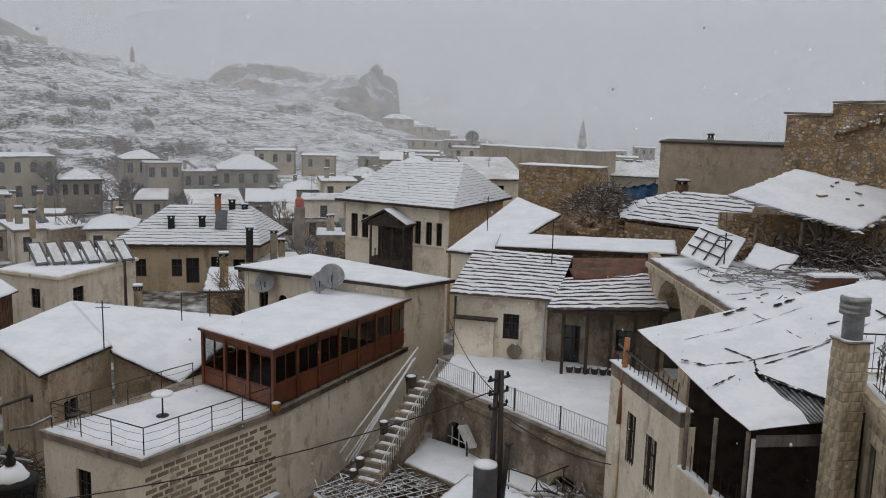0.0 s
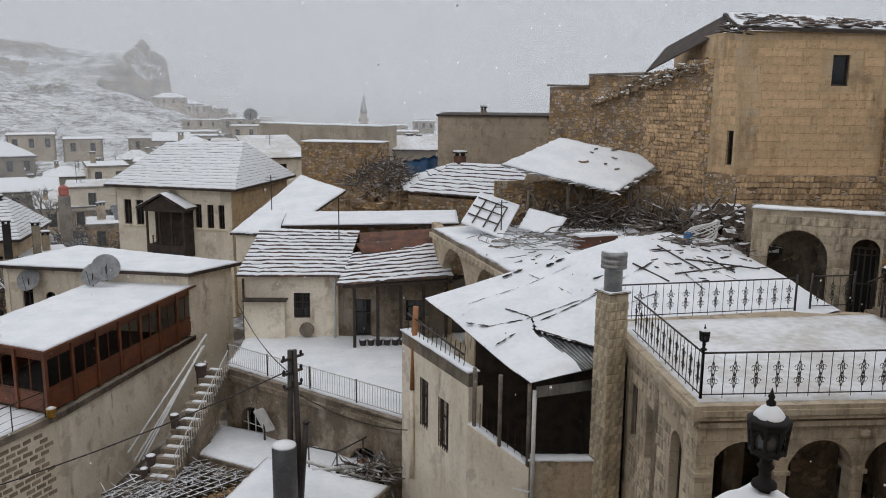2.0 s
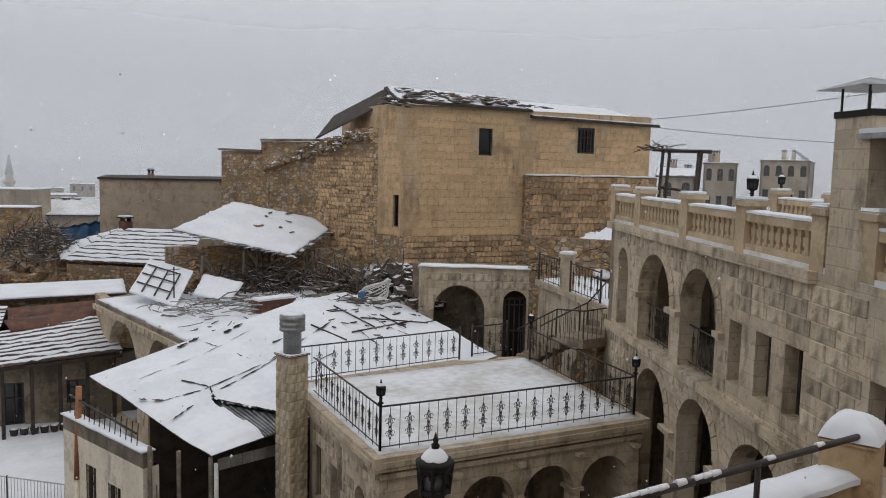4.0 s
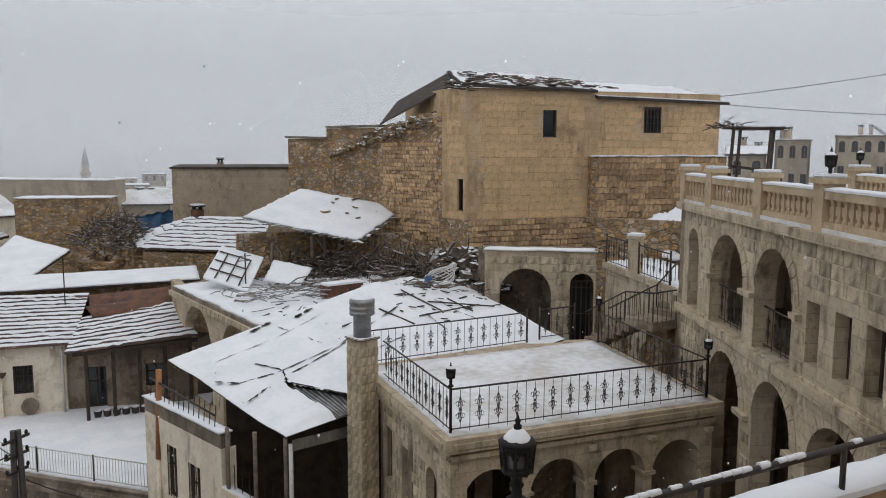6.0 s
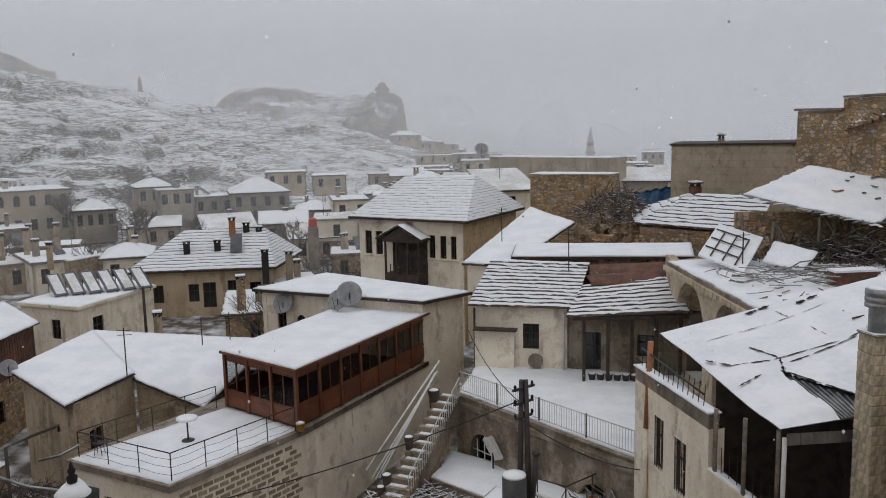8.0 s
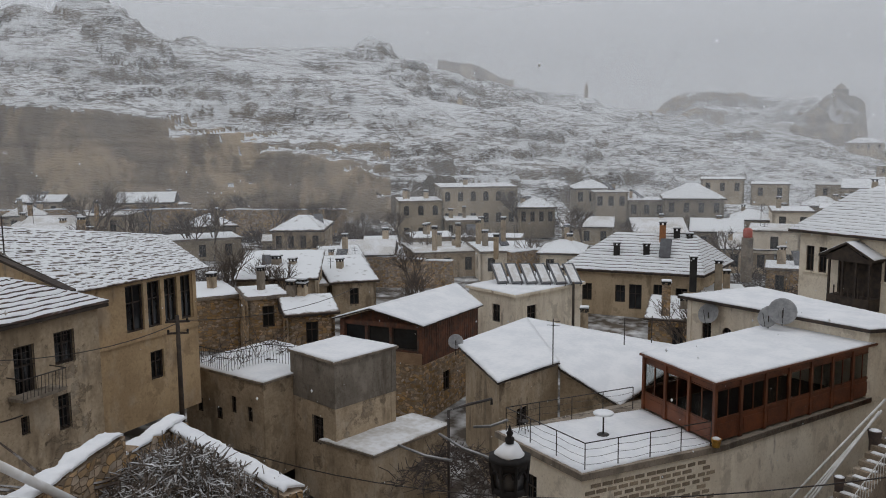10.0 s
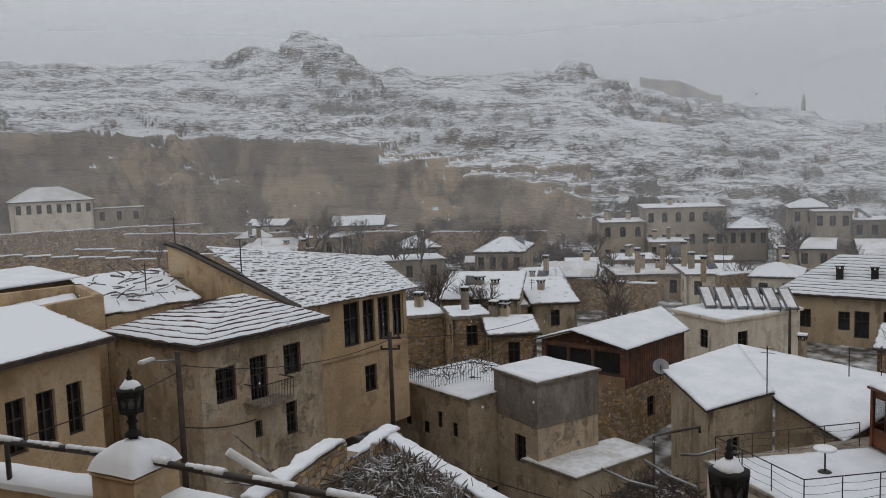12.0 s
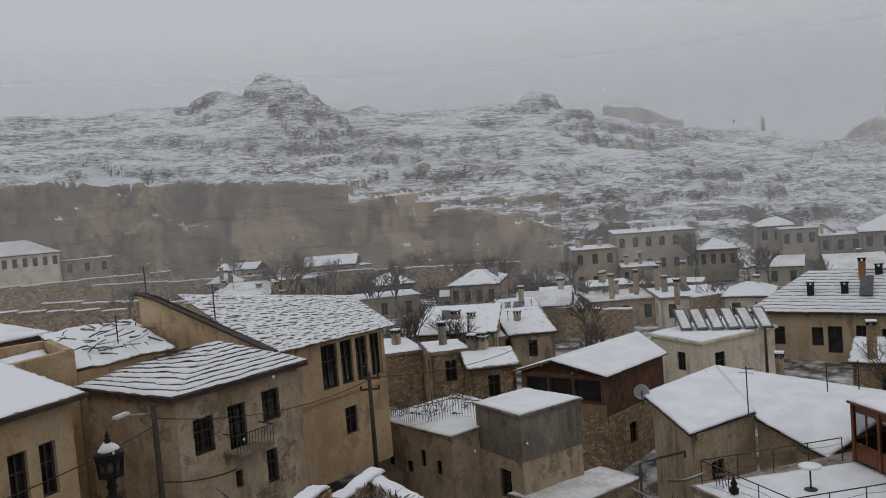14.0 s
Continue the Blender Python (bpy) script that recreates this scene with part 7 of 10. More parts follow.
balustrade(WA, WB, 18.42, [0.0, 2.3, 5.65, 8.6, 11.45], "yellow cut-stone balustrade with snow on coping and piers")
FA, FB = off(WA, WA, WB, 5.0), off(WB, WA, WB, 5.0)
balustrade(FA, FB, 18.42, [0.0, 3.0, 6.0, 9.0, 12.0, 15.0], "yellow cut-stone balustrade along the far roof edge")
rz = math.atan2(WB[1] - WA[1], WB[0] - WA[0])
pil = thing("chimney_stack", (*on_wall(WA, WB, 12.0, 0, 0.2)[:2], 18), "broad ashlar stack with a sheet cowl on thin legs", "chimney")
bm = bmesh.new()
box(bm, on_wall(WA, WB, 12.2, 19.6, 0.39), (0.95, 0.8, 2.5), rz)
part("shaft", bm, ASHLAR, pil)
bm = bmesh.new()
box(bm, on_wall(WA, WB, 12.2, 20.9, 0.39), (1.0, 0.85, 0.1), rz)
part("cap", bm, DARK, pil)
for du, dd in ((-0.35, 0.0), (0.35, 0.0), (-0.35, 0.45), (0.35, 0.45)):
    bm = bmesh.new()
    tube(bm, on_wall(WA, WB, 12.2 + du, 20.95, dd), on_wall(WA, WB, 12.2 + du, 21.3, dd), 0.02, 5)
    part("leg", bm, IRON, pil)
bm = bmesh.new()
c0 = on_wall(WA, WB, 12.2, 21.45, 0.2)
q = [on_wall(WA, WB, 11.55, 21.28, -0.3), on_wall(WA, WB, 12.85, 21.28, -0.3), on_wall(WA, WB, 12.85, 21.28, 0.75), on_wall(WA, WB, 11.55, 21.28, 0.75)]
for k in range(4):
    quad(bm, [q[k], q[(k + 1) % 4], c0])
part("cowl", bm, METAL, pil)
porch = thing("dark_porch", (*on_wall(WA, WB, 13.6, 0, 0.4)[:2], 18.4), "porch with a snow-edged sheet eave, its shade a near-black box", "porch")
# Solid near-black box in place of the porch's shaded hollow.
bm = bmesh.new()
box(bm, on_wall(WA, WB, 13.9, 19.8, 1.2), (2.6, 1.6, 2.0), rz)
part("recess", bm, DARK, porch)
bm = bmesh.new()
box(bm, on_wall(WA, WB, 13.8, 20.55, 0.35), (2.7, 0.9, 0.08), rz)
part("eave", bm, METAL, porch)
bm = bmesh.new()
box(bm, on_wall(WA, WB, 13.8, 20.63, 0.35), (2.65, 0.85, 0.07), rz)
part("eave_snow", bm, SNOW, porch)
balustrade(on_wall(WA, WB, 12.6, 0)[:2], on_wall(WA, WB, 16.5, 0)[:2], 18.42, [0.2, 3.5], "yellow cut-stone balustrade before the porch")


def lantern(x, y, z, s=1.0, label="black iron post lantern topped with snow", foot=0.0):
    """Eight-sided lantern on a turned stem, with arched glass sides, a snow hat and a finial. z is its foot."""
    t = thing("lantern", (x, y, z), label, "lantern", "post lanterns")
    bm = bmesh.new()
    lathe(bm, (x, y, z), [(0.09 * s, 0), (0.085 * s, 0.03 * s), (0.045 * s, 0.06 * s), (0.04 * s, 0.12 * s), (0.06 * s, 0.15 * s), (0.04 * s, 0.18 * s), (0.05 * s, 0.22 * s), (0.095 * s, 0.25 * s)], 12)
    if foot:
        lathe(bm, (x, y, z - foot), [(0.085 * s, 0), (0.08 * s, 0.04), (0.05 * s, 0.06), (0.05 * s, foot)], 12)
    part("stem", bm, LANTERN, t)
    for k in range(8):
        a = math.pi * 2 * k / 8
        bm = bmesh.new()
        tube(bm, (x + 0.115 * s * math.cos(a), y + 0.115 * s * math.sin(a), z + 0.25 * s), (x + 0.138 * s * math.cos(a), y + 0.138 * s * math.sin(a), z + 0.50 * s), 0.014 * s, 5)
        part("cage_bar", bm, LANTERN, t)
    for z0, prof in ((0.245, [(0.108, 0), (0.13, 0.02), (0.12, 0.05)]), (0.43, [(0.134, 0), (0.143, 0.03), (0.146, 0.075)])):
        bm = bmesh.new()
        lathe(bm, (x, y, z + z0 * s), [(a * s, b * s) for a, b in prof], 8)
        part("cage_ring", bm, LANTERN, t)
    bm = bmesh.new()
    lathe(bm, (x, y, z + 0.27 * s), [(0.102 * s, 0), (0.122 * s, 0.2 * s)], 8)
    part("glass", bm, LANTERN_GLASS, t)
    for k in range(8):
        bm = bmesh.new()
        a = math.pi * 2 * (k + 0.5) / 8
        c = Vector((x + 0.124 * s * math.cos(a), y + 0.124 * s * math.sin(a), z + 0.39 * s))
        sd = Vector((-math.sin(a), math.cos(a), 0))
        path_tube(bm, [c + sd * (0.034 * s * math.cos(q)) + Vector((0, 0, 0.042 * s * math.sin(q))) for q in np.linspace(0, math.pi, 7)], 0.009 * s, 4)
        part("tracery_arch", bm, LANTERN, t)
    bm = bmesh.new()
    lathe(bm, (x, y, z + 0.49 * s), [(0.146 * s, -0.012 * s), (0.154 * s, 0.006 * s), (0.148 * s, 0.022 * s), (0.11 * s, 0.035 * s), (0.05 * s, 0.07 * s)], 8)
    part("roof", bm, LANTERN, t)
    bm = bmesh.new()
    lathe(bm, (x, y, z + 0.508 * s), [(0.110 * s, 0.008 * s), (0.108 * s, 0.022 * s), (0.092 * s, 0.04 * s), (0.066 * s, 0.068 * s), (0.042 * s, 0.088 * s), (0.018 * s, 0.098 * s)], 16)
    for v in bm.verts:
        k = 0.16 * noise.noise(v.co * (9 / s)) + 0.10 * noise.noise(v.co * (23 / s))
        v.co.x, v.co.y = x + (v.co.x - x) * (1 + k), y + (v.co.y - y) * (1 + k)
        v.co.z += 0.02 * s * noise.noise(v.co * (14 / s))
    for f in bm.faces:
        f.smooth = True
    part("snow_hat", bm, SNOW, t)
    bm = bmesh.new()
    lathe(bm, (x, y, z + 0.62 * s), [(0.03 * s, -0.02 * s), (0.034 * s, 0.012 * s), (0.016 * s, 0.028 * s), (0.026 * s, 0.05 * s), (0.014 * s, 0.07 * s), (0.003 * s, 0.11 * s)], 8)
    part("finial", bm, LANTERN, t)
    return t


p = on_wall(WA, WB, 8.6, 19.45, 0.2)
lantern(p.x, p.y, p.z, 0.8)
for u in (0.0, 3.0):
    p = on_wall(FA, FB, u, 19.45, 0.2)
    lantern(p.x, p.y, p.z, 0.8)


# ---- roof terrace railing ----
def scroll_data():
    bm = bmesh.new()
    for s in (-1, 1):
        pts = []
        for i in range(13):
            t = i / 12 * math.pi * 2
            pts.append((s * (0.012 + 0.125 * math.sin(t / 2) ** 2 * (0.55 + 0.45 * math.cos(t))), 0, 0.22 + 0.56 * i / 12))
        path_tube(bm, pts, 0.009, 4)
        for zc in (0.36, 0.64):
            path_tube(bm, [(s * (0.06 + 0.05 * math.cos(k)), 0, zc + 0.055 * math.sin(k)) for k in np.linspace(0, 5.5, 8)], 0.008, 4)
    box(bm, (0, 0, 0.5), (0.06, 0.02, 0.05))
    box(bm, (0, 0, 0.42), (0.035, 0.02, 0.05))
    tube(bm, (0, 0, 0.06), (0, 0, 0.94), 0.008, 4)
    me = bpy.data.meshes.new("scroll")
    bm.to_mesh(me)
    bm.free()
    me.materials.append(IRON)
    return me


def iron_railing(a, b, z0, z1, label, post_ends=(1, 1), h=0.98):
    """Wrought-iron railing: bars with scrolls between a top and a bottom rail."""
    va, vb = Vector((*a, z0)), Vector((*b, z1))
    t = thing("iron_railing", va, label, "railing", "iron railings")
    L = (vb - va).length
    n = max(1, round(L / 0.45))
    rz = math.atan2(vb.y - va.y, vb.x - va.x)
    for z, r in ((h, 0.022), (0.08, 0.014)):
        bm = bmesh.new()
        tube(bm, va + Vector((0, 0, z)), vb + Vector((0, 0, z)), r, 6)
        part("rail", bm, IRON, t)
    bmb = bmesh.new()
    tube(bmb, (0, 0, 0.0), (0, 0, h), 0.009, 4)
    bar = bpy.data.meshes.new("bar")
    bmb.to_mesh(bar)
    bmb.free()
    bar.materials.append(IRON)
    for k in range(n):
        for nm, me_, f in (("bar", bar, (k + 1) / n), ("scroll", SCROLL, (k + 0.5) / n)):
            o = new(nm, me_)
            o.parent = t
            o.matrix_basis = Matrix.Translation(va.lerp(vb, f) - va) @ Matrix.Rotation(rz, 4, "Z")
    for p, e in ((va, post_ends[0]), (vb, post_ends[1])):
        if e:
            bm = bmesh.new()
            tube(bm, p, p + Vector((0, 0, h + 0.1)), 0.035, 6)
            part("post", bm, IRON, t)
    return t


SCROLL = scroll_data()
dz = 13.78
RA, RB_, RC, RD, RE = (9.35, 14.5), (16.2, 13.25), (18.1, 19.7), (16.0, 20.1), (10.25, 19.2)
iron_railing(RE, RA, dz, dz, "black wrought-iron terrace railing with scrolls along the chimney side", (0, 1))
iron_railing(RA, RB_, dz, dz, "black wrought-iron terrace railing with scrolls above the arcade")
iron_railing(RB_, (17.95, 19.0), dz, dz, "black wrought-iron terrace railing with scrolls facing the wing")
iron_railing((10.4, 20.5), (16.0, 20.2), dz, dz, "black wrought-iron railing along the back of the terrace", (0, 1))
iron_railing((16.6, 20.3), (18.0, 20.2), dz, dz, "short wrought-iron railing beside the terrace gate")
for u0, u1 in ((2.78, 5.08), (5.78, 7.72)):
    iron_railing(on_wall(WA, WB, u0, 0, 0.25)[:2], on_wall(WA, WB, u1, 0, 0.25)[:2], 15.46, 15.46, "black wrought-iron railing inside a gallery arch", (0, 0), 0.95)
for x, y in (RA, RB_, (17.95, 19.0)):
    lantern(x, y, dz + 1.05, 0.75, "small black iron lantern on a railing post")
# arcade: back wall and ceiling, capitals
# Dark colours of back wall and ceiling imitate the arcade's shade.
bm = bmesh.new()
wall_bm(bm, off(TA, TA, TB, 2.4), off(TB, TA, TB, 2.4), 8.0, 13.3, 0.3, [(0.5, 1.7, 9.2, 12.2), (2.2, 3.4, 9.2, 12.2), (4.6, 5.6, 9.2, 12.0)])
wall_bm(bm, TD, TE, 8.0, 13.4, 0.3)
part("back_wall", bm, STAINED_AND_SHADED, tw)
bm = bmesh.new()
prism(bm, [TA, TB, off(TB, TA, TB, 2.5), off(TA, TA, TB, 2.5)], 13.15, 13.3)
part("arcade_ceiling", bm, WOOD, tw)
ra = math.atan2(TB[1] - TA[1], TB[0] - TA[0])
for u in (0.15, 1.87, 3.57, 5.25, 6.93):
    bm = bmesh.new()
    box(bm, on_wall(TA, TB, u, 12.13, 0.2), (0.36, 0.5, 0.09), ra)
    part("capital", bm, ASHLAR, tw)
for u in (1.0, 2.7, 4.4, 6.1):
    bm = bmesh.new()
    box(bm, on_wall(TA, TB, u + 0.85, 13.05, -0.08), (0.2, 0.2, 0.1), ra)
    part("corbel", bm, ASHLAR, tw)
for o, z0, z1 in ((0.10, 13.2, 13.32), (0.22, 13.5, 13.62)):
    bm = bmesh.new()
    for a, b in ((TE, TA), (TA, TB)):
        wall_bm(bm, a, b, z0, z1, 0.2, (), o)
    part("moulding", bm, ASHLAR, tw)
bm = bmesh.new()
prism(bm, [(15.5, 12.4), (9.6, 1.9), (18.85, 16.5), (18.4, 20.0), (21.5, 22.2), (17, 21)][:1] + [(9.0, 3.0), (19.5, 20.0), (18.4, 21.5), (16.0, 13.0)], 8.9, 9.0)
part("yard_paving", bm, COURT, None)
bpy.data.objects["yard_paving"]["kind"] = "structure"
tagged(bpy.data.objects["yard_paving"], "wet brown paving of the arcaded yard", "paving")

# ---- masonry stack with a spun metal cowl beside the terrace ----
st = thing("masonry_stack", (9.75, 19.35, 6), "pale stone chimney stack with a ribbed metal cowl", "chimney")
bm = bmesh.new()
box(bm, (9.66, 19.3, 10.35), (0.58, 0.58, 9.1), 0.18)
part("core", bm, ASHLAR, st)
bm = bmesh.new()
box(bm, (9.66, 19.3, 14.92), (0.70, 0.70, 0.06), 0.18)
bmesh.ops.bevel(bm, geom=bm.edges[:], offset=0.02, segments=2, affect="EDGES")
part("cap", bm, LEDGE, st, "snowy worn top of the stack")
bm = bmesh.new()
lathe(bm, (9.66, 19.3, 14.95), [(0.24, 0), (0.24, 0.55), (0.27, 0.57), (0.34, 0.6), (0.34, 0.68), (0.32, 0.7), (0.34, 0.74), (0.34, 0.82), (0.32, 0.84), (0.34, 0.88), (0.34, 1.0), (0.30, 1.02)], 20)
part("cowl", bm, METAL, st)
bm = bmesh.new()
lathe(bm, (9.66, 19.3, 15.97), [(0.3, 0), (0.28, 0.03), (0.05, 0.05)], 16)
part("snow_cap", bm, SNOW, st)
# its stones, course by course
rnd = random.Random(11)
meshes = []
for k in range(5):
    b2 = bmesh.new()
    box(b2, (0, 0, 0), (0.29 + 0.05 * k, 0.2, 0.235))
    bmesh.ops.bevel(b2, geom=b2.edges[:], offset=0.02, segments=1, affect="EDGES")
    mm = bpy.data.meshes.new("stone")
    b2.to_mesh(mm)
    b2.free()
    mm.materials.append(shade("stack_stone", (0.60, 0.505, 0.36), (0.43, 0.35, 0.235), 1.6, 0.92, 0.4, 14, spots=0.3, spot_col=(0.22, 0.18, 0.13), vary=0.22) if k == 0 else meshes[0].materials[0])
    meshes.append(mm)
m0 = Matrix.Translation((9.66, 19.3, 0)) @ Matrix.Rotation(0.18, 4, "Z") @ Matrix.Diagonal((0.81, 0.81, 1, 1))
for c in range(27):
    z = 8.2 + c * 0.245
    for s in range(4):
        w = [-0.15, 0.22] if (c + s) % 2 else [-0.22, 0.15]
        for i, u in enumerate(w):
            k = (3 if i == 0 else 0) if (c + s) % 2 else (0 if i == 0 else 3)
            o = new("stone", meshes[k])
            o.parent = st
            o.matrix_parent_inverse = Matrix.Translation(-st.location)
            o.matrix_basis = m0 @ Matrix.Rotation(s * math.pi / 2, 4, "Z") @ Matrix.Translation((u, -0.29 + rnd.uniform(-0.01, 0.01), z)) @ Matrix.Rotation(rnd.gauss(0, 0.012), 4, "Y")

# ---- balcony and stairs between arch wall, terrace and wing ----
bal = thing("stone_balcony", (20.4, 19.6, 9), "stone balcony walk with snow beside the arch wall", "balcony")
BQ = [(21.6, 22.5), (19.3, 16.9), (21.5, 16.5), (24.0, 22.5)]
bm = bmesh.new()
wall_bm(bm, BQ[0], BQ[1], 8.5, 15.5, 0.4, [(0.9, 2.3, 9.0, 13.9, 1), (3.2, 4.6, 9.0, 13.5, 1)])
part("wall", bm, ASHLAR, bal)
bm = bmesh.new()
prism(bm, grow(BQ, 0.12), 15.5, 15.7)
part("deck", bm, ASHLAR, bal)
bm = bmesh.new()
lumpy(bm, [(*q, 15.704) for q in BQ], 0.07, 12, 8, 0.03)
part("deck_snow", bm, SNOW, bal)
bm = bmesh.new()
wall_bm(bm, (22.6, 24.2), (26.5, 17.0), 9, 17.2, 0.3)
part("niche_wall", bm, RUBBLE, bal)
iron_railing((21.5, 22.4), (20.6, 20.2), 15.72, 15.72, "iron railing of the balcony walk")
iron_railing((20.4, 19.7), (19.5, 17.5), 15.72, 15.72, "iron railing of the balcony walk")
bm = bmesh.new()
box(bm, (20.5, 19.95, 16.3), (0.4, 0.4, 1.2), 0.4)
box(bm, (20.5, 19.95, 16.95), (0.5, 0.5, 0.1), 0.4)
part("pier", bm, ASHLAR, bal)
bm = bmesh.new()
box(bm, (20.5, 19.95, 17.04), (0.46, 0.46, 0.08), 0.4)
part("pier_snow", bm, SNOW, bal)
sta = thing("outer_stairs", (18.7, 18.5, 9), "worn stone outer stairs with a landing and iron handrails", "stairs")
STAIR = [(20.3, 17.35, 15.5, 0), (20.02, 17.4, 15.31, 0), (19.74, 17.45, 15.12, 0), (19.46, 17.5, 14.93, 0)] + [(18.72 - 0.02 * k, 18.2 + 0.3 * k, 14.6 - 0.165 * k, 1) for k in range(6)]
for x, y, z, turn in STAIR:
    bm = bmesh.new()
    box(bm, (x, y, z - 0.16), (0.36, 1.1, 0.34) if not turn else (1.0, 0.36, 0.34), 0.08)
    bmesh.ops.bevel(bm, geom=bm.edges[:], offset=0.02, segments=1, affect="EDGES")
    part("step", bm, STAINED_AND_SHADED, sta)
bm = bmesh.new()
prism(bm, [(19.4, 16.95), (19.35, 18.05), (18.2, 18.1), (18.25, 17.0)], 14.48, 14.76)
part("landing", bm, STAINED_AND_SHADED, sta)
bm = bmesh.new()
prism(bm, [(19.9, 17.1), (19.85, 17.9), (19.0, 17.95), (19.05, 17.15)], 8.9, 14.48)
part("pier", bm, RUBBLE, sta)
for side in (0, 1):
    line = [(20.35, 16.85, 16.4), (19.4, 16.95, 15.68), (18.25, 17.0, 15.66), (18.2, 18.1, 15.55), (18.1, 19.8, 14.62)] if side == 0 else [(20.35, 17.9, 16.4), (19.5, 18.02, 15.66), (19.25, 18.1, 15.56), (19.15, 19.8, 14.62)]
    bm = bmesh.new()
    path_tube(bm, line, 0.026, 6)
    part("handrail", bm, IRON, sta)
    for p, q in zip(line, line[1:]):
        p, q = Vector(p), Vector(q)
        n = max(1, round((q - p).length / 0.2))
        for k in range(n):
            c = p.lerp(q, k / n)
            bm = bmesh.new()
            tube(bm, c - Vector((0, 0, 0.92)), c, 0.024 if k == 0 else 0.011, 5)
            part("baluster", bm, IRON, sta)
heap("thorn_brush", "snowy brush on the ground behind the balcony", [(21.5, 23, 15.9), (24, 19, 16.2), (26, 21, 17.0), (24, 25, 16.6)], 160, 0.6, 0.015, TWIG, 0.5, 31)
bm = bmesh.new()
lumpy(bm, [(23.6, 21.6, 15.7), (25.5, 18.5, 16.2), (28, 23.5, 17.9), (25.8, 24.6, 16.9)], 0.2, 22, 18, 0.4, 0.3)
tagged(part("snow_bank", bm, SNOW), "snow bank below the rough retaining wall", "snow", kind="stuff")


# ---- own terrace edge: parapet, posts with lanterns, pipe rail ----
own = thing("own_parapet", (0, 4, 17), "yellow rendered parapet with snow on its top", "parapet")
PP = [(-11.0, 0.9), (-6.8, 2.64), (-2.12, 4.04), (2.95, 3.98), (7.8, 3.6)]
for a, b in zip(PP, PP[1:]):
    bm = bmesh.new()
    wall_bm(bm, a, b, 8.0, 17.12, 0.3)
    part("wall", bm, PLASTER_YEL, own)
    L = (Vector(b) - Vector(a)).length
    bm = bmesh.new()
    lumpy(bm, [on_wall(a, b, 0, 17.124, -0.06), on_wall(a, b, L, 17.124, -0.06), on_wall(a, b, L, 17.124, 0.36), on_wall(a, b, 0, 17.124, 0.36)], 0.14, 30, 4, 0.025, 0.03)
    part("coping_snow", bm, SNOW, own)
pipe = thing("pipe_rail", (0, 4, 17.6), "black pipe handrail carrying a rim of snow", "railing")
for a, b in zip(PP, PP[1:]):
    n = 6
    for k in range(n):
        p, q = Vector((*a, 17.54)).lerp(Vector((*b, 17.54)), k / n), Vector((*a, 17.54)).lerp(Vector((*b, 17.54)), (k + 1) / n)
        bm = bmesh.new()
        tube(bm, p, q, 0.032, 8)
        part("pipe", bm, IRON, pipe)
        d = (q - p).normalized()
        for s in range(8):
            if noise.noise((p.x + s * 0.7, p.y, 2.2)) > (-0.2 if p.x < 0 else 0.12):
                c = p.lerp(q, (s + 0.5) / 8) + Vector((0, 0, 0.022))
                w = 0.03 + 0.012 * noise.noise((c.x * 3, c.y * 3, 9.1))
                bm = bmesh.new()
                tube(bm, c - d * (q - p).length / 15, c + d * (q - p).length / 15, w, 7, w * 0.9)
                part("snow_rim", bm, SNOW, pipe)
        if k in (2, 4):
            bm = bmesh.new()
            tube(bm, (p.x, p.y, 17.1), p, 0.025, 6)
            part("upright", bm, IRON, pipe)
for x, y, l in ((-6.8, 2.64, 1), (-2.12, 4.04, 1), (2.95, 3.98, 1), (7.85, 3.75, 0)):
    po = thing("parapet_post", (x, y, 16), "yellow rendered post with a cushion of snow", "post", "parapet posts")
    bm = bmesh.new()
    box(bm, (x, y, 16.6), (0.5, 0.5, 1.8), 0.3)
    part("shaft", bm, PLASTER_YEL, po)
    bm = bmesh.new()
    box(bm, (x, y, 17.455), (0.54, 0.54, 0.06), 0.3)
    bmesh.ops.bevel(bm, geom=bm.edges[:], offset=0.02, segments=2, affect="EDGES")
    part("cap", bm, PLASTER_YEL, po)
    bm = bmesh.new()
    g = []
    for i in range(17):
        row = []
        for j in range(17):
            a, b = i / 8 - 1, j / 8 - 1
            m = max(abs(a), abs(b))
            z = 17.484 + (0.17 * (1 - m ** 1.7) + 0.07 * (1 - m ** 8)) + 0.02 * noise.noise((x + a * 2.1, y + b * 2.1, 4.4))
            ca, sa = math.cos(0.3), math.sin(0.3)
            k = 0.275 * (1 + 0.05 * noise.noise((x + a, y + b, 7.7)))
            row.append(bm.verts.new((x + k * (a * ca - b * sa), y + k * (a * sa + b * ca), z if m < 0.99 else 17.484)))
        g.append(row)
    for i in range(16):
        for j in range(16):
            bm.faces.new((g[i][j], g[i + 1][j], g[i + 1][j + 1], g[i][j + 1])).smooth = True
    part("snow", bm, SNOW, po)
    if l:
        lantern(x, y, 17.74, 0.81, foot=0.22)

# ---- timber bay ----
ba = thing("timber_bay", (-3.7, 57, 9), "dark carved timber bay porch with a snowy gable", "bay")
A, B = BAY[0], BAY[1]
rb = math.atan2(B[1] - A[1], B[0] - A[0])
for u in (3.05, 4.0, 4.9, 5.8):
    for d in ((-1.1, -0.05) if u in (3.05, 5.8) else (-1.1,)):
        bm = bmesh.new()
        box(bm, on_wall(A, B, u, 10.8, d), (0.12, 0.12, 3.3), rb)
        part("post", bm, WOOD, ba)
bm = bmesh.new()
box(bm, on_wall(A, B, 4.42, 9.5, -0.55), (2.9, 1.2, 0.8), rb)
part("base", bm, WOOD, ba)
bm = bmesh.new()
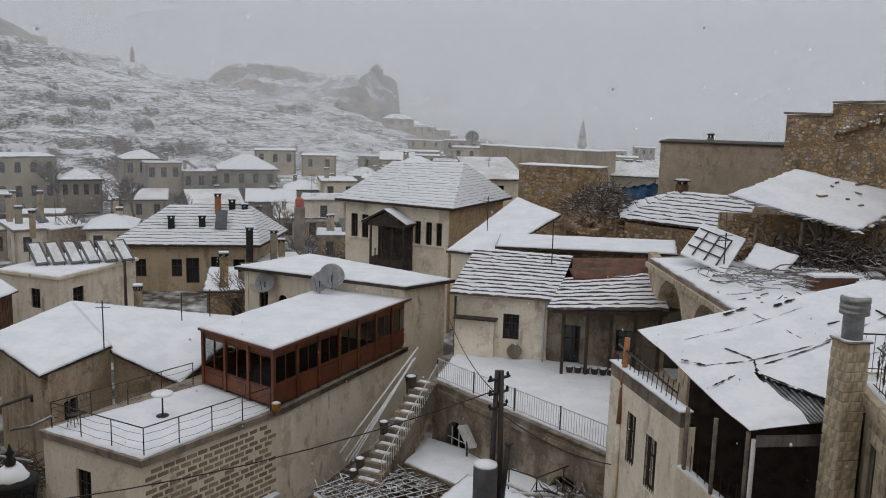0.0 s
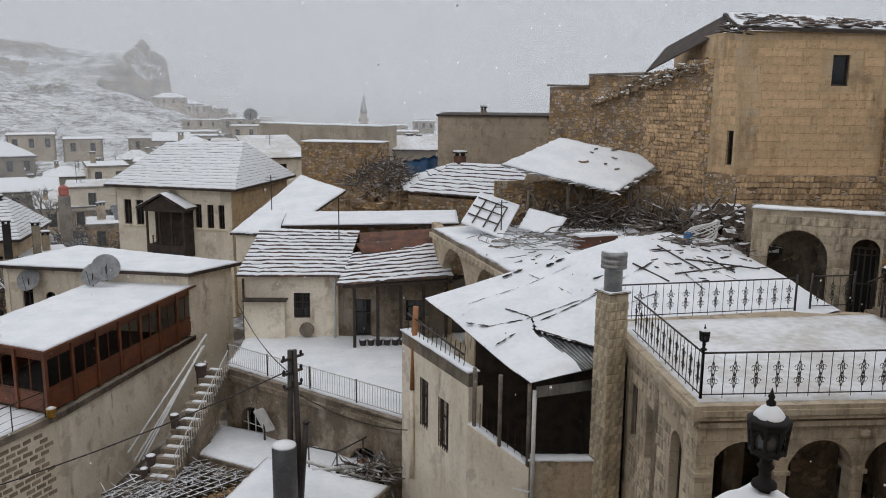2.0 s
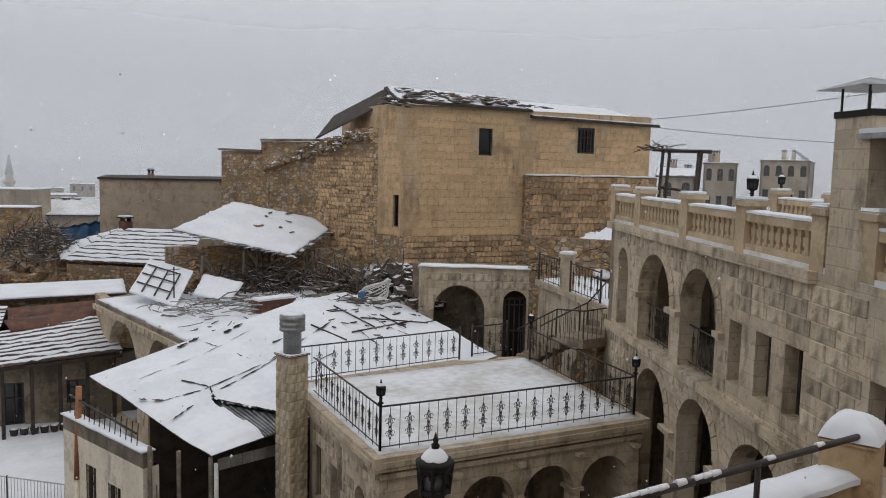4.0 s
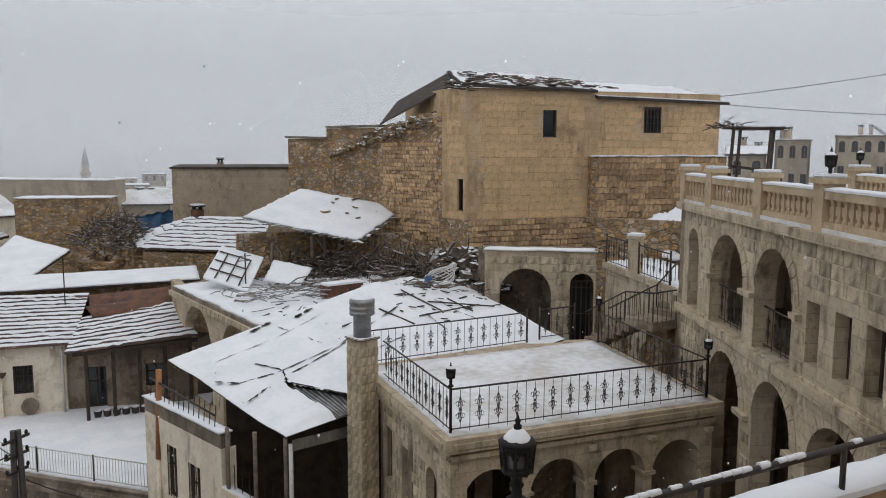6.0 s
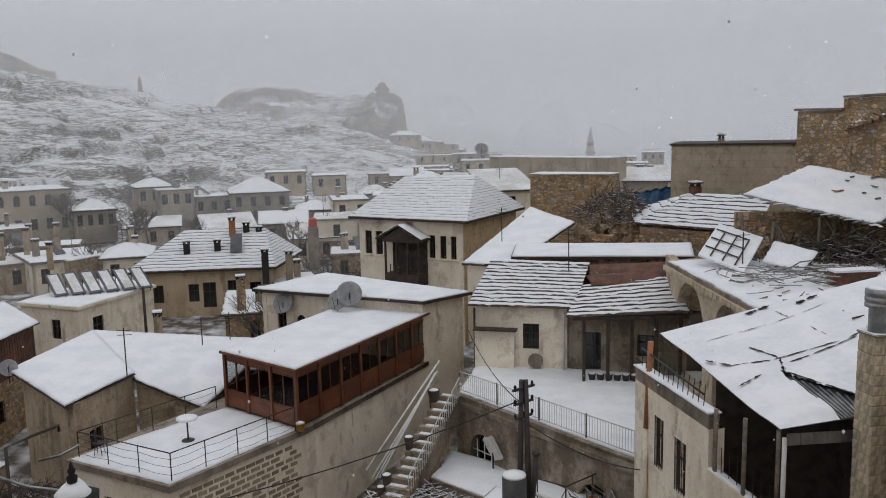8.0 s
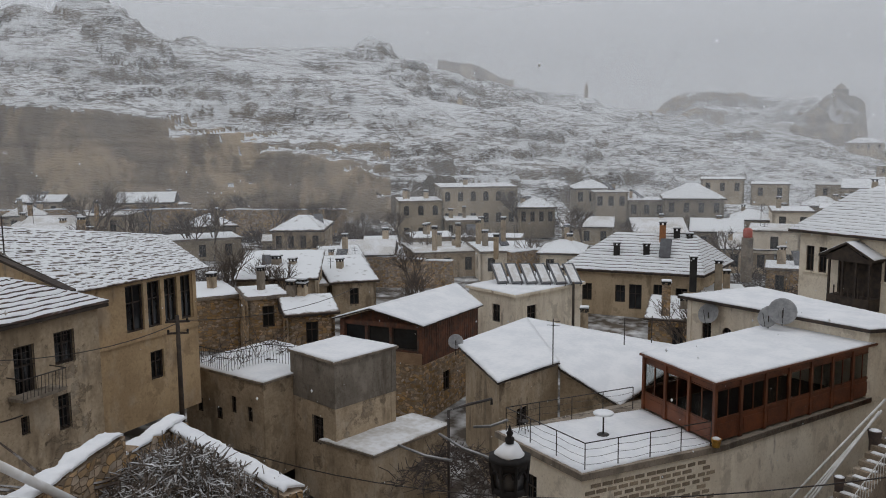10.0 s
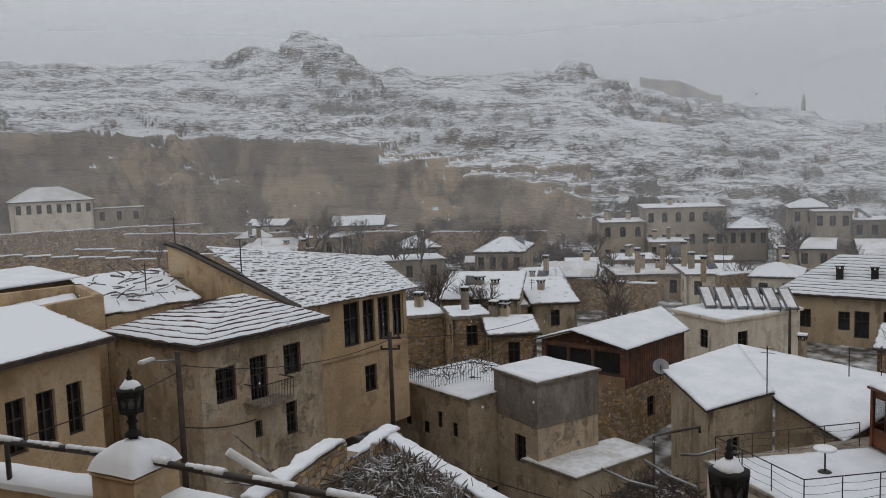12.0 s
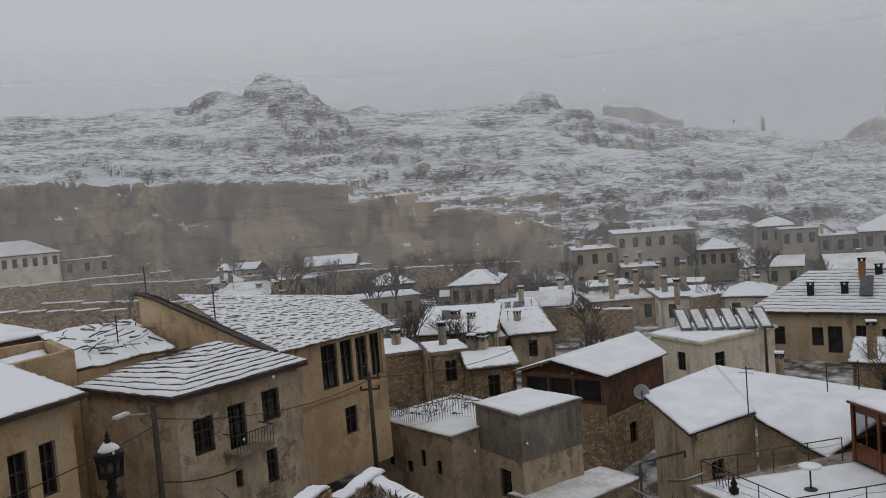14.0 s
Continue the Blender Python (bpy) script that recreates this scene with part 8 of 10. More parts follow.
box(bm, on_wall(A, B, 4.42, 10.9, -0.02), (2.7, 0.05, 3.0), rb)
part("back_panel", bm, WOOD, ba)
bm = bmesh.new()
box(bm, on_wall(A, B, 4.42, 12.3, -0.6), (3.1, 1.2, 0.3), rb)
part("lintel", bm, WOOD, ba)
for s in (-1, 1):
    bm = bmesh.new()
    e0, e1 = on_wall(A, B, 4.3 + s * 1.9, 12.45, -1.35), on_wall(A, B, 4.3 + s * 1.9, 12.45, 0)
    r0, r1 = on_wall(A, B, 4.3, 13.4, -1.35), on_wall(A, B, 4.3, 13.4, 0)
    slab(bm, [e0, r0, r1, e1] if s < 0 else [r0, e0, e1, r1], 0.14)
    part("gable_slope", bm, WOOD, ba)
    bm = bmesh.new()
    lumpy(bm, [e0, r0, r1, e1] if s < 0 else [r0, e0, e1, r1], 0.07, 8, 6, 0.02)
    part("gable_snow", bm, SNOW, ba)
bm = bmesh.new()
quad(bm, [on_wall(A, B, 2.9, 12.4, -1.2), on_wall(A, B, 5.7, 12.4, -1.2), on_wall(A, B, 4.3, 13.2, -1.2)])
part("gable_board", bm, WOOD, ba)
for k in range(9):
    bm = bmesh.new()
    box(bm, on_wall(A, B, 3.1 + 2.7 * k / 8, 10.2, -1.1), (0.07, 0.05, 0.7), rb)
    part("baluster", bm, WOOD, ba)

# ---- patched block wall, air conditioners and fittings of the terrace house ----
A, B = LF[1], LF[2]
e = (Vector(B) - Vector(A)).normalized()
ang = math.atan2(e.y, e.x)
BRK = shade("bare_brown_block", (0.36, 0.285, 0.20), (0.22, 0.172, 0.12), 2, 0.95, 0.5, 16, vary=0.3)
rnd = random.Random(3)
brick_meshes = []
for k in range(4):
    b2 = bmesh.new()
    box(b2, (0, 0, 0), (0.36 + 0.03 * k, 0.08, 0.15))
    bmesh.ops.bevel(b2, geom=b2.edges[:], offset=0.012, segments=1, affect="EDGES")
    mm = bpy.data.meshes.new("brick")
    b2.to_mesh(mm)
    b2.free()
    mm.materials.append(BRK)
    brick_meshes.append(mm)
for r_ in range(18):
    for c_ in range(13):
        u = 0.35 + c_ * 0.5 + (0.25 if r_ % 2 else 0) + rnd.gauss(0, 0.015)
        z = 3.1 + r_ * 0.245
        if u > 6.1 or z > 7.35 or rnd.random() < (0.06 if u > 1.5 else 0.2):
            continue
        o = new("brick", rnd.choice(brick_meshes))
        o.parent = lower
        o.matrix_parent_inverse = Matrix.Translation(-lower.location)
        o.matrix_basis = Matrix.Translation(on_wall(A, B, u, z, 0.02)) @ Matrix.Rotation(ang, 4, "Z") @ Matrix.Rotation(rnd.gauss(0, 0.02), 4, "Y")


def aircon(u, z):
    t = thing("air_conditioner", on_wall(A, B, u, z, -0.3), "white outdoor air conditioner topped with snow", "air conditioner", "air conditioners")
    bm = bmesh.new()
    box(bm, on_wall(A, B, u, z, -0.25), (0.8, 0.3, 0.6), ang)
    bmesh.ops.bevel(bm, geom=bm.edges[:], offset=0.02, segments=2, affect="EDGES")
    part("casing", bm, PAINT_W, t)
    bm = bmesh.new()
    for k in range(4):
        r0 = 0.06 + 0.05 * k
        pts = [on_wall(A, B, u - 0.1 + r0 * math.cos(s / 12 * 6.283), z + r0 * math.sin(s / 12 * 6.283), -0.41) for s in range(13)]
        path_tube(bm, pts, 0.008, 4)
    part("fan_guard", bm, IRON, t)
    bm = bmesh.new()
    box(bm, on_wall(A, B, u, z + 0.34, -0.25), (0.78, 0.3, 0.07), ang)
    part("snow_cap", bm, SNOW, t)
    for s in (-0.3, 0.3):
        bm = bmesh.new()
        box(bm, on_wall(A, B, u + s, z - 0.33, -0.2), (0.04, 0.4, 0.04), ang)
        part("bracket", bm, IRON, t)


aircon(5.75, 4.0)
aircon(4.2, 3.75)
tr = thing("terrace_railing", (*TF, th_z), "thin brown iron terrace railing with drooping wires", "railing")
rail_run(tr, [(-11.0, 35.0, th_z + 0.05), (TL[0] + 0.3, TL[1] + 0.1, th_z + 0.05), (TF[0], TF[1] + 0.25, th_z + 0.05), (-6.95, 32.1, th_z + 0.05)], 1.0, 0.022, 3, 1.5)
tab = thing("bistro_table", (-11.03, 31.2, th_z), "round white pedestal table with a snow top", "table")
bm = bmesh.new()
lathe(bm, (-11.03, 31.2, th_z + 0.06), [(0.26, 0), (0.22, 0.04), (0.05, 0.06)], 16)
part("foot", bm, IRON, tab)
bm = bmesh.new()
tube(bm, (-11.03, 31.2, th_z + 0.1), (-11.03, 31.2, th_z + 0.95), 0.035, 8)
part("stem", bm, IRON, tab)
bm = bmesh.new()
lathe(bm, (-11.03, 31.2, th_z + 0.93), [(0.4, 0), (0.42, 0.03), (0.42, 0.07), (0.36, 0.1), (0.1, 0.12)], 20)
part("tabletop", bm, SNOW, tab)
cha = thing("garden_chair", (-14.0, 29.9, th_z), "dark metal garden chair standing in the snow", "chair")
bm = bmesh.new()
lathe(bm, (-14.0, 29.9, th_z + 0.5), [(0.2, 0), (0.22, 0.04)], 10)
part("seat", bm, IRON, cha)
bm = bmesh.new()
box(bm, (-14.15, 30.0, th_z + 0.8), (0.06, 0.36, 0.5), 0.5)
part("backrest", bm, IRON, cha)
for dx, dy in ((-0.15, -0.15), (0.15, -0.15), (0.15, 0.15), (-0.15, 0.15)):
    bm = bmesh.new()
    tube(bm, (-14 + dx, 29.9 + dy, th_z + 0.05), (-14 + dx * 0.6, 29.9 + dy * 0.6, th_z + 0.5), 0.015, 5)
    part("leg", bm, IRON, cha)
buc = thing("bucket", (-6.55, 32.3, th_z), "yellow plastic bucket with snow in it", "bucket")
bm = bmesh.new()
lathe(bm, (-6.75, 32.15, th_z + 0.02), [(0.15, 0), (0.19, 0.32), (0.205, 0.34)], 14)
part("body", bm, YELLOW, buc)
bm = bmesh.new()
lathe(bm, (-6.75, 32.15, th_z + 0.36), [(0.18, 0), (0.1, 0.05)], 12)
part("snow_fill", bm, SNOW, buc)
for i_, (d0, z0_, z1_) in enumerate(((0.0, 10.0, 6.6), (0.25, 9.6, 6.3), (0.42, 9.6, 6.3), (0.6, 9.5, 6.4))):
    ro = thing("leaning_pole", (-3.9, 31, 6.5), "long galvanised pole leaning on the terrace wall", "pole", "leaning poles")
    bm = bmesh.new()
    tube(bm, (-1.1 - d0 * 0.4, 34.6 - d0, z0_), (-4.0 + d0 * 0.9, 31.1 - d0 * 0.5, z1_), 0.045, 6)
    part("shaft", bm, PAINT_W, ro)
bm = bmesh.new()
wall_bm(bm, LF[2], LF[3], 7.62, 7.82, 0.1, (), 0.12)
part("rust_ledge", bm, RUST, lower, "rusty iron ledge below the glazed room")

# ---- dishes, panels, antennas, chimneys ----


def dish(x, y, z, r, az, label="grey satellite dish on a roof mast"):
    t = thing("satellite_dish", (x, y, z), label, "satellite dish", "satellite dishes")
    bm = bmesh.new()
    m = Matrix.Translation((x, y, z + 0.7)) @ Matrix.Rotation(radians(az), 4, "Z") @ Matrix.Rotation(radians(62), 4, "X")
    n, rings = 18, []
    for k in range(6):
        q = r * k / 5
        rings.append([bm.verts.new(m @ Vector((q * math.cos(2 * math.pi * i / n), q * math.sin(2 * math.pi * i / n), -0.25 * r + q * q * 0.3 / r))) for i in range(n)])
    for a_, b_ in zip(rings[1:], rings[2:]):
        for i in range(n):
            bm.faces.new((a_[i], a_[(i + 1) % n], b_[(i + 1) % n], b_[i])).smooth = True
    bm.faces.new(rings[1][::-1])
    bmesh.ops.solidify(bm, geom=bm.faces[:], thickness=0.02)
    part("reflector", bm, shade("dish_grey", (0.5, 0.5, 0.5), (0.35, 0.35, 0.36), 4, 0.5, 0.1, 15), t)
    bm = bmesh.new()
    tube(bm, (x, y, z), (x, y, z + 0.75), 0.03, 6)
    part("mast", bm, IRON, t)
    bm = bmesh.new()
    tube(bm, m @ Vector((0, -r * 0.9, 0.02)), m @ Vector((0, 0, r * 0.95)), 0.015, 5)
    part("feed_arm", bm, IRON, t)


dish(-6.6, 42.6, 10.4, 0.58, -25)
dish(-5.95, 42.5, 10.75, 0.68, 12)
dish(-10.0, 44.9, 9.8, 0.6, -20, "dark round satellite dish beside the eaves")
dish(-20.9, 36.4, 8.8, 0.4, 30)
dish(2.4, 84, 17.1, 0.7, 0)


def antenna(x, y, z, h, label="thin roof antenna mast with crossbars"):
    t = thing("antenna", (x, y, z), label, "antenna", "antennas")
    bm = bmesh.new()
    tube(bm, (x, y, z), (x, y, z + h), 0.028, 5)
    part("mast", bm, IRON, t)
    for k in range(2):
        bm = bmesh.new()
        tube(bm, (x - 0.3, y, z + h - 0.12 - 0.2 * k), (x + 0.3, y + 0.1, z + h - 0.12 - 0.2 * k), 0.014, 4)
        part("crossbar", bm, IRON, t)


antenna(-14.7, 34.6, 9.5, 2.2)
antenna(11.35, 33.4, 13.9, 1.6)
antenna(5.2, 40.0, 12.5, 2.5)
antenna(2.4, 48.2, 12.9, 2.4)
antenna(-12.9, 39.5, 9.6, 1.4)
antenna(-11.8, 40.5, 9.6, 1.4)
antenna(-36.0, 18.3, 16.7, 1.3)
antenna(-31.5, 19.0, 15.6, 1.5)
antenna(36.0, 29.5, 18, 4.5)
antenna(-33.2, 15.4, 15.1, 1.2)
for k in range(6):
    sp_ = thing("solar_collector", (-27.6 + k * 0.8, 56.2 + k * 0.15, 9.2), "tilted solar water collector dusted with snow", "solar collector", "solar collectors")
    x, y = -27.4 + k * 0.85, 55.0 + k * 0.4
    bm = bmesh.new()
    x, y = -27.6 + k * 0.98, 54.9 + k * 0.45
    box(bm, (x, y, 9.95), (0.9, 2.3, 0.08), 0.75, radians(32))
    part("panel", bm, PANEL, sp_)
    bm = bmesh.new()
    box(bm, (x, y, 10.0), (0.62, 2.0, 0.02), 0.75, radians(32))
    part("snow_film", bm, SNOW_THIN, sp_)
    bm = bmesh.new()
    for s in (-0.35, 0.35):
        tube(bm, (x + s - 0.6, y + 0.75, 9.2), (x + s - 0.6, y + 0.75, 10.5), 0.03, 4)
        tube(bm, (x + s + 0.6, y - 0.75, 9.2), (x + s + 0.6, y - 0.75, 9.5), 0.03, 4)
    part("stand", bm, IRON, sp_)
for x, y, z0, z1 in ((-21.7, 64.4, 10.2, 11.3), (-19.4, 64.9, 10.5, 11.3), (-18.6, 66.6, 11.0, 12.9), (-17.6, 67.2, 11.6, 12.4), (-16.6, 67.4, 11.2, 12.0), (-14.9, 61.8, 8.5, 10.9)):
    chimney(x, y, z0, z1, 0.5, DARK if z1 < 12.5 else ORANGE)
for x, y, z1 in ((-40, 66, 12.0), (-38, 67, 12.3), (-36.4, 68, 12.6), (-34.5, 69.5, 12.8), (-33.5, 66, 11.6), (-46, 60, 11.6), (-29.5, 73, 12.0), (-16.5, 43.4, 10.6)):
    chimney(x, y, z1 - 2.4, z1 - 0.4, 0.42, PLASTER_GREY)
cc = thing("solar_heater", (-17.6, 63.6, 10.3), "tilted solar collector on the tiled roof", "solar collector")
bm = bmesh.new()
box(bm, (-17.9, 65.0, 11.25), (0.9, 1.7, 0.1), 0.15, radians(52))
part("panel", bm, PANEL, cc)
rt_ = thing("red_tank", (-14.0, 78, 9), "red plastic water tank on a roof", "water tank")
bm = bmesh.new()
lathe(bm, (-14.0, 78, 10.9), [(0.38, 0), (0.42, 0.1), (0.42, 0.7), (0.3, 0.85), (0.15, 0.9)], 14)
part("body", bm, TANK_RED, rt_)
bm = bmesh.new()
box(bm, (-14.0, 78, 8.9), (1.0, 1.0, 4.0), 0.2)
part("stand", bm, CONCRETE, rt_)

# ---- stairs, railing, low roofs and clutter round the lower yard ----
ys = thing("yard_stairs", (-1.6, 31.5, 6), "worn stone stairs covered with snow beside the court wall", "stairs")
for k in range(13):
    p = Vector((-2.75, 29.3, 6.35)).lerp(Vector((-0.75, 33.8, 8.7)), k / 12)
    bm = bmesh.new()
    box(bm, (p.x, p.y, p.z - 0.7), (1.0, 0.42, 1.4), -0.42)
    part("step", bm, STAINED_AND_SHADED, ys)
    bm = bmesh.new()
    w = 0.66 + 0.25 * noise.noise((k * 1.7, 2.0, 0))
    box(bm, (p.x - 0.02 + 0.1 * noise.noise((k * 2.3, 0, 5)), p.y + 0.03, p.z + 0.022), (w, 0.24, 0.045), -0.42 + 0.1 * noise.noise((k, 3, 1)))
    bmesh.ops.bevel(bm, geom=bm.edges[:], offset=0.018, segments=2, affect="EDGES")
    part("step_snow", bm, SNOW_THIN, ys)
bm = bmesh.new()
for k in range(26):
    p = Vector((-2.2, 29.1, 6.4)).lerp(Vector((-0.25, 33.5, 8.8)), k / 25)
    tube(bm, p, p + Vector((0, 0, 0.8)), 0.012, 4)
tube(bm, (-2.2, 29.1, 7.2), (-0.25, 33.5, 9.6), 0.02, 5)
part("handrail", bm, PAINT_W, ys)
wr_ = thing("white_railing", (*CW[0], 8.8), "white painted bar railing along the snowy court", "railing")
a, b = Vector((-0.25, 34.0, 8.85)), Vector((5.75, 26.6, 8.85))
bmb = bmesh.new()
tube(bmb, (0, 0, 0.06), (0, 0, 0.85), 0.011, 4)
wbar = bpy.data.meshes.new("bar")
bmb.to_mesh(wbar)
bmb.free()
wbar.materials.append(PAINT_W)
for k in range(78):
    o = new("bar", wbar)
    o.parent = wr_
    o.matrix_parent_inverse = Matrix.Translation(-wr_.location)
    o.matrix_basis = Matrix.Translation(a.lerp(b, k / 77))
for z in (0.07, 0.86):
    bm = bmesh.new()
    tube(bm, a + Vector((0, 0, z)), b + Vector((0, 0, z)), 0.02, 6)
    part("rail", bm, PAINT_W, wr_)
for k in range(5):
    bm = bmesh.new()
    p = a.lerp(b, k / 4)
    tube(bm, p, p + Vector((0, 0, 0.9)), 0.03, 6)
    part("post", bm, IRON, wr_)
bm = bmesh.new()
wall_bm(bm, CW[0], CW[1], 8.3, 8.5, 0.2, (), 0.1)
part("string_course", bm, STAINED_AND_SHADED, court)
for u in (1.2, 1.65, 2.1):
    bm = bmesh.new()
    tube(bm, on_wall(*CW, u, 4.8, 0.12), on_wall(*CW, u, 7.35 - abs(u - 1.65) * 0.6, 0.12), 0.025, 6)
    part("window_bar", bm, PAINT_W, court)
for z in (5.8, 6.6):
    bm = bmesh.new()
    tube(bm, on_wall(*CW, 0.92, z, 0.12), on_wall(*CW, 2.38, z, 0.12), 0.022, 6)
    part("window_bar", bm, PAINT_W, court)
pnl = thing("leaning_board", on_wall(*CW, 2.6, 6.3, -0.4), "tilted white board leaning on the court wall", "board")
bm = bmesh.new()
box(bm, on_wall(*CW, 2.65, 7.2, -0.3), (0.62, 0.14, 1.0), -0.9, 0.25, -0.42)
bmesh.ops.bevel(bm, geom=bm.edges[:], offset=0.04, segments=2, affect="EDGES")
part("sheet", bm, PAINT_W, pnl)
bm = bmesh.new()
tube(bm, on_wall(*CW, 2.65, 6.3, -0.3), on_wall(*CW, 2.65, 7.2, -0.3), 0.04, 6)
part("stand", bm, IRON, pnl)
for k, (x, y, z, r) in enumerate(((-1.35, 33.7, 8.62, 0.26), (-2.3, 31.4, 7.55, 0.2), (-3.1, 30.0, 6.6, 0.2), (-3.3, 29.5, 6.4, 0.16))):
    pt = thing("stair_pot", (x, y, z), "dark clay pot with snow beside the yard stairs", "pot", "stair pots")
    bm = bmesh.new()
    lathe(bm, (x, y, z - 0.5), [(r * 0.7, 0), (r * 0.75, 0.5), (r, 0.5 + r * 1.4), (r * 1.1, 0.5 + r * 1.5), (r * 0.9, 0.5 + r * 1.5)], 14)
    part("body", bm, shade("dark_clay", (0.11, 0.075, 0.06), (0.06, 0.045, 0.04), 3, 0.8, 0.2, 14) if k == 0 else bpy.data.materials["dark_clay"], pt)
    bm = bmesh.new()
    lathe(bm, (x, y, z + r * 1.45), [(r * 0.95, 0), (r * 0.6, 0.04), (0.02, 0.06)], 12)
    part("snow_fill", bm, SNOW, pt)
# Near-black sheet closes the arches; its colour imitates the shade within.
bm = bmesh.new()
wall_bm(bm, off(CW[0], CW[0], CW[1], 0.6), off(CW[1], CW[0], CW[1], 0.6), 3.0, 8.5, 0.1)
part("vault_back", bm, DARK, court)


def low_roof(pts, z, label, mat=CONCRETE, snow=0.1, h=4.0):
    t = thing("low_shed", (*pts[0], z - h), label, "shed")
    walls_of(t, pts, z - h, z - 0.1, PLASTER_GREY, {})
    bm = bmesh.new()
    prism(bm, grow(pts, 0.1), z - 0.1, z)
    part("roof", bm, mat, t)
    bm = bmesh.new()
    lumpy(bm, [(x, y, z + 0.004) for x, y in grow(pts, 0.05)], snow, 14, 14, 0.04, 0.06)
    part("roof_snow", bm, SNOW, t)
    return t


low_roof([(-1.7, 31.3), (1.0, 28.9), (2.6, 31.3), (-0.6, 33.6)], 6.3, "low yard roof under smooth snow")
low_roof([(1.3, 28.3), (3.2, 26.6), (5.6, 28.7), (3.6, 31.0)], 6.6, "low yard roof with snow and cables")
low_roof([(-0.6, 24.6), (2.6, 22.0), (4.6, 24.6), (1.0, 27.6)], 7.4, "cluttered shed roof under snow")
yf = thing("wire_fence", (3.2, 26.7, 6.7), "thin dark posts with sagging wires on a yard roof", "fence")
rail_run(yf, [(1.5, 28.2, 6.66), (3.3, 26.8, 6.66), (5.4, 28.6, 6.66)], 1.1, 0.025, 1, 1.3, IRON, 0.1)
for k, (x, y, r, m) in enumerate(((4.4, 27.6, 0.24, ORANGE), (4.0, 27.1, 0.3, SNOW_THIN), (4.9, 27.9, 0.2, IRON), (3.7, 26.8, 0.22, SNOW_THIN), (5.1, 28.5, 0.25, CONCRETE))):
    pt = thing("yard_tub", (x, y, 6.66), "old tub standing on a snowy yard roof", "tub", "yard tubs")
    bm = bmesh.new()
    lathe(bm, (x, y, 6.66), [(r * 0.8, 0), (r, r * 1.1), (r * 1.06, r * 1.15), (r * 0.9, r * 1.1), (r * 0.7, r * 0.5)], 16)
    part("body", bm, m, pt)
for x0, y0, x1, y1 in ((1.6, 27.6, 4.3, 26.0), (2.4, 26.2, 5.2, 27.0)):
    pt = thing("yard_pipe", (x0, y0, 7.0), "pale plastic pipe lying over the yard clutter", "pipe", "yard pipes")
    bm = bmesh.new()
    path_tube(bm, [(x0, y0, 7.45), (x1, y1, 7.05), (x1 + 0.1, y1 + 0.1, 6.6)], 0.07, 8)
    part("pipe", bm, PAINT_W, pt)
heap("yard_scrap", "scrap timber and frames heaped in the lower yard", [(2.4, 26.6, 6.7), (4.0, 24.8, 7.4), (5.6, 26.6, 7.0), (4.4, 27.8, 6.7)], 90, 1.2, 0.03, DEBRIS, 0.5, 91, 0.25)
tk = thing("water_tank", (1.35, 23.8, 7.4), "grey steel water tank with a disc of snow on top", "water tank")
bm = bmesh.new()
lathe(bm, (1.35, 23.8, 7.5), [(0.36, 0), (0.37, 0.04), (0.37, 1.95), (0.34, 2.0)], 20)
part("body", bm, shade("dull_steel", (0.13, 0.13, 0.135), (0.08, 0.08, 0.085), 2, 0.6, 0.1, 15, metal=0.3), tk)
bm = bmesh.new()
lathe(bm, (1.35, 23.8, 9.5), [(0.36, 0), (0.35, 0.06), (0.1, 0.1)], 20)
part("snow_cap", bm, SNOW, tk)
bp = thing("stove_pipe", (2.05, 24.2, 7.4), "black stove pipe standing on the shed", "pipe")
bm = bmesh.new()
tube(bm, (1.85, 24.2, 7.4), (2.05, 24.2, 10.0), 0.08, 10)
part("pipe", bm, IRON, bp)
bm = bmesh.new()
lathe(bm, (2.05, 24.2, 10.0), [(0.12, 0), (0.12, 0.06), (0.04, 0.12)], 10)
part("cap", bm, IRON, bp)


def utility_pole(x, y, z0, z1, label, twin=False, mat=WOOD, arms=2):
    t = thing("utility_pole", (x, y, z0), label, "pole", "utility poles")
    for dx in ((-0.13, 0.13) if twin else (0,)):
        bm = bmesh.new()
        tube(bm, (x + dx * 1.6, y, z0), (x + dx * 0.5, y, z1), 0.11, 8, 0.075)
        part("shaft", bm, mat, t)
    for k in range(arms):
        bm = bmesh.new()
        box(bm, (x, y, z1 - 0.25 - 0.45 * k), (0.9 - 0.1 * k, 0.07, 0.07), 0.7)
        part("crossarm", bm, mat, t)
        for s in (-0.36, 0, 0.36):
            bm = bmesh.new()
            lathe(bm, (x + s * math.cos(0.7), y + s * math.sin(0.7), z1 - 0.22 - 0.45 * k), [(0.03, 0), (0.05, 0.05), (0.03, 0.12)], 8)
            part("insulator", bm, DARK, t)
    return t


utility_pole(1.7, 24.4, 5, 12.3, "twin dark steel pole with insulators and cables", True, IRON, 3)
utility_pole(-24.8, 21.6, 7.5, 13.3, "dark wooden utility pole with crossarms", False, WOOD, 2)
utility_pole(-21.45, 10.6, 8, 15.0, "dark wooden pole carrying a street lamp", False, WOOD, 0)
sl = thing("street_lamp", (-21.5, 10.4, 14.8), "pale street lamp head on a pole arm", "street lamp")
bm = bmesh.new()
tube(bm, (-21.45, 10.6, 14.75), (-21.75, 9.9, 14.8), 0.025, 6)
part("arm", bm, METAL, sl)
bm = bmesh.new()
box(bm, (-21.72, 9.8, 14.84), (0.2, 0.55, 0.1), 0.4)
bmesh.ops.bevel(bm, geom=bm.edges[:], offset=0.03, segments=2, affect="EDGES")
part("head", bm, PAINT_W, sl)
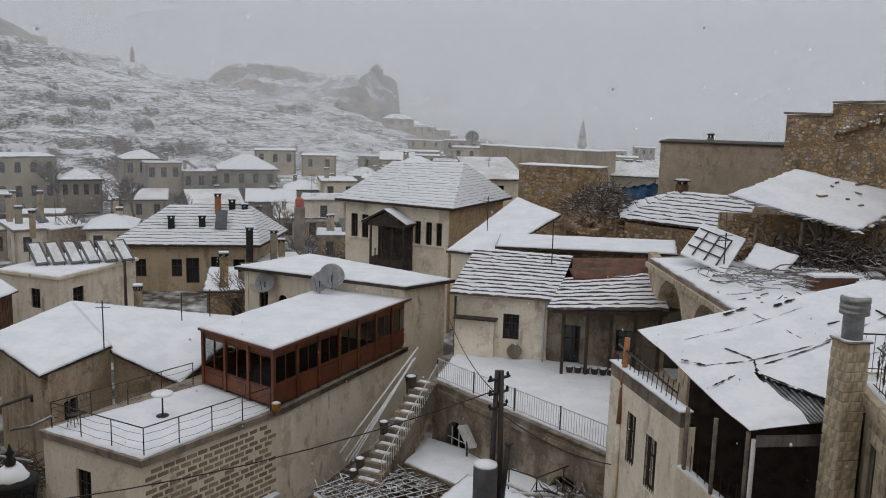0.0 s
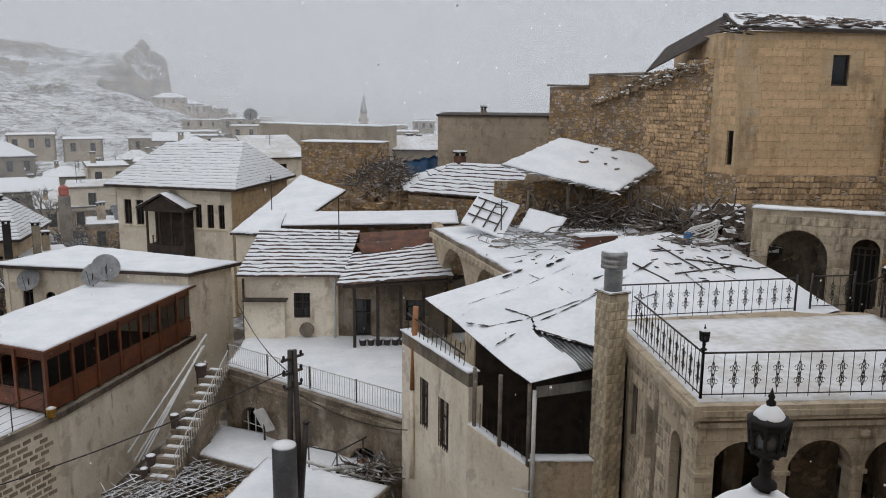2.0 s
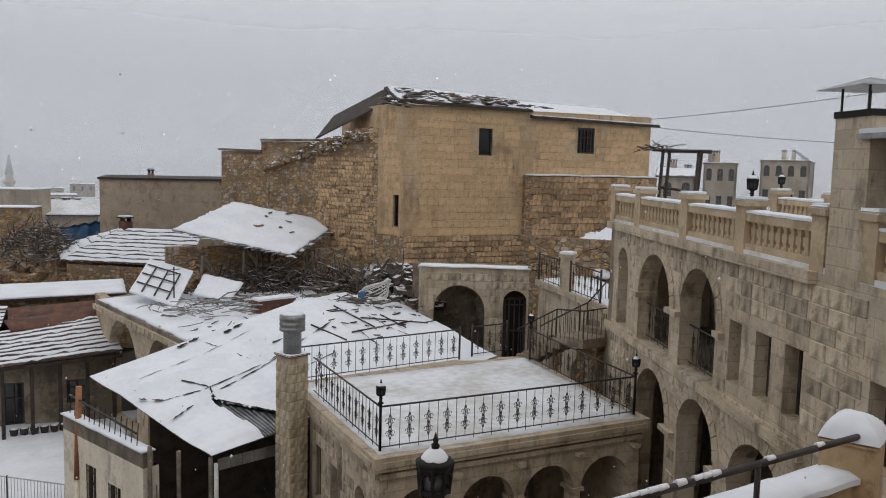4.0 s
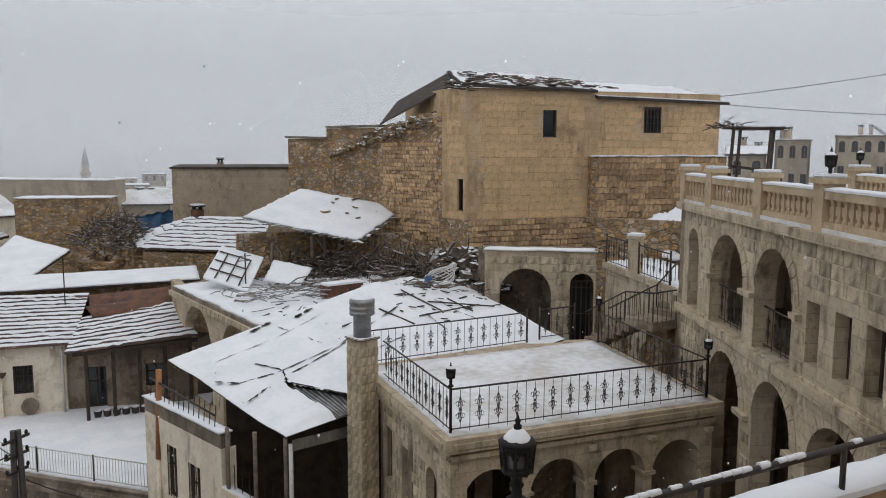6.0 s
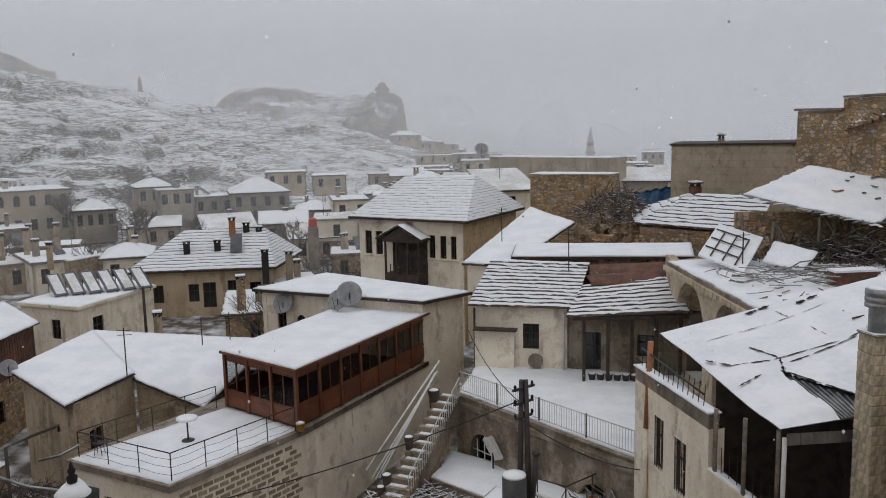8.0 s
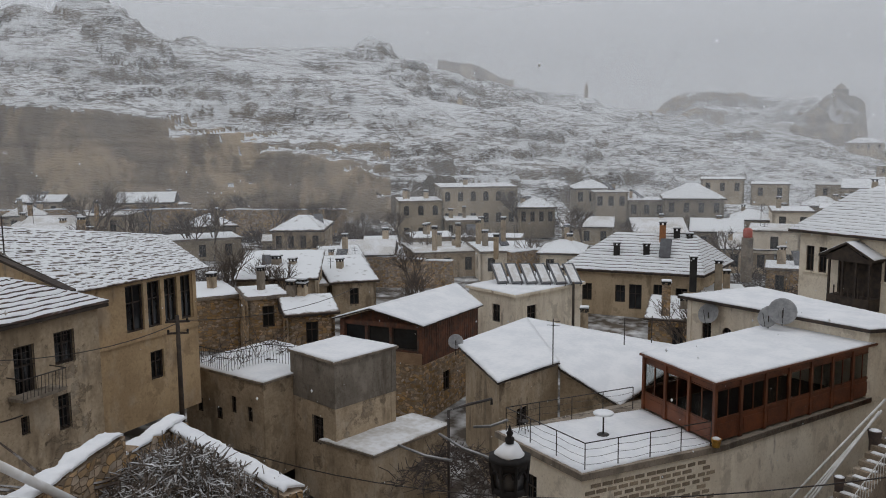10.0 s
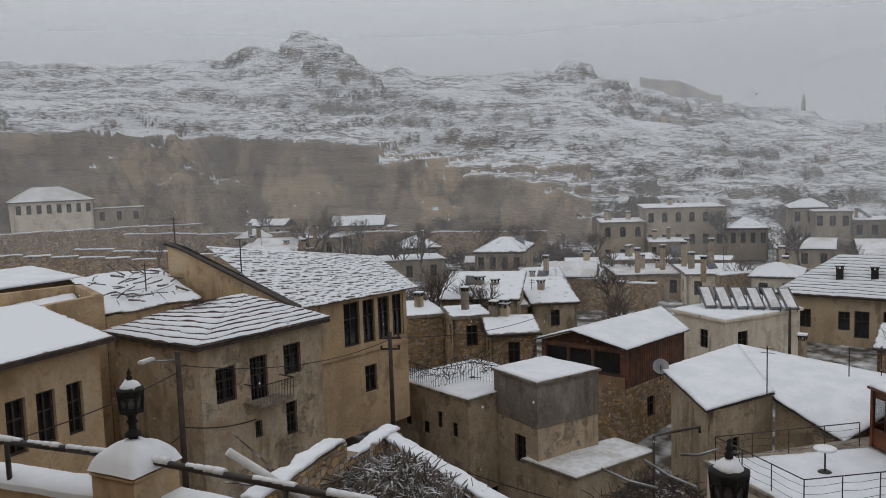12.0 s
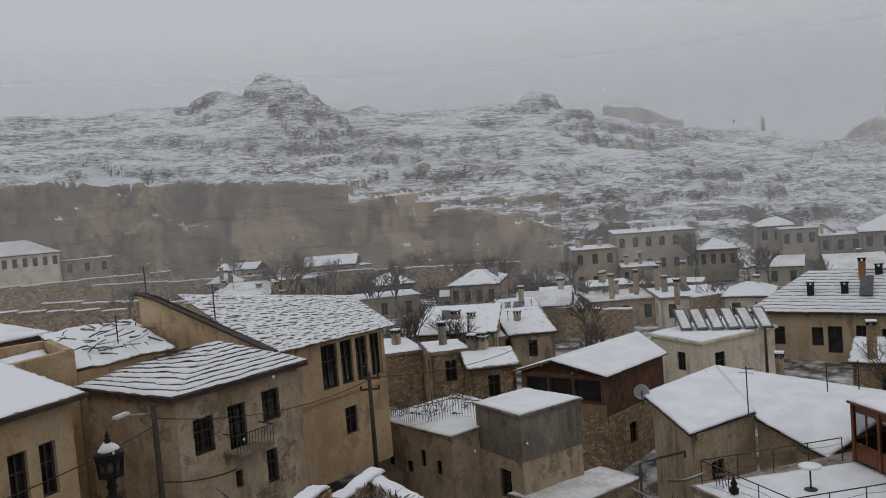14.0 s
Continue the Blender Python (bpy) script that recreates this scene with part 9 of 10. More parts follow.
utility_pole(-25.8, 17.2, 8, 11.3, "short dark pole before the grey house", False, WOOD, 0)
utility_pole(-18.0, 45.5, 6, 11.5, "thin dark pole behind the hut", False, WOOD, 0)
op = thing("orange_pipe", (5.75, 24.6, 7), "rust-orange stove pipe on the white house", "pipe")
bm = bmesh.new()
tube(bm, (5.5, 24.7, 10.6), (5.65, 24.9, 13.3), 0.09, 10)
part("upper_pipe", bm, ORANGE, op)
bm = bmesh.new()
tube(bm, (5.45, 24.6, 7.6), (5.5, 24.7, 10.6), 0.07, 10)
part("lower_pipe", bm, PLASTER_PALE, op)


def cable(a, b, sag, r=0.018, label="thin black overhead cable between poles"):
    t = thing("overhead_cable", a, label, "cable", "overhead cables")
    a, b = Vector(a), Vector(b)
    bm = bmesh.new()
    path_tube(bm, [a.lerp(b, k / 14) - Vector((0, 0, sag * 4 * (k / 14) * (1 - k / 14))) for k in range(15)], r, 4)
    part("wire", bm, IRON, t)


cable((-24.8, 21.6, 13.0), (-21.45, 10.6, 14.6), 0.5)
cable((-21.45, 10.6, 14.4), (-19.5, 1.5, 14.2), 0.4)
cable((-21.45, 10.6, 12.8), (-25.8, 17.2, 11.2), 0.35, 0.025)
cable((-21.45, 10.6, 12.6), (-18.5, 2.0, 11.6), 0.4)
cable((1.7, 24.4, 11.7), (-25.0, 24.0, 7.2), 1.6, 0.022)
cable((1.7, 24.4, 11.5), (0.2, 38, 10.5), 0.4)
cable((1.7, 24.4, 11.0), (5.6, 25.2, 9.0), 0.3)
cable((36.0, 29.5, 22.3), (60, 14, 22), 0.5)
cable((35.0, 28.5, 22.6), (44, 8, 26), 0.4)
cable((-24.8, 21.6, 13.1), (-30, 40, 11), 0.5)

# pergola of bare vines, brush heaps
pg = thing("pergola", (-2.5, 29, 5), "low stone-walled pergola roofed with poles", "pergola")
PG = [(-4.7, 28.7), (-3.2, 26.6), (0.7, 28.8), (-2.2, 31.2)]
walls_of(pg, PG, 2.4, 6.0, RUBBLE, {}, th=0.3)
for k in range(9):
    u = (k + 0.4) / 9 + 0.03 * noise.noise((k * 2.7, 1, 0))
    bm = bmesh.new()
    p, q = Vector((*PG[0], 6.24)).lerp(Vector((*PG[1], 6.24)), u), Vector((*PG[3], 6.26)).lerp(Vector((*PG[2], 6.26)), u + 0.04 * noise.noise((k * 1.9, 4, 0)))
    tube(bm, p, q, 0.035, 6)
    part("roof_pole", bm, POLE, pg)
for a, b in ((0, 1), (0, 3)):
    bm = bmesh.new()
    L_ = (Vector(PG[b]) - Vector(PG[a])).length
    lumpy(bm, [(*PG[a], 6.02), (*PG[b], 6.02), (PG[b][0] + 0.2, PG[b][1] + 0.22, 6.02), (PG[a][0] + 0.2, PG[a][1] + 0.22, 6.02)], 0.09, 24, 4, 0.07, 0.08)
    part("coping_snow", bm, SNOW, pg)
for k in range(12):
    u = (k + 0.5) / 12
    bm = bmesh.new()
    p, q = Vector((*PG[0], 6.15)).lerp(Vector((*PG[3], 6.15)), u), Vector((*PG[1], 6.15)).lerp(Vector((*PG[2], 6.15)), u)
    tube(bm, p, q, 0.045, 6)
    part("roof_pole", bm, POLE, pg)
heap("vine_tangle", "tangle of bare vines on the pergola, dusted with snow", [(-4.6, 28.6, 6.2), (-3.2, 26.8, 6.2), (0.5, 28.8, 6.2), (-2.2, 31.0, 6.2)], 170, 1.1, 0.02, POLE, 0.25, 41, 0.12, "vines")
ru2 = thing("ruin_yard", (-14.5, 11.5, 8), "roofless ruin yard with snow-capped broken walls", "ruin")
RY = [(-14.5, 8.2), (-16.0, 11.7), (-16.7, 14.2), (-11.1, 12.7)]
for (a, b), z in zip(((RY[1], RY[0]), (RY[2], RY[1]), (RY[3], RY[2])), (13.3, 12.8, 12.7)):
    n = 5
    for k in range(n):
        p, q = Vector(a).lerp(Vector(b), k / n), Vector(a).lerp(Vector(b), (k + 1) / n)
        bm = bmesh.new()
        wall_bm(bm, p, q, 7, z + 0.14 * noise.noise((p.x * 2, p.y * 2, 1)), 0.45)
        part("wall", bm, RUBBLE, ru2)
    bm = bmesh.new()
    L = (Vector(b) - Vector(a)).length
    lumpy(bm, [on_wall(a, b, 0, z + 0.05, -0.04), on_wall(a, b, L, z + 0.05, -0.04), on_wall(a, b, L, z + 0.05, 0.46), on_wall(a, b, 0, z + 0.05, 0.46)], 0.1, 40, 6, 0.12, 0.16)
    part("coping_snow", bm, SNOW, ru2)
bm = bmesh.new()
tube(bm, (-14.7, 8.1, 14.3), (-14.0, 9.6, 12.9), 0.09, 8)
tagged(part("fallen_pipe", bm, SNOW_THIN), "thick pipe rimmed with snow on the ruin wall", "pipe")
heap("yard_brush", "dense snowy brush filling the ruin yard", [(-15.2, 10.6, 12.3), (-11.8, 10.4, 12.3), (-11.0, 12.8, 12.3), (-16.3, 13.6, 12.3)], 4200, 0.42, 0.016, POLE, 1.0, 51, 0.7, "brush")
heap("yard_planks", "loose planks beside the ruin yard", [(-15.6, 9.2, 13.0), (-14.2, 8.8, 12.6), (-13.8, 10.4, 12.2), (-15.6, 10.8, 12.4)], 16, 1.9, 0.035, DEBRIS, 0.3, 52, 0.2)
heap("lane_brush", "snowy brush beside the lean-to shed", [(-18.5, 26.6, 6.0), (-14.8, 27.8, 5.4), (-15.4, 31.2, 5.6), (-18.2, 31.0, 6.2)], 700, 0.8, 0.018, TWIG, 0.9, 53, 0.5, "brush")
heap("ruin_brush", "thorny brush and sticks on a broken wall", [(7.2, 54.6, 14.2), (9.2, 50.0, 13.6), (12.0, 52.5, 14.4), (11.6, 57.0, 15.2)], 420, 1.1, 0.03, DEBRIS, 1.5, 54, 0.5, "brush")
stones("ruin_mound", "mound of rubble below the broken wall", [(7.0, 54.6, 11.5), (9.2, 49.0, 11.5), (12.4, 51.5, 12.2), (11.8, 57.0, 13.0)], 320, 0.8, RUBBLE, 2.2, 8)


# ---- railings and pots on the low roof, balcony of the grey house ----
lr2 = thing("roof_railing", (-27, 27, 9.5), "black bar railing round a small snowy roof terrace", "railing")
for a, b in (((-30.1, 26.7), (-27.0, 26.3)), ((-27.0, 26.3), (-26.6, 28.4)), ((-26.6, 28.4), (-24.7, 28.6))):
    a, b = Vector((*a, 9.6)), Vector((*b, 9.6))
    n = int((b - a).length / 0.16)
    for k in range(n + 1):
        bm = bmesh.new()
        tube(bm, a.lerp(b, k / n), a.lerp(b, k / n) + Vector((0, 0, 0.85)), 0.014, 4)
        part("bar", bm, IRON, lr2)
    bm = bmesh.new()
    tube(bm, a + Vector((0, 0, 0.85)), b + Vector((0, 0, 0.85)), 0.022, 5)
    part("rail", bm, IRON, lr2)
heap("terrace_plants", "bare potted shrubs on the roof terrace", [(-30, 27.0, 9.6), (-27, 26.6, 9.6), (-26.5, 31, 9.6), (-29.5, 31.5, 9.6)], 170, 0.9, 0.014, TWIG, 0.7, 61, 1.0, "shrubs")
gb = thing("iron_balcony", (-23.8, 15, 12), "small rusty iron balcony on the grey house", "balcony")
A, B = GY[1], GY[2]
bm = bmesh.new()
box(bm, on_wall(A, B, 2.5, 12.12, -0.35), (1.6, 0.7, 0.1), math.atan2(B[1] - A[1], B[0] - A[0]))
part("floor", bm, CONCRETE, gb)
for k in range(13):
    bm = bmesh.new()
    u = 1.72 + 1.56 * k / 12
    tube(bm, on_wall(A, B, u, 12.15, -0.68), on_wall(A, B, u, 12.8, -0.72), 0.012, 4)
    part("bar", bm, IRON, gb)
bm = bmesh.new()
path_tube(bm, [on_wall(A, B, 1.72, 12.8, 0), on_wall(A, B, 1.72, 12.8, -0.72), on_wall(A, B, 3.28, 12.8, -0.72), on_wall(A, B, 3.28, 12.8, 0)], 0.02, 5)
part("rail", bm, IRON, gb)

# ---- houses behind the ochre house ----
lb = thing("ruined_house", (-32, 11, 9), "roofless ochre house with snow inside its walls", "house")
LB = [(-29.0, 8.0), (-30.4, 12.4), (-34.5, 13.2), (-34.5, 8.5)]
walls_of(lb, LB, 8, 15.6, PLASTER_YEL, {0: [(3.4, 3.9, 14.0, 14.6)]})
bm = bmesh.new()
lumpy(bm, [(-29.4, 8.4, 14.7), (-30.6, 11.9, 14.9), (-34.2, 12.8, 15.3), (-34.2, 8.9, 15.0)], 0.12, 12, 10, 0.08)
part("roof_snow", bm, SNOW, lb)
lc = thing("low_ochre_house", (-34, 16, 9), "low ochre house with snow lying on its broken roof", "house")
LC = [(-30.8, 12.6), (-31.6, 17.0), (-37.5, 18.2), (-36.5, 13.6)]
walls_of(lc, LC, 8, 14.7, PLASTER_YEL, {0: [(0.8, 1.3, 13.2, 13.9)]})
bm = bmesh.new()
lumpy(bm, [(-30.7, 12.5, 14.72), (-31.5, 17.1, 14.72), (-37.5, 18.2, 15.5), (-36.5, 13.5, 15.6)], 0.12, 16, 12, 0.12, 0.1)
part("roof_snow", bm, MOTTLED, lc)
heap("roof_laths", "loose laths on the broken roof", [(-31.5, 13.5, 15.0), (-32, 16.5, 15.0), (-36.5, 17.8, 15.7), (-36, 14, 15.7)], 40, 1.2, 0.03, DEBRIS, 0.4, 62, 0.2)
ld = thing("snowy_barn", (-40, 12, 10), "low barn under a thick snow roof", "barn")
LD = [(-36.5, 9.0), (-37.5, 14.2), (-44, 14.5), (-43, 8.5)]
walls_of(ld, LD, 8, 15.4, PLASTER_YEL, {})
flat_roof(ld, LD, 15.4, 0.3, 0.1, 0.2, WOOD)


# ---- bare trees ----
def bare_tree(x, y, z, h, seed, label="leafless tree with fine snowy twigs"):
    rnd = random.Random(seed)
    t = thing("tree", (x, y, z), label, "tree", "bare trees")
    bt, bc = bmesh.new(), bmesh.new()

    def grow_limb(p, d, L, r, depth):
        q = p + d * L
        tube(bt if depth < 2 else bc, p, q, r, 5 if depth < 2 else 4, r * 0.68)
        if depth >= 6:
            return
        for k in range(3 if depth < 5 else 2):
            ax = Vector((rnd.gauss(0, 1), rnd.gauss(0, 1), rnd.gauss(0, 0.4))).normalized()
            nd = (d + ax * rnd.uniform(0.35, 0.8) + Vector((0, 0, 0.12))).normalized()
            grow_limb(p.lerp(q, rnd.uniform(0.6, 1.0)), nd, L * rnd.uniform(0.6, 0.85), r * 0.66, depth + 1)

    grow_limb(Vector((x, y, z)), Vector((rnd.gauss(0, 0.08), rnd.gauss(0, 0.08), 1)).normalized(), h * 0.28, h * 0.018, 0)
    part("trunk", bt, BARK, t)
    part("crown", bc, BARK, t)


for x, y, h, s in ((-44.3, 43.1, 8.5, 1), (-42.0, 46.0, 7.0, 2), (-31.2, 48.5, 7.0, 3), (-34.1, 89, 8.0, 4), (-59.9, 44.9, 8, 5), (-16.8, 83.7, 6.5, 6), (-50, 57, 7, 7), (-38, 92, 7, 8), (-30.5, 96, 6, 9), (-64, 52, 7, 10), (-25, 100, 6, 11), (-47, 74, 6, 12), (-56, 84, 7, 13), (-68, 62, 7, 14), (-28, 86, 6, 15), (-75, 60, 7, 16), (-66.4, 63.5, 8.5, 301), (-37.6, 58.0, 6.5, 302), (-34.1, 74.5, 6, 303), (-68.9, 61.9, 7, 304), (-58.4, 68.4, 5.5, 305), (-43.5, 77.5, 6, 306)):
    bare_tree(x, y, ground_z(x, y) - 0.1, h, s)

# ---- far landmarks ----
mi_ = thing("minaret", (53, 326, 0), "slim pale stone minaret with a balcony and pointed cap", "minaret")
bm = bmesh.new()
lathe(bm, (52.8, 326, -10), [(2.0, 0), (2.0, 10), (1.35, 12), (1.3, 22.6)], 12)
part("shaft", bm, FARWALL, mi_)
bm = bmesh.new()
lathe(bm, (52.8, 326, 8.6), [(1.4, 0), (2.1, 0.8), (2.1, 1.7)], 12)
part("balcony", bm, FARWALL, mi_)
bm = bmesh.new()
lathe(bm, (52.8, 326, 12.6), [(1.5, 0), (1.0, 2.5), (0.1, 7.2)], 12)
part("cap", bm, METAL, mi_)
ki = thing("hilltop_kiosk", (-37.5, 430, 38), "domed stone kiosk on the far rock", "kiosk")
kz = ground_z(-37.5, 430)
bm = bmesh.new()
lathe(bm, (-37.5, 430, kz - 2), [(3.4, 0), (3.4, 4.6), (3.8, 4.8), (2.2, 5.0), (2.2, 6.0), (1.5, 6.8), (0.25, 7.3), (0.12, 9)], 8)
part("body", bm, FARWALL, ki)
for x, y, h in ((-106, 280, 5.5), (-104.5, 186, 2.2)):
    sp2 = thing("rock_needle", (x, y, ground_z(x, y)), "slim dark pillar on the ridge", "pillar")
    bm = bmesh.new()
    lathe(bm, (x, y, ground_z(x, y) - 1), [(0.9, 0), (0.8, 1), (0.65, h * 0.7 + 1), (0.2, h + 1)], 8)
    part("shaft", bm, FARWALL, sp2)

# ---- further roofs of the dense old town ----
rnd = random.Random(77)
taken = [(o.location.x, o.location.y) for o in scene.objects if o.get("category") in ("house", "hut", "tree", "water tank")]
count = 0
for tries in range(900):
    az, r = rnd.uniform(3, 58), rnd.uniform(52, 128)
    x, y = -math.sin(radians(az)) * r, math.cos(radians(az)) * r
    if az > 50 and r < 70 or any(math.hypot(x - a, y - b) < 7.0 for a, b in taken) or (az < 12 and r < 75) or (19 < az < 31 and r < 64):
        continue
    taken.append((x, y))
    z = ground_z(x, y)
    if rnd.random() < 0.55:
        if rnd.random() < 0.5:
            bare_tree(x, y, z - 0.1, rnd.uniform(4.5, 7.5), tries)
        else:
            k = rnd.uniform(2, 3.5)
            heap("garden_brush", "leafless garden brush dusted with snow", [(x - k, y - k, z), (x + k, y - k, z), (x + k, y + k, z), (x - k, y + k, z)], 320, 1.3, 0.028, TWIG_DARK, 1.5, tries, 0.9, "brush")
        continue
    face = az + rnd.uniform(-28, 28)
    cottage(x, y, rnd.uniform(4.0, 7.5), rnd.uniform(3.5, 6), face, z - 2.0, z + rnd.uniform(1.8, 3.8), rnd.choice(("flat", "flat", "shed", "gable", "hip")), rnd.choice((FARWALL, FARWALL, CONCRETE, RUBBLE)), rnd.choice((1, 2, 3)), 1, rnd.choice((PATCHY, PATCHY, SNOW_THIN, MOTTLED)))
    if rnd.random() < 0.75:
        k = rnd.uniform(0.6, 1.4)
        chimney(x + rnd.uniform(-1, 1), y + rnd.uniform(-1, 1), z + 1.6, z + 3.9 + k * 0.6, rnd.uniform(0.4, 0.6), rnd.choice((CONCRETE, FARWALL, RUBBLE)))
    count += 1
    if count > 46:
        break
for tries in range(60):
    az, r = rnd.uniform(-9, 4), rnd.uniform(150, 420)
    x, y = -math.sin(radians(az)) * r, math.cos(radians(az)) * r
    z = ground_z(x, y)
    cottage(x, y, rnd.uniform(7, 12), rnd.uniform(7, 10), az + rnd.uniform(-20, 20), z - 2, z + rnd.uniform(3, 5), rnd.choice(("flat", "flat", "hip")), FARWALL, 3)


# stacks, masts, tanks and loose boards on the town's roofs
crnd = random.Random(404)
for c, e, z1, far in ROOFS:
    if far > 135:
        continue
    for k in range(crnd.choice((1, 2, 2, 3))):
        p = c + e * crnd.uniform(-0.38, 0.38)
        kind = crnd.random()
        if kind < 0.62:
            chimney(p.x, p.y, z1 - 0.2, z1 + crnd.uniform(0.8, 1.5), crnd.uniform(0.38, 0.6), crnd.choice((CONCRETE, FARWALL, PLASTER_GREY)))
        elif kind < 0.8:
            antenna(p.x, p.y, z1 - 0.1, crnd.uniform(1.6, 2.6))
        else:
            pn = thing("roof_panel", (p.x, p.y, z1), "tilted snow-dusted collector on a town roof", "solar collector", "roof panels")
            bm = bmesh.new()
            box(bm, (p.x, p.y, z1 + 0.75), (1.0, 1.9, 0.08), crnd.uniform(0, 1.5), radians(34))
            part("panel", bm, PANEL, pn)
            bm = bmesh.new()
            tube(bm, (p.x, p.y, z1 - 0.1), (p.x, p.y, z1 + 0.75), 0.04, 5)
            part("stand", bm, IRON, pn)


# ---- terrace walls and brush below the cliff ----
def terrace_wall(a, b, z0, za, zb, label="long rubble terrace wall with a line of snow on top"):
    t = thing("terrace_wall", (*a, z0), label, "wall", "terrace walls")
    a, b = Vector(a), Vector(b)
    n = max(3, int((b - a).length / 2.5))
    for k in range(n):
        p, q = a.lerp(b, k / n), a.lerp(b, (k + 1) / n)
        z = za + (zb - za) * (k + 0.5) / n + 0.25 * noise.noise((p.x, p.y, 3))
        bm = bmesh.new()
        wall_bm(bm, p, q, z0, z, 0.6)
        part("wall", bm, RUBBLE, t)
        bm = bmesh.new()
        lumpy(bm, [on_wall(p, q, 0, z, -0.1), on_wall(p, q, (q - p).length, z, -0.1), on_wall(p, q, (q - p).length, z, 0.7), on_wall(p, q, 0, z, 0.7)], 0.16, 8, 3, 0.1, 0.1)
        part("coping_snow", bm, SNOW, t)


terrace_wall((-92, 22), (-84, 41), 6, 13.0, 11.0)
terrace_wall((-104, 40), (-78, 58), 6, 11.2, 9.6)
terrace_wall((-66, 40), (-55, 47), 5, 9.6, 9.0)
terrace_wall((-112, 50), (-70, 92), 6, 12.0, 10.5)
terrace_wall((-48, 62), (-38, 66), 4, 9.2, 8.6)
terrace_wall((-34, 70), (-29, 78), 4, 9.4, 8.8)
terrace_wall((-124, 34), (-119, 66), 7, 12.6, 12.2)
for x, y in ((-12.6, 81.5), (-17.6, 91.0), (-12.0, 92.0), (-8.6, 73.0)):
    z = ground_z(x, y)
    heap("garden_brush", "leafless garden brush dusted with snow", [(x - 3, y - 3, z), (x + 3, y - 3, z), (x + 3, y + 3, z), (x - 3, y + 3, z)], 380, 1.4, 0.026, TWIG_DARK, 1.9, int(y), 0.9, "brush")
brnd = random.Random(5)
for k in range(26):
    az, r = brnd.uniform(10, 52), brnd.uniform(50, 108)
    x, y = -math.sin(radians(az)) * r, math.cos(radians(az)) * r
    if 19 < az < 31 and r < 66 or any(math.hypot(x - a, y - b) < 5.5 for a, b in taken):
        continue
    t = radians(az + brnd.uniform(-35, 35))
    L, z = brnd.uniform(2.5, 5.5), ground_z(x, y)
    terrace_wall((x - math.cos(t) * L, y - math.sin(t) * L), (x + math.cos(t) * L, y + math.sin(t) * L), z - 2, z + brnd.uniform(1.0, 2.2), z + brnd.uniform(0.8, 2.0), "rubble garden wall topped with snow between old houses")
for k in range(34):
    az, r = brnd.uniform(24, 66), brnd.uniform(98, 131)
    x, y = -math.sin(radians(az)) * r, math.cos(radians(az)) * r
    z = ground_z(x, y)
    if k % 3 == 0:
        bare_tree(x, y, z - 0.1, brnd.uniform(5, 9), 500 + k)
    else:
        w = brnd.uniform(2.5, 5)
        heap("slope_brush", "leafless scrub dusted with snow below the cliff", [(x - w, y - w, z), (x + w, y - w, z), (x + w, y + w, z), (x - w, y + w, z)], 260, 1.6, 0.035, TWIG_DARK, 1.6, 600 + k, 0.9, "brush")

# ---- clutter along the court and behind the wing ----
rnd = random.Random(91)
for k in range(6):
    po = thing("plant_pot", (5.6 + k * 0.36, 35.6 - 0.08 * k, 8.8), "dark planter with snow along the court wall", "pot", "court planters")
    bm = bmesh.new()
    lathe(bm, (5.6 + k * 0.36, 35.4 - 0.06 * k, 8.82), [(0.13, 0), (0.17, 0.22), (0.17, 0.26)], 8)
    part("body", bm, IRON, po)
    bm = bmesh.new()
    lathe(bm, (5.6 + k * 0.36, 35.4 - 0.06 * k, 9.08), [(0.15, 0), (0.1, 0.05)], 8)
    part("snow_fill", bm, SNOW, po)
mill = thing("millstone", (2.9, 37.2, 8.8), "old round millstone leaning on the house wall", "millstone")
bm = bmesh.new()
c = Vector((3.25, 37.0, 9.2))
tube(bm, c, c + Vector((0.04, 0.16, 0.02)), 0.34, 18)
part("disc", bm, CONCRETE, mill)
for k in range(5):
    bm = bmesh.new()
    x = 5.2 + k * 1.05
    box(bm, (x, 35.15 + 0.02 * k, 10.2), (0.12, 0.12, 3.0), 0.1)
    part("eave_post", bm, WOOD, tile2)
bm = bmesh.new()
box(bm, (7.2, 35.1, 11.65), (5.0, 0.12, 0.16), 0.0)
part("eave_beam", bm, WOOD, tile2)
bm = bmesh.new()
lumpy(bm, [(6.0, 38.2, 12.5), (9.6, 37.7, 12.7), (9.7, 38.5, 13.15), (5.9, 39.1, 12.8)], 0.06, 14, 4, 0.05, 0.05)
part("rusty_ridge", bm, RUST, tile2, "rust-red bare ridge tiles")
bm = bmesh.new()
wall_bm(bm, (0.55, 37.95), (2.35, 37.5), 8.7, 10.6, 0.2, (), 0.25)
part("porch_wall", bm, PLASTER_PALE, tile1)
bm = bmesh.new()
box(bm, (1.45, 37.4, 10.66), (2.0, 0.6, 0.06), -0.24)
part("porch_roof", bm, WOOD, tile1)
for x, z0_, z1_ in ((4.55, 8.8, 11.6), (0.5, 8.8, 11.6)):
    bm = bmesh.new()
    tube(bm, (x, 36.9 if x > 2 else 37.85, z0_), (x, 36.9 if x > 2 else 37.85, z1_), 0.05, 6)
    part("downpipe", bm, PAINT_W if x > 2 else WOOD, tile1)
frm = thing("vine_pergola", (27.9, 21, 17.3), "dark timber frame with a bare vine on a far roof", "frame")
for x, y in ((26.7, 21.0), (27.5, 19.9), (28.4, 22.0), (29.2, 21.0)):
    bm = bmesh.new()
    tube(bm, (x - 0.25, y, 17.3), (x, y, 20.75), 0.07, 6)
    part("post", bm, WOOD, frm)
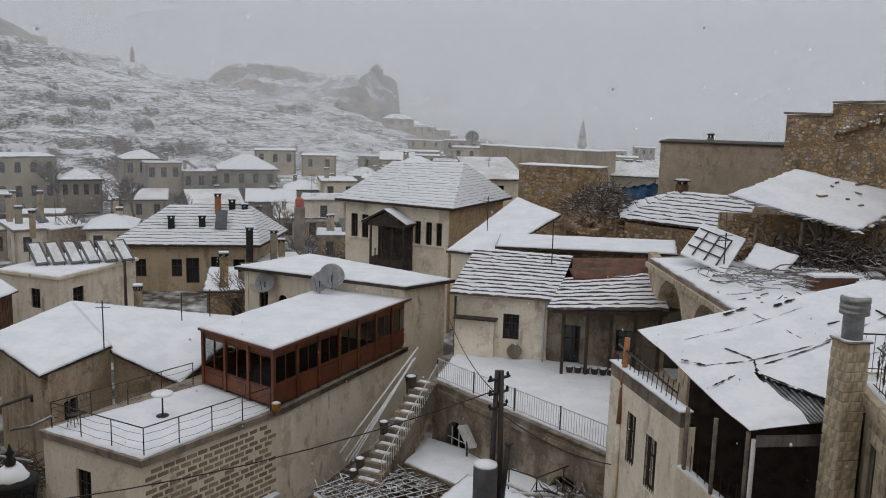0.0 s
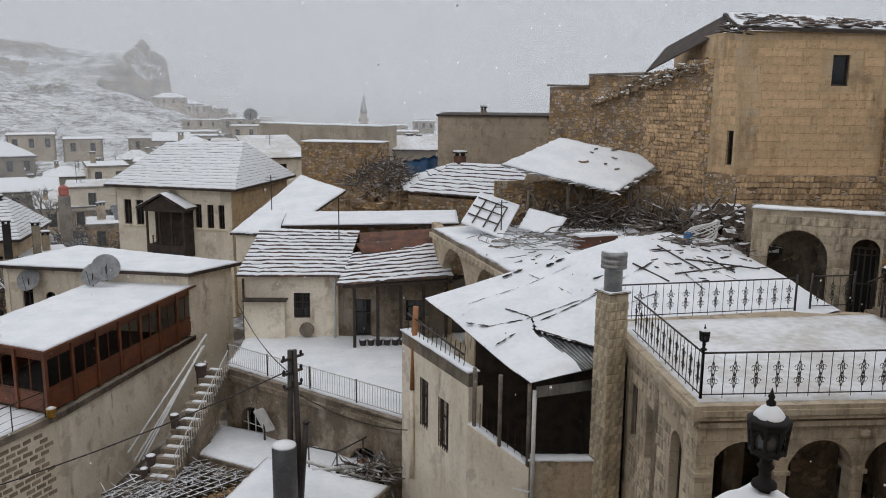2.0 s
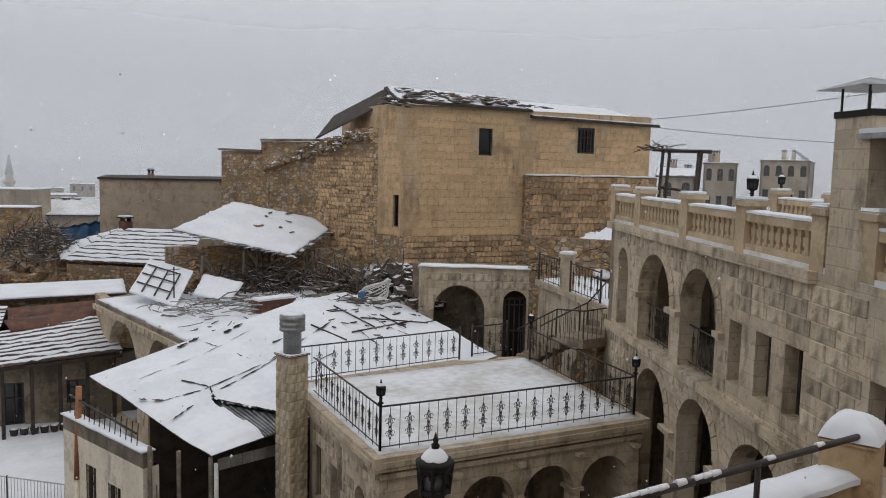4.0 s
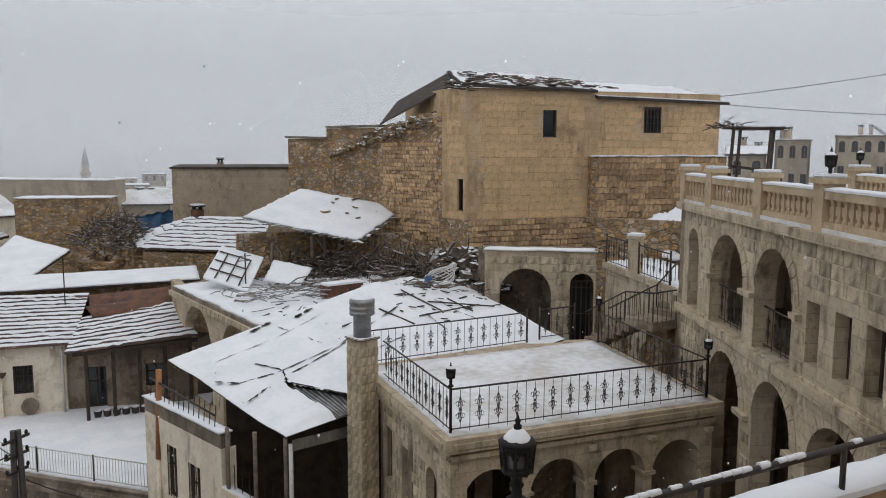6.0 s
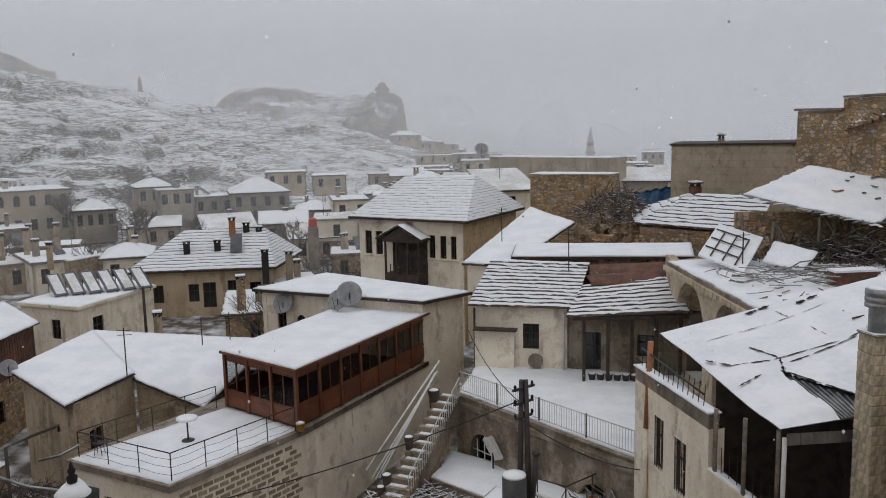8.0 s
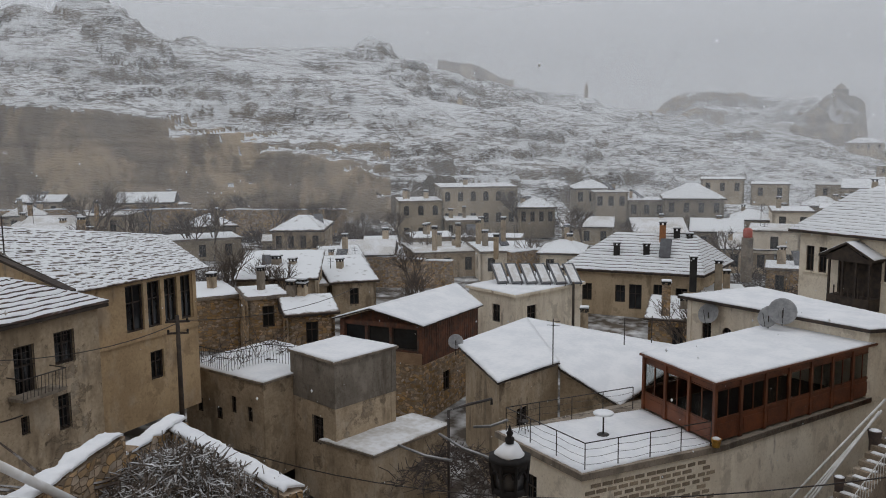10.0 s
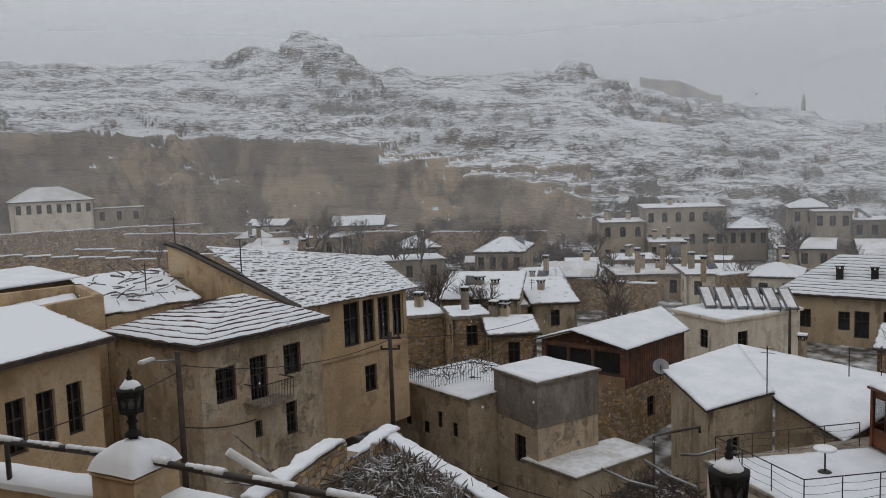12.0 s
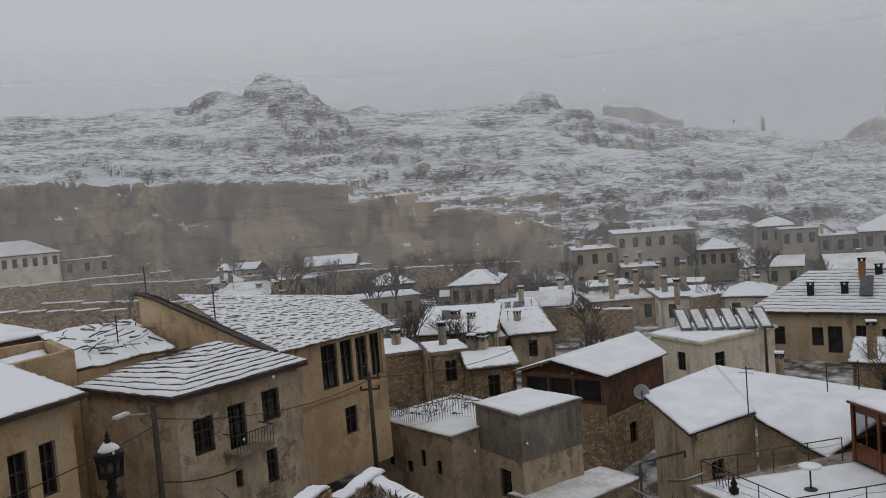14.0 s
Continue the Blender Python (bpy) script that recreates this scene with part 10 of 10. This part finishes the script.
for a, b in (((26.4, 21.3, 20.75), (27.8, 19.5, 20.75)), ((28.2, 22.3, 20.75), (29.4, 20.7, 20.75)), ((26.6, 20.9, 20.75), (28.6, 22.2, 20.75)), ((27.4, 19.8, 20.75), (29.3, 21.1, 20.75)), ((26.6, 21.1, 19.3), (27.6, 19.8, 19.1))):
    bm = bmesh.new()
    tube(bm, a, b, 0.06, 6)
    part("beam", bm, WOOD, frm)
heap("frame_vine", "bare vine over the timber frame", [(26.0, 21.6, 20.75), (27.0, 20.6, 20.75), (28.0, 21.4, 20.75), (27.0, 22.4, 20.75)], 50, 0.6, 0.018, TWIG, 0.25, 93, 0.2, "vine")
roofs = thing("neighbour_roof", (36, 20, 14), "wide flat neighbour roof deep in snow", "roof")
bm = bmesh.new()
prism(bm, [(24.5, 17.0), (29, 8), (52, 12), (40, 27), (26.8, 22.0)], 9, 17.3)
part("block", bm, FARWALL, roofs)
bm = bmesh.new()
lumpy(bm, [(24.5, 17.0, 17.31), (29, 8, 17.31), (52, 12, 17.31), (38, 27, 17.31)], 0.12, 20, 20, 0.06)
part("snow", bm, SNOW, roofs)
bush = thing("snowy_heap", (27, 15.0, 17.4), "rounded heap of firewood buried in snow", "heap")
bm = bmesh.new()
bmesh.ops.create_icosphere(bm, subdivisions=3, radius=1.0)
for v in bm.verts:
    k = 1 + 0.25 * noise.noise(v.co * 2.1)
    v.co = Vector((30.5 + 1.3 * v.co.x * k, 15.6 + 0.9 * v.co.y * k, 17.4 + max(v.co.z, -0.1) * 0.95 * k))
part("mound", bm, DEBRIS, bush)

# ---- falling flakes ----
flk = np.random.RandomState(5)
bm = bmesh.new()
for k in range(900):
    az, r = math.radians(flk.uniform(-62, 72)), 4.5 + 26 * flk.rand() ** 0.7
    c = Vector((-math.sin(az) * r, math.cos(az) * r, 20 - r * flk.uniform(-0.12, 0.45)))
    q = 0.006 + 0.007 * flk.rand()
    v = [bm.verts.new(c + Vector(d) * q) for d in ((1, 0, 0), (0, 1, 0), (-1, 0, 0), (0, -1, 0), (0, 0, 1.3), (0, 0, -1.3))]
    for i in range(4):
        bm.faces.new((v[i], v[(i + 1) % 4], v[4]))
        bm.faces.new((v[(i + 1) % 4], v[i], v[5]))
tagged(part("snowflakes", bm, SNOW), "sparse small snowflakes falling through the air", "snowflakes", kind="stuff")

# ---- plain upper floor and rear wall behind the viewer ----
ob_ = thing("own_house", (0, -2, 16), "plain rendered house front with an upper landing", "house")
bm = bmesh.new()
prism(bm, [(-9, -4.5), (8.5, -4.5), (7.6, 3.3), (2.9, 3.7), (-2.1, 3.75), (-6.9, 2.2), (-9.5, 1.2)], 16.3, 16.5)
part("terrace_floor", bm, CONCRETE, ob_)
bm = bmesh.new()
prism(bm, [(-1.3, -1.6), (1.3, -1.6), (1.3, 0.9), (-1.3, 0.9)], 18.2, 18.35)
part("landing", bm, CONCRETE, ob_)
bm = bmesh.new()
wall_bm(bm, (8.5, -1.6), (-9.0, -1.6), 8, 23, 0.4)
part("rear_wall", bm, PLASTER_YEL, ob_)


# ---- stones of the near facades, each laid by itself ----
def lay_stones(parent, a, b, z0, z1, widths, h, mats, holes=(), limit=300, seed=1, proud=0.02, jitter=0.006, skip=0.0, u_range=None):
    """Courses of separate stones a little proud of the wall; none across an opening."""
    rnd = random.Random(seed)
    rz = math.atan2(b[1] - a[1], b[0] - a[0])
    L = (Vector(b) - Vector(a)).length
    lo, hi = u_range or (0.0, L)
    kinds = []
    for k, w in enumerate(widths):
        b2 = bmesh.new()
        box(b2, (0, 0, 0), (w - 0.014, 0.08, h - 0.014))
        for v in b2.verts:
            v.co += Vector((rnd.gauss(0, jitter), 0, rnd.gauss(0, jitter)))
        bmesh.ops.bevel(b2, geom=b2.edges[:], offset=0.012, segments=1, affect="EDGES")
        mm = bpy.data.meshes.new("stone")
        b2.to_mesh(mm)
        b2.free()
        mm.materials.append(mats)
        kinds.append((w, mm))
    made, z = 0, z0 + h / 2
    while z < z1 - h / 2 + 0.01 and made < limit:
        u = lo + rnd.uniform(-0.2, 0.0)
        while u < hi and made < limit:
            w, mm = rnd.choice(kinds)
            c = u + w / 2
            u += w
            if c - w / 2 < lo or c + w / 2 > hi or rnd.random() < skip:
                continue
            bad = False
            for q in holes:
                if c + w / 2 > q[0] - 0.03 and c - w / 2 < q[1] + 0.03 and z + h / 2 > q[2] - 0.03 and z - h / 2 < q[3] + 0.03:
                    if len(q) > 4 and q[4]:
                        r = (q[1] - q[0]) / 2
                        m, sp = (q[0] + q[1]) / 2, q[3] - r
                        if z - h / 2 > sp and min(math.hypot(c + s * w / 2 - m, z - h / 2 - sp) for s in (-1, 0, 1)) > r + 0.34:
                            continue
                    bad = True
            if bad:
                continue
            o = new("stone", mm)
            o.parent = parent
            o.matrix_parent_inverse = Matrix.Translation(-parent.location)
            o.matrix_basis = Matrix.Translation(on_wall(a, b, c, z, 0.04 - proud + rnd.gauss(0, 0.004))) @ Matrix.Rotation(rz, 4, "Z")
            made += 1
        z += h


CUT = shade("pale_cut_stone", (0.67, 0.565, 0.42), (0.47, 0.385, 0.275), 1.5, 0.92, 0.5, 13, spots=0.55, spot_col=(0.17, 0.135, 0.095), vary=0.3)
CUT_TAN = shade("tan_cut_stone", (0.70, 0.49, 0.285), (0.57, 0.39, 0.22), 1.0, 0.92, 0.3, 12, spots=0.25, spot_col=(0.24, 0.165, 0.10), vary=0.1)
FIELD = shade("field_stone", (0.65, 0.445, 0.255), (0.40, 0.265, 0.15), 1.5, 0.95, 0.5, 14, spots=0.4, spot_col=(0.15, 0.115, 0.085), vary=0.35)
for m in (CUT, CUT_TAN, FIELD):
    weather(m, 0.85 if m is CUT else 0.65, 0.6, (0.26, 0.22, 0.18))
lay_stones(wing, WA, WB, 11.6, 18.2, (0.5, 0.62, 0.75, 0.42), 0.30, CUT, wh_holes, 300, 1, 0.014, u_range=(0.0, 13.0))
lay_stones(tw, TE, TA, 9.8, 13.2, (0.4, 0.5, 0.6), 0.28, CUT, [(0.25, 1.0, 11.0, 12.55), (1.75, 2.5, 11.0, 12.45), (3.5, 4.2, 10.8, 12.6, 1)], 140, 2, 0.014)
lay_stones(tw, TA, TB, 11.4, 13.2, (0.4, 0.5, 0.6), 0.28, CUT, [(0.3, 1.75, 9.2, 12.85, 1), (2.0, 3.45, 9.2, 12.85, 1), (3.7, 5.15, 9.2, 12.85, 1), (5.35, 6.85, 9.2, 12.85, 1)], 100, 3, 0.014)
lay_stones(big, BG[1], BG[2], 16.6, 22.6, (0.6, 0.75, 0.9, 1.05), 0.36, CUT_TAN, [(4.0, 4.75, 20.45, 21.75)], 150, 4, 0.012)
lay_stones(big, BG[2], BG[3], 19.6, 22.3, (0.6, 0.75, 0.9, 1.05), 0.36, CUT_TAN, [(3.0, 4.0, 20.7, 22.0)], 80, 5, 0.012)
lay_stones(big, BG[0], BG[1], 16.6, 22.6, (0.4, 0.55, 0.7), 0.36, CUT_TAN, [(1.2, 1.65, 17.0, 18.5)], 60, 6, 0.012)
lay_stones(aw, QA, QB, 12.0, 15.8, (0.4, 0.55, 0.65), 0.3, CUT, [(0.6, 2.7, 10.5, 15.1, 1), (3.45, 4.4, 11.0, 14.95, 1)], 80, 7, 0.014)
lay_stones(ru, (20.0, 37.6), (21.2, 33.4), 15.2, 20.2, (0.22, 0.32, 0.42, 0.5), 0.2, FIELD, [], 290, 8, 0.03, 0.02, 0.12)
lay_stones(base, (21.2, 31.45), (27.8, 30.0), 15.0, 16.6, (0.3, 0.4, 0.55), 0.26, FIELD, [], 120, 9, 0.04, 0.02, 0.08)
lay_stones(base, (27.7, 30.05), (35.2, 28.0), 16.2, 19.5, (0.35, 0.5, 0.65), 0.3, FIELD, [], 170, 10, 0.04, 0.025, 0.08)


# ---- black pipe frame and loose pipes in the lane by the low house ----
pf = thing("bent_pipe", (-14.9, 25.27, 8.83), "bent black pipe standing in the lane", "pipe")
bm = bmesh.new()
path_tube(bm, [(-14.9, 25.27, 5.0), (-14.89, 25.28, 10.04), (-14.57, 26.25, 10.05), (-14.18, 27.36, 10.01), (-14.18, 27.36, 9.79)], 0.055, 8)
part("pipe", bm, IRON, pf)
for p0, p1 in (((-13.84, 25.29, 9.6), (-12.4, 25.12, 10.16)), ((-14.68, 24.24, 9.52), (-12.44, 23.76, 9.25)), ((-15.92, 23.46, 9.14), (-13.79, 23.6, 8.93))):
    lp = thing("loose_pipe", p0, "long pale pipe propped across the lane", "pipe", "loose pipes")
    bm = bmesh.new()
    path_tube(bm, [p0, tuple((m + n_) / 2 - (0.1 if q == 2 else 0) for q, (m, n_) in enumerate(zip(p0, p1))), p1], 0.05, 8)
    part("pipe", bm, METAL, lp)
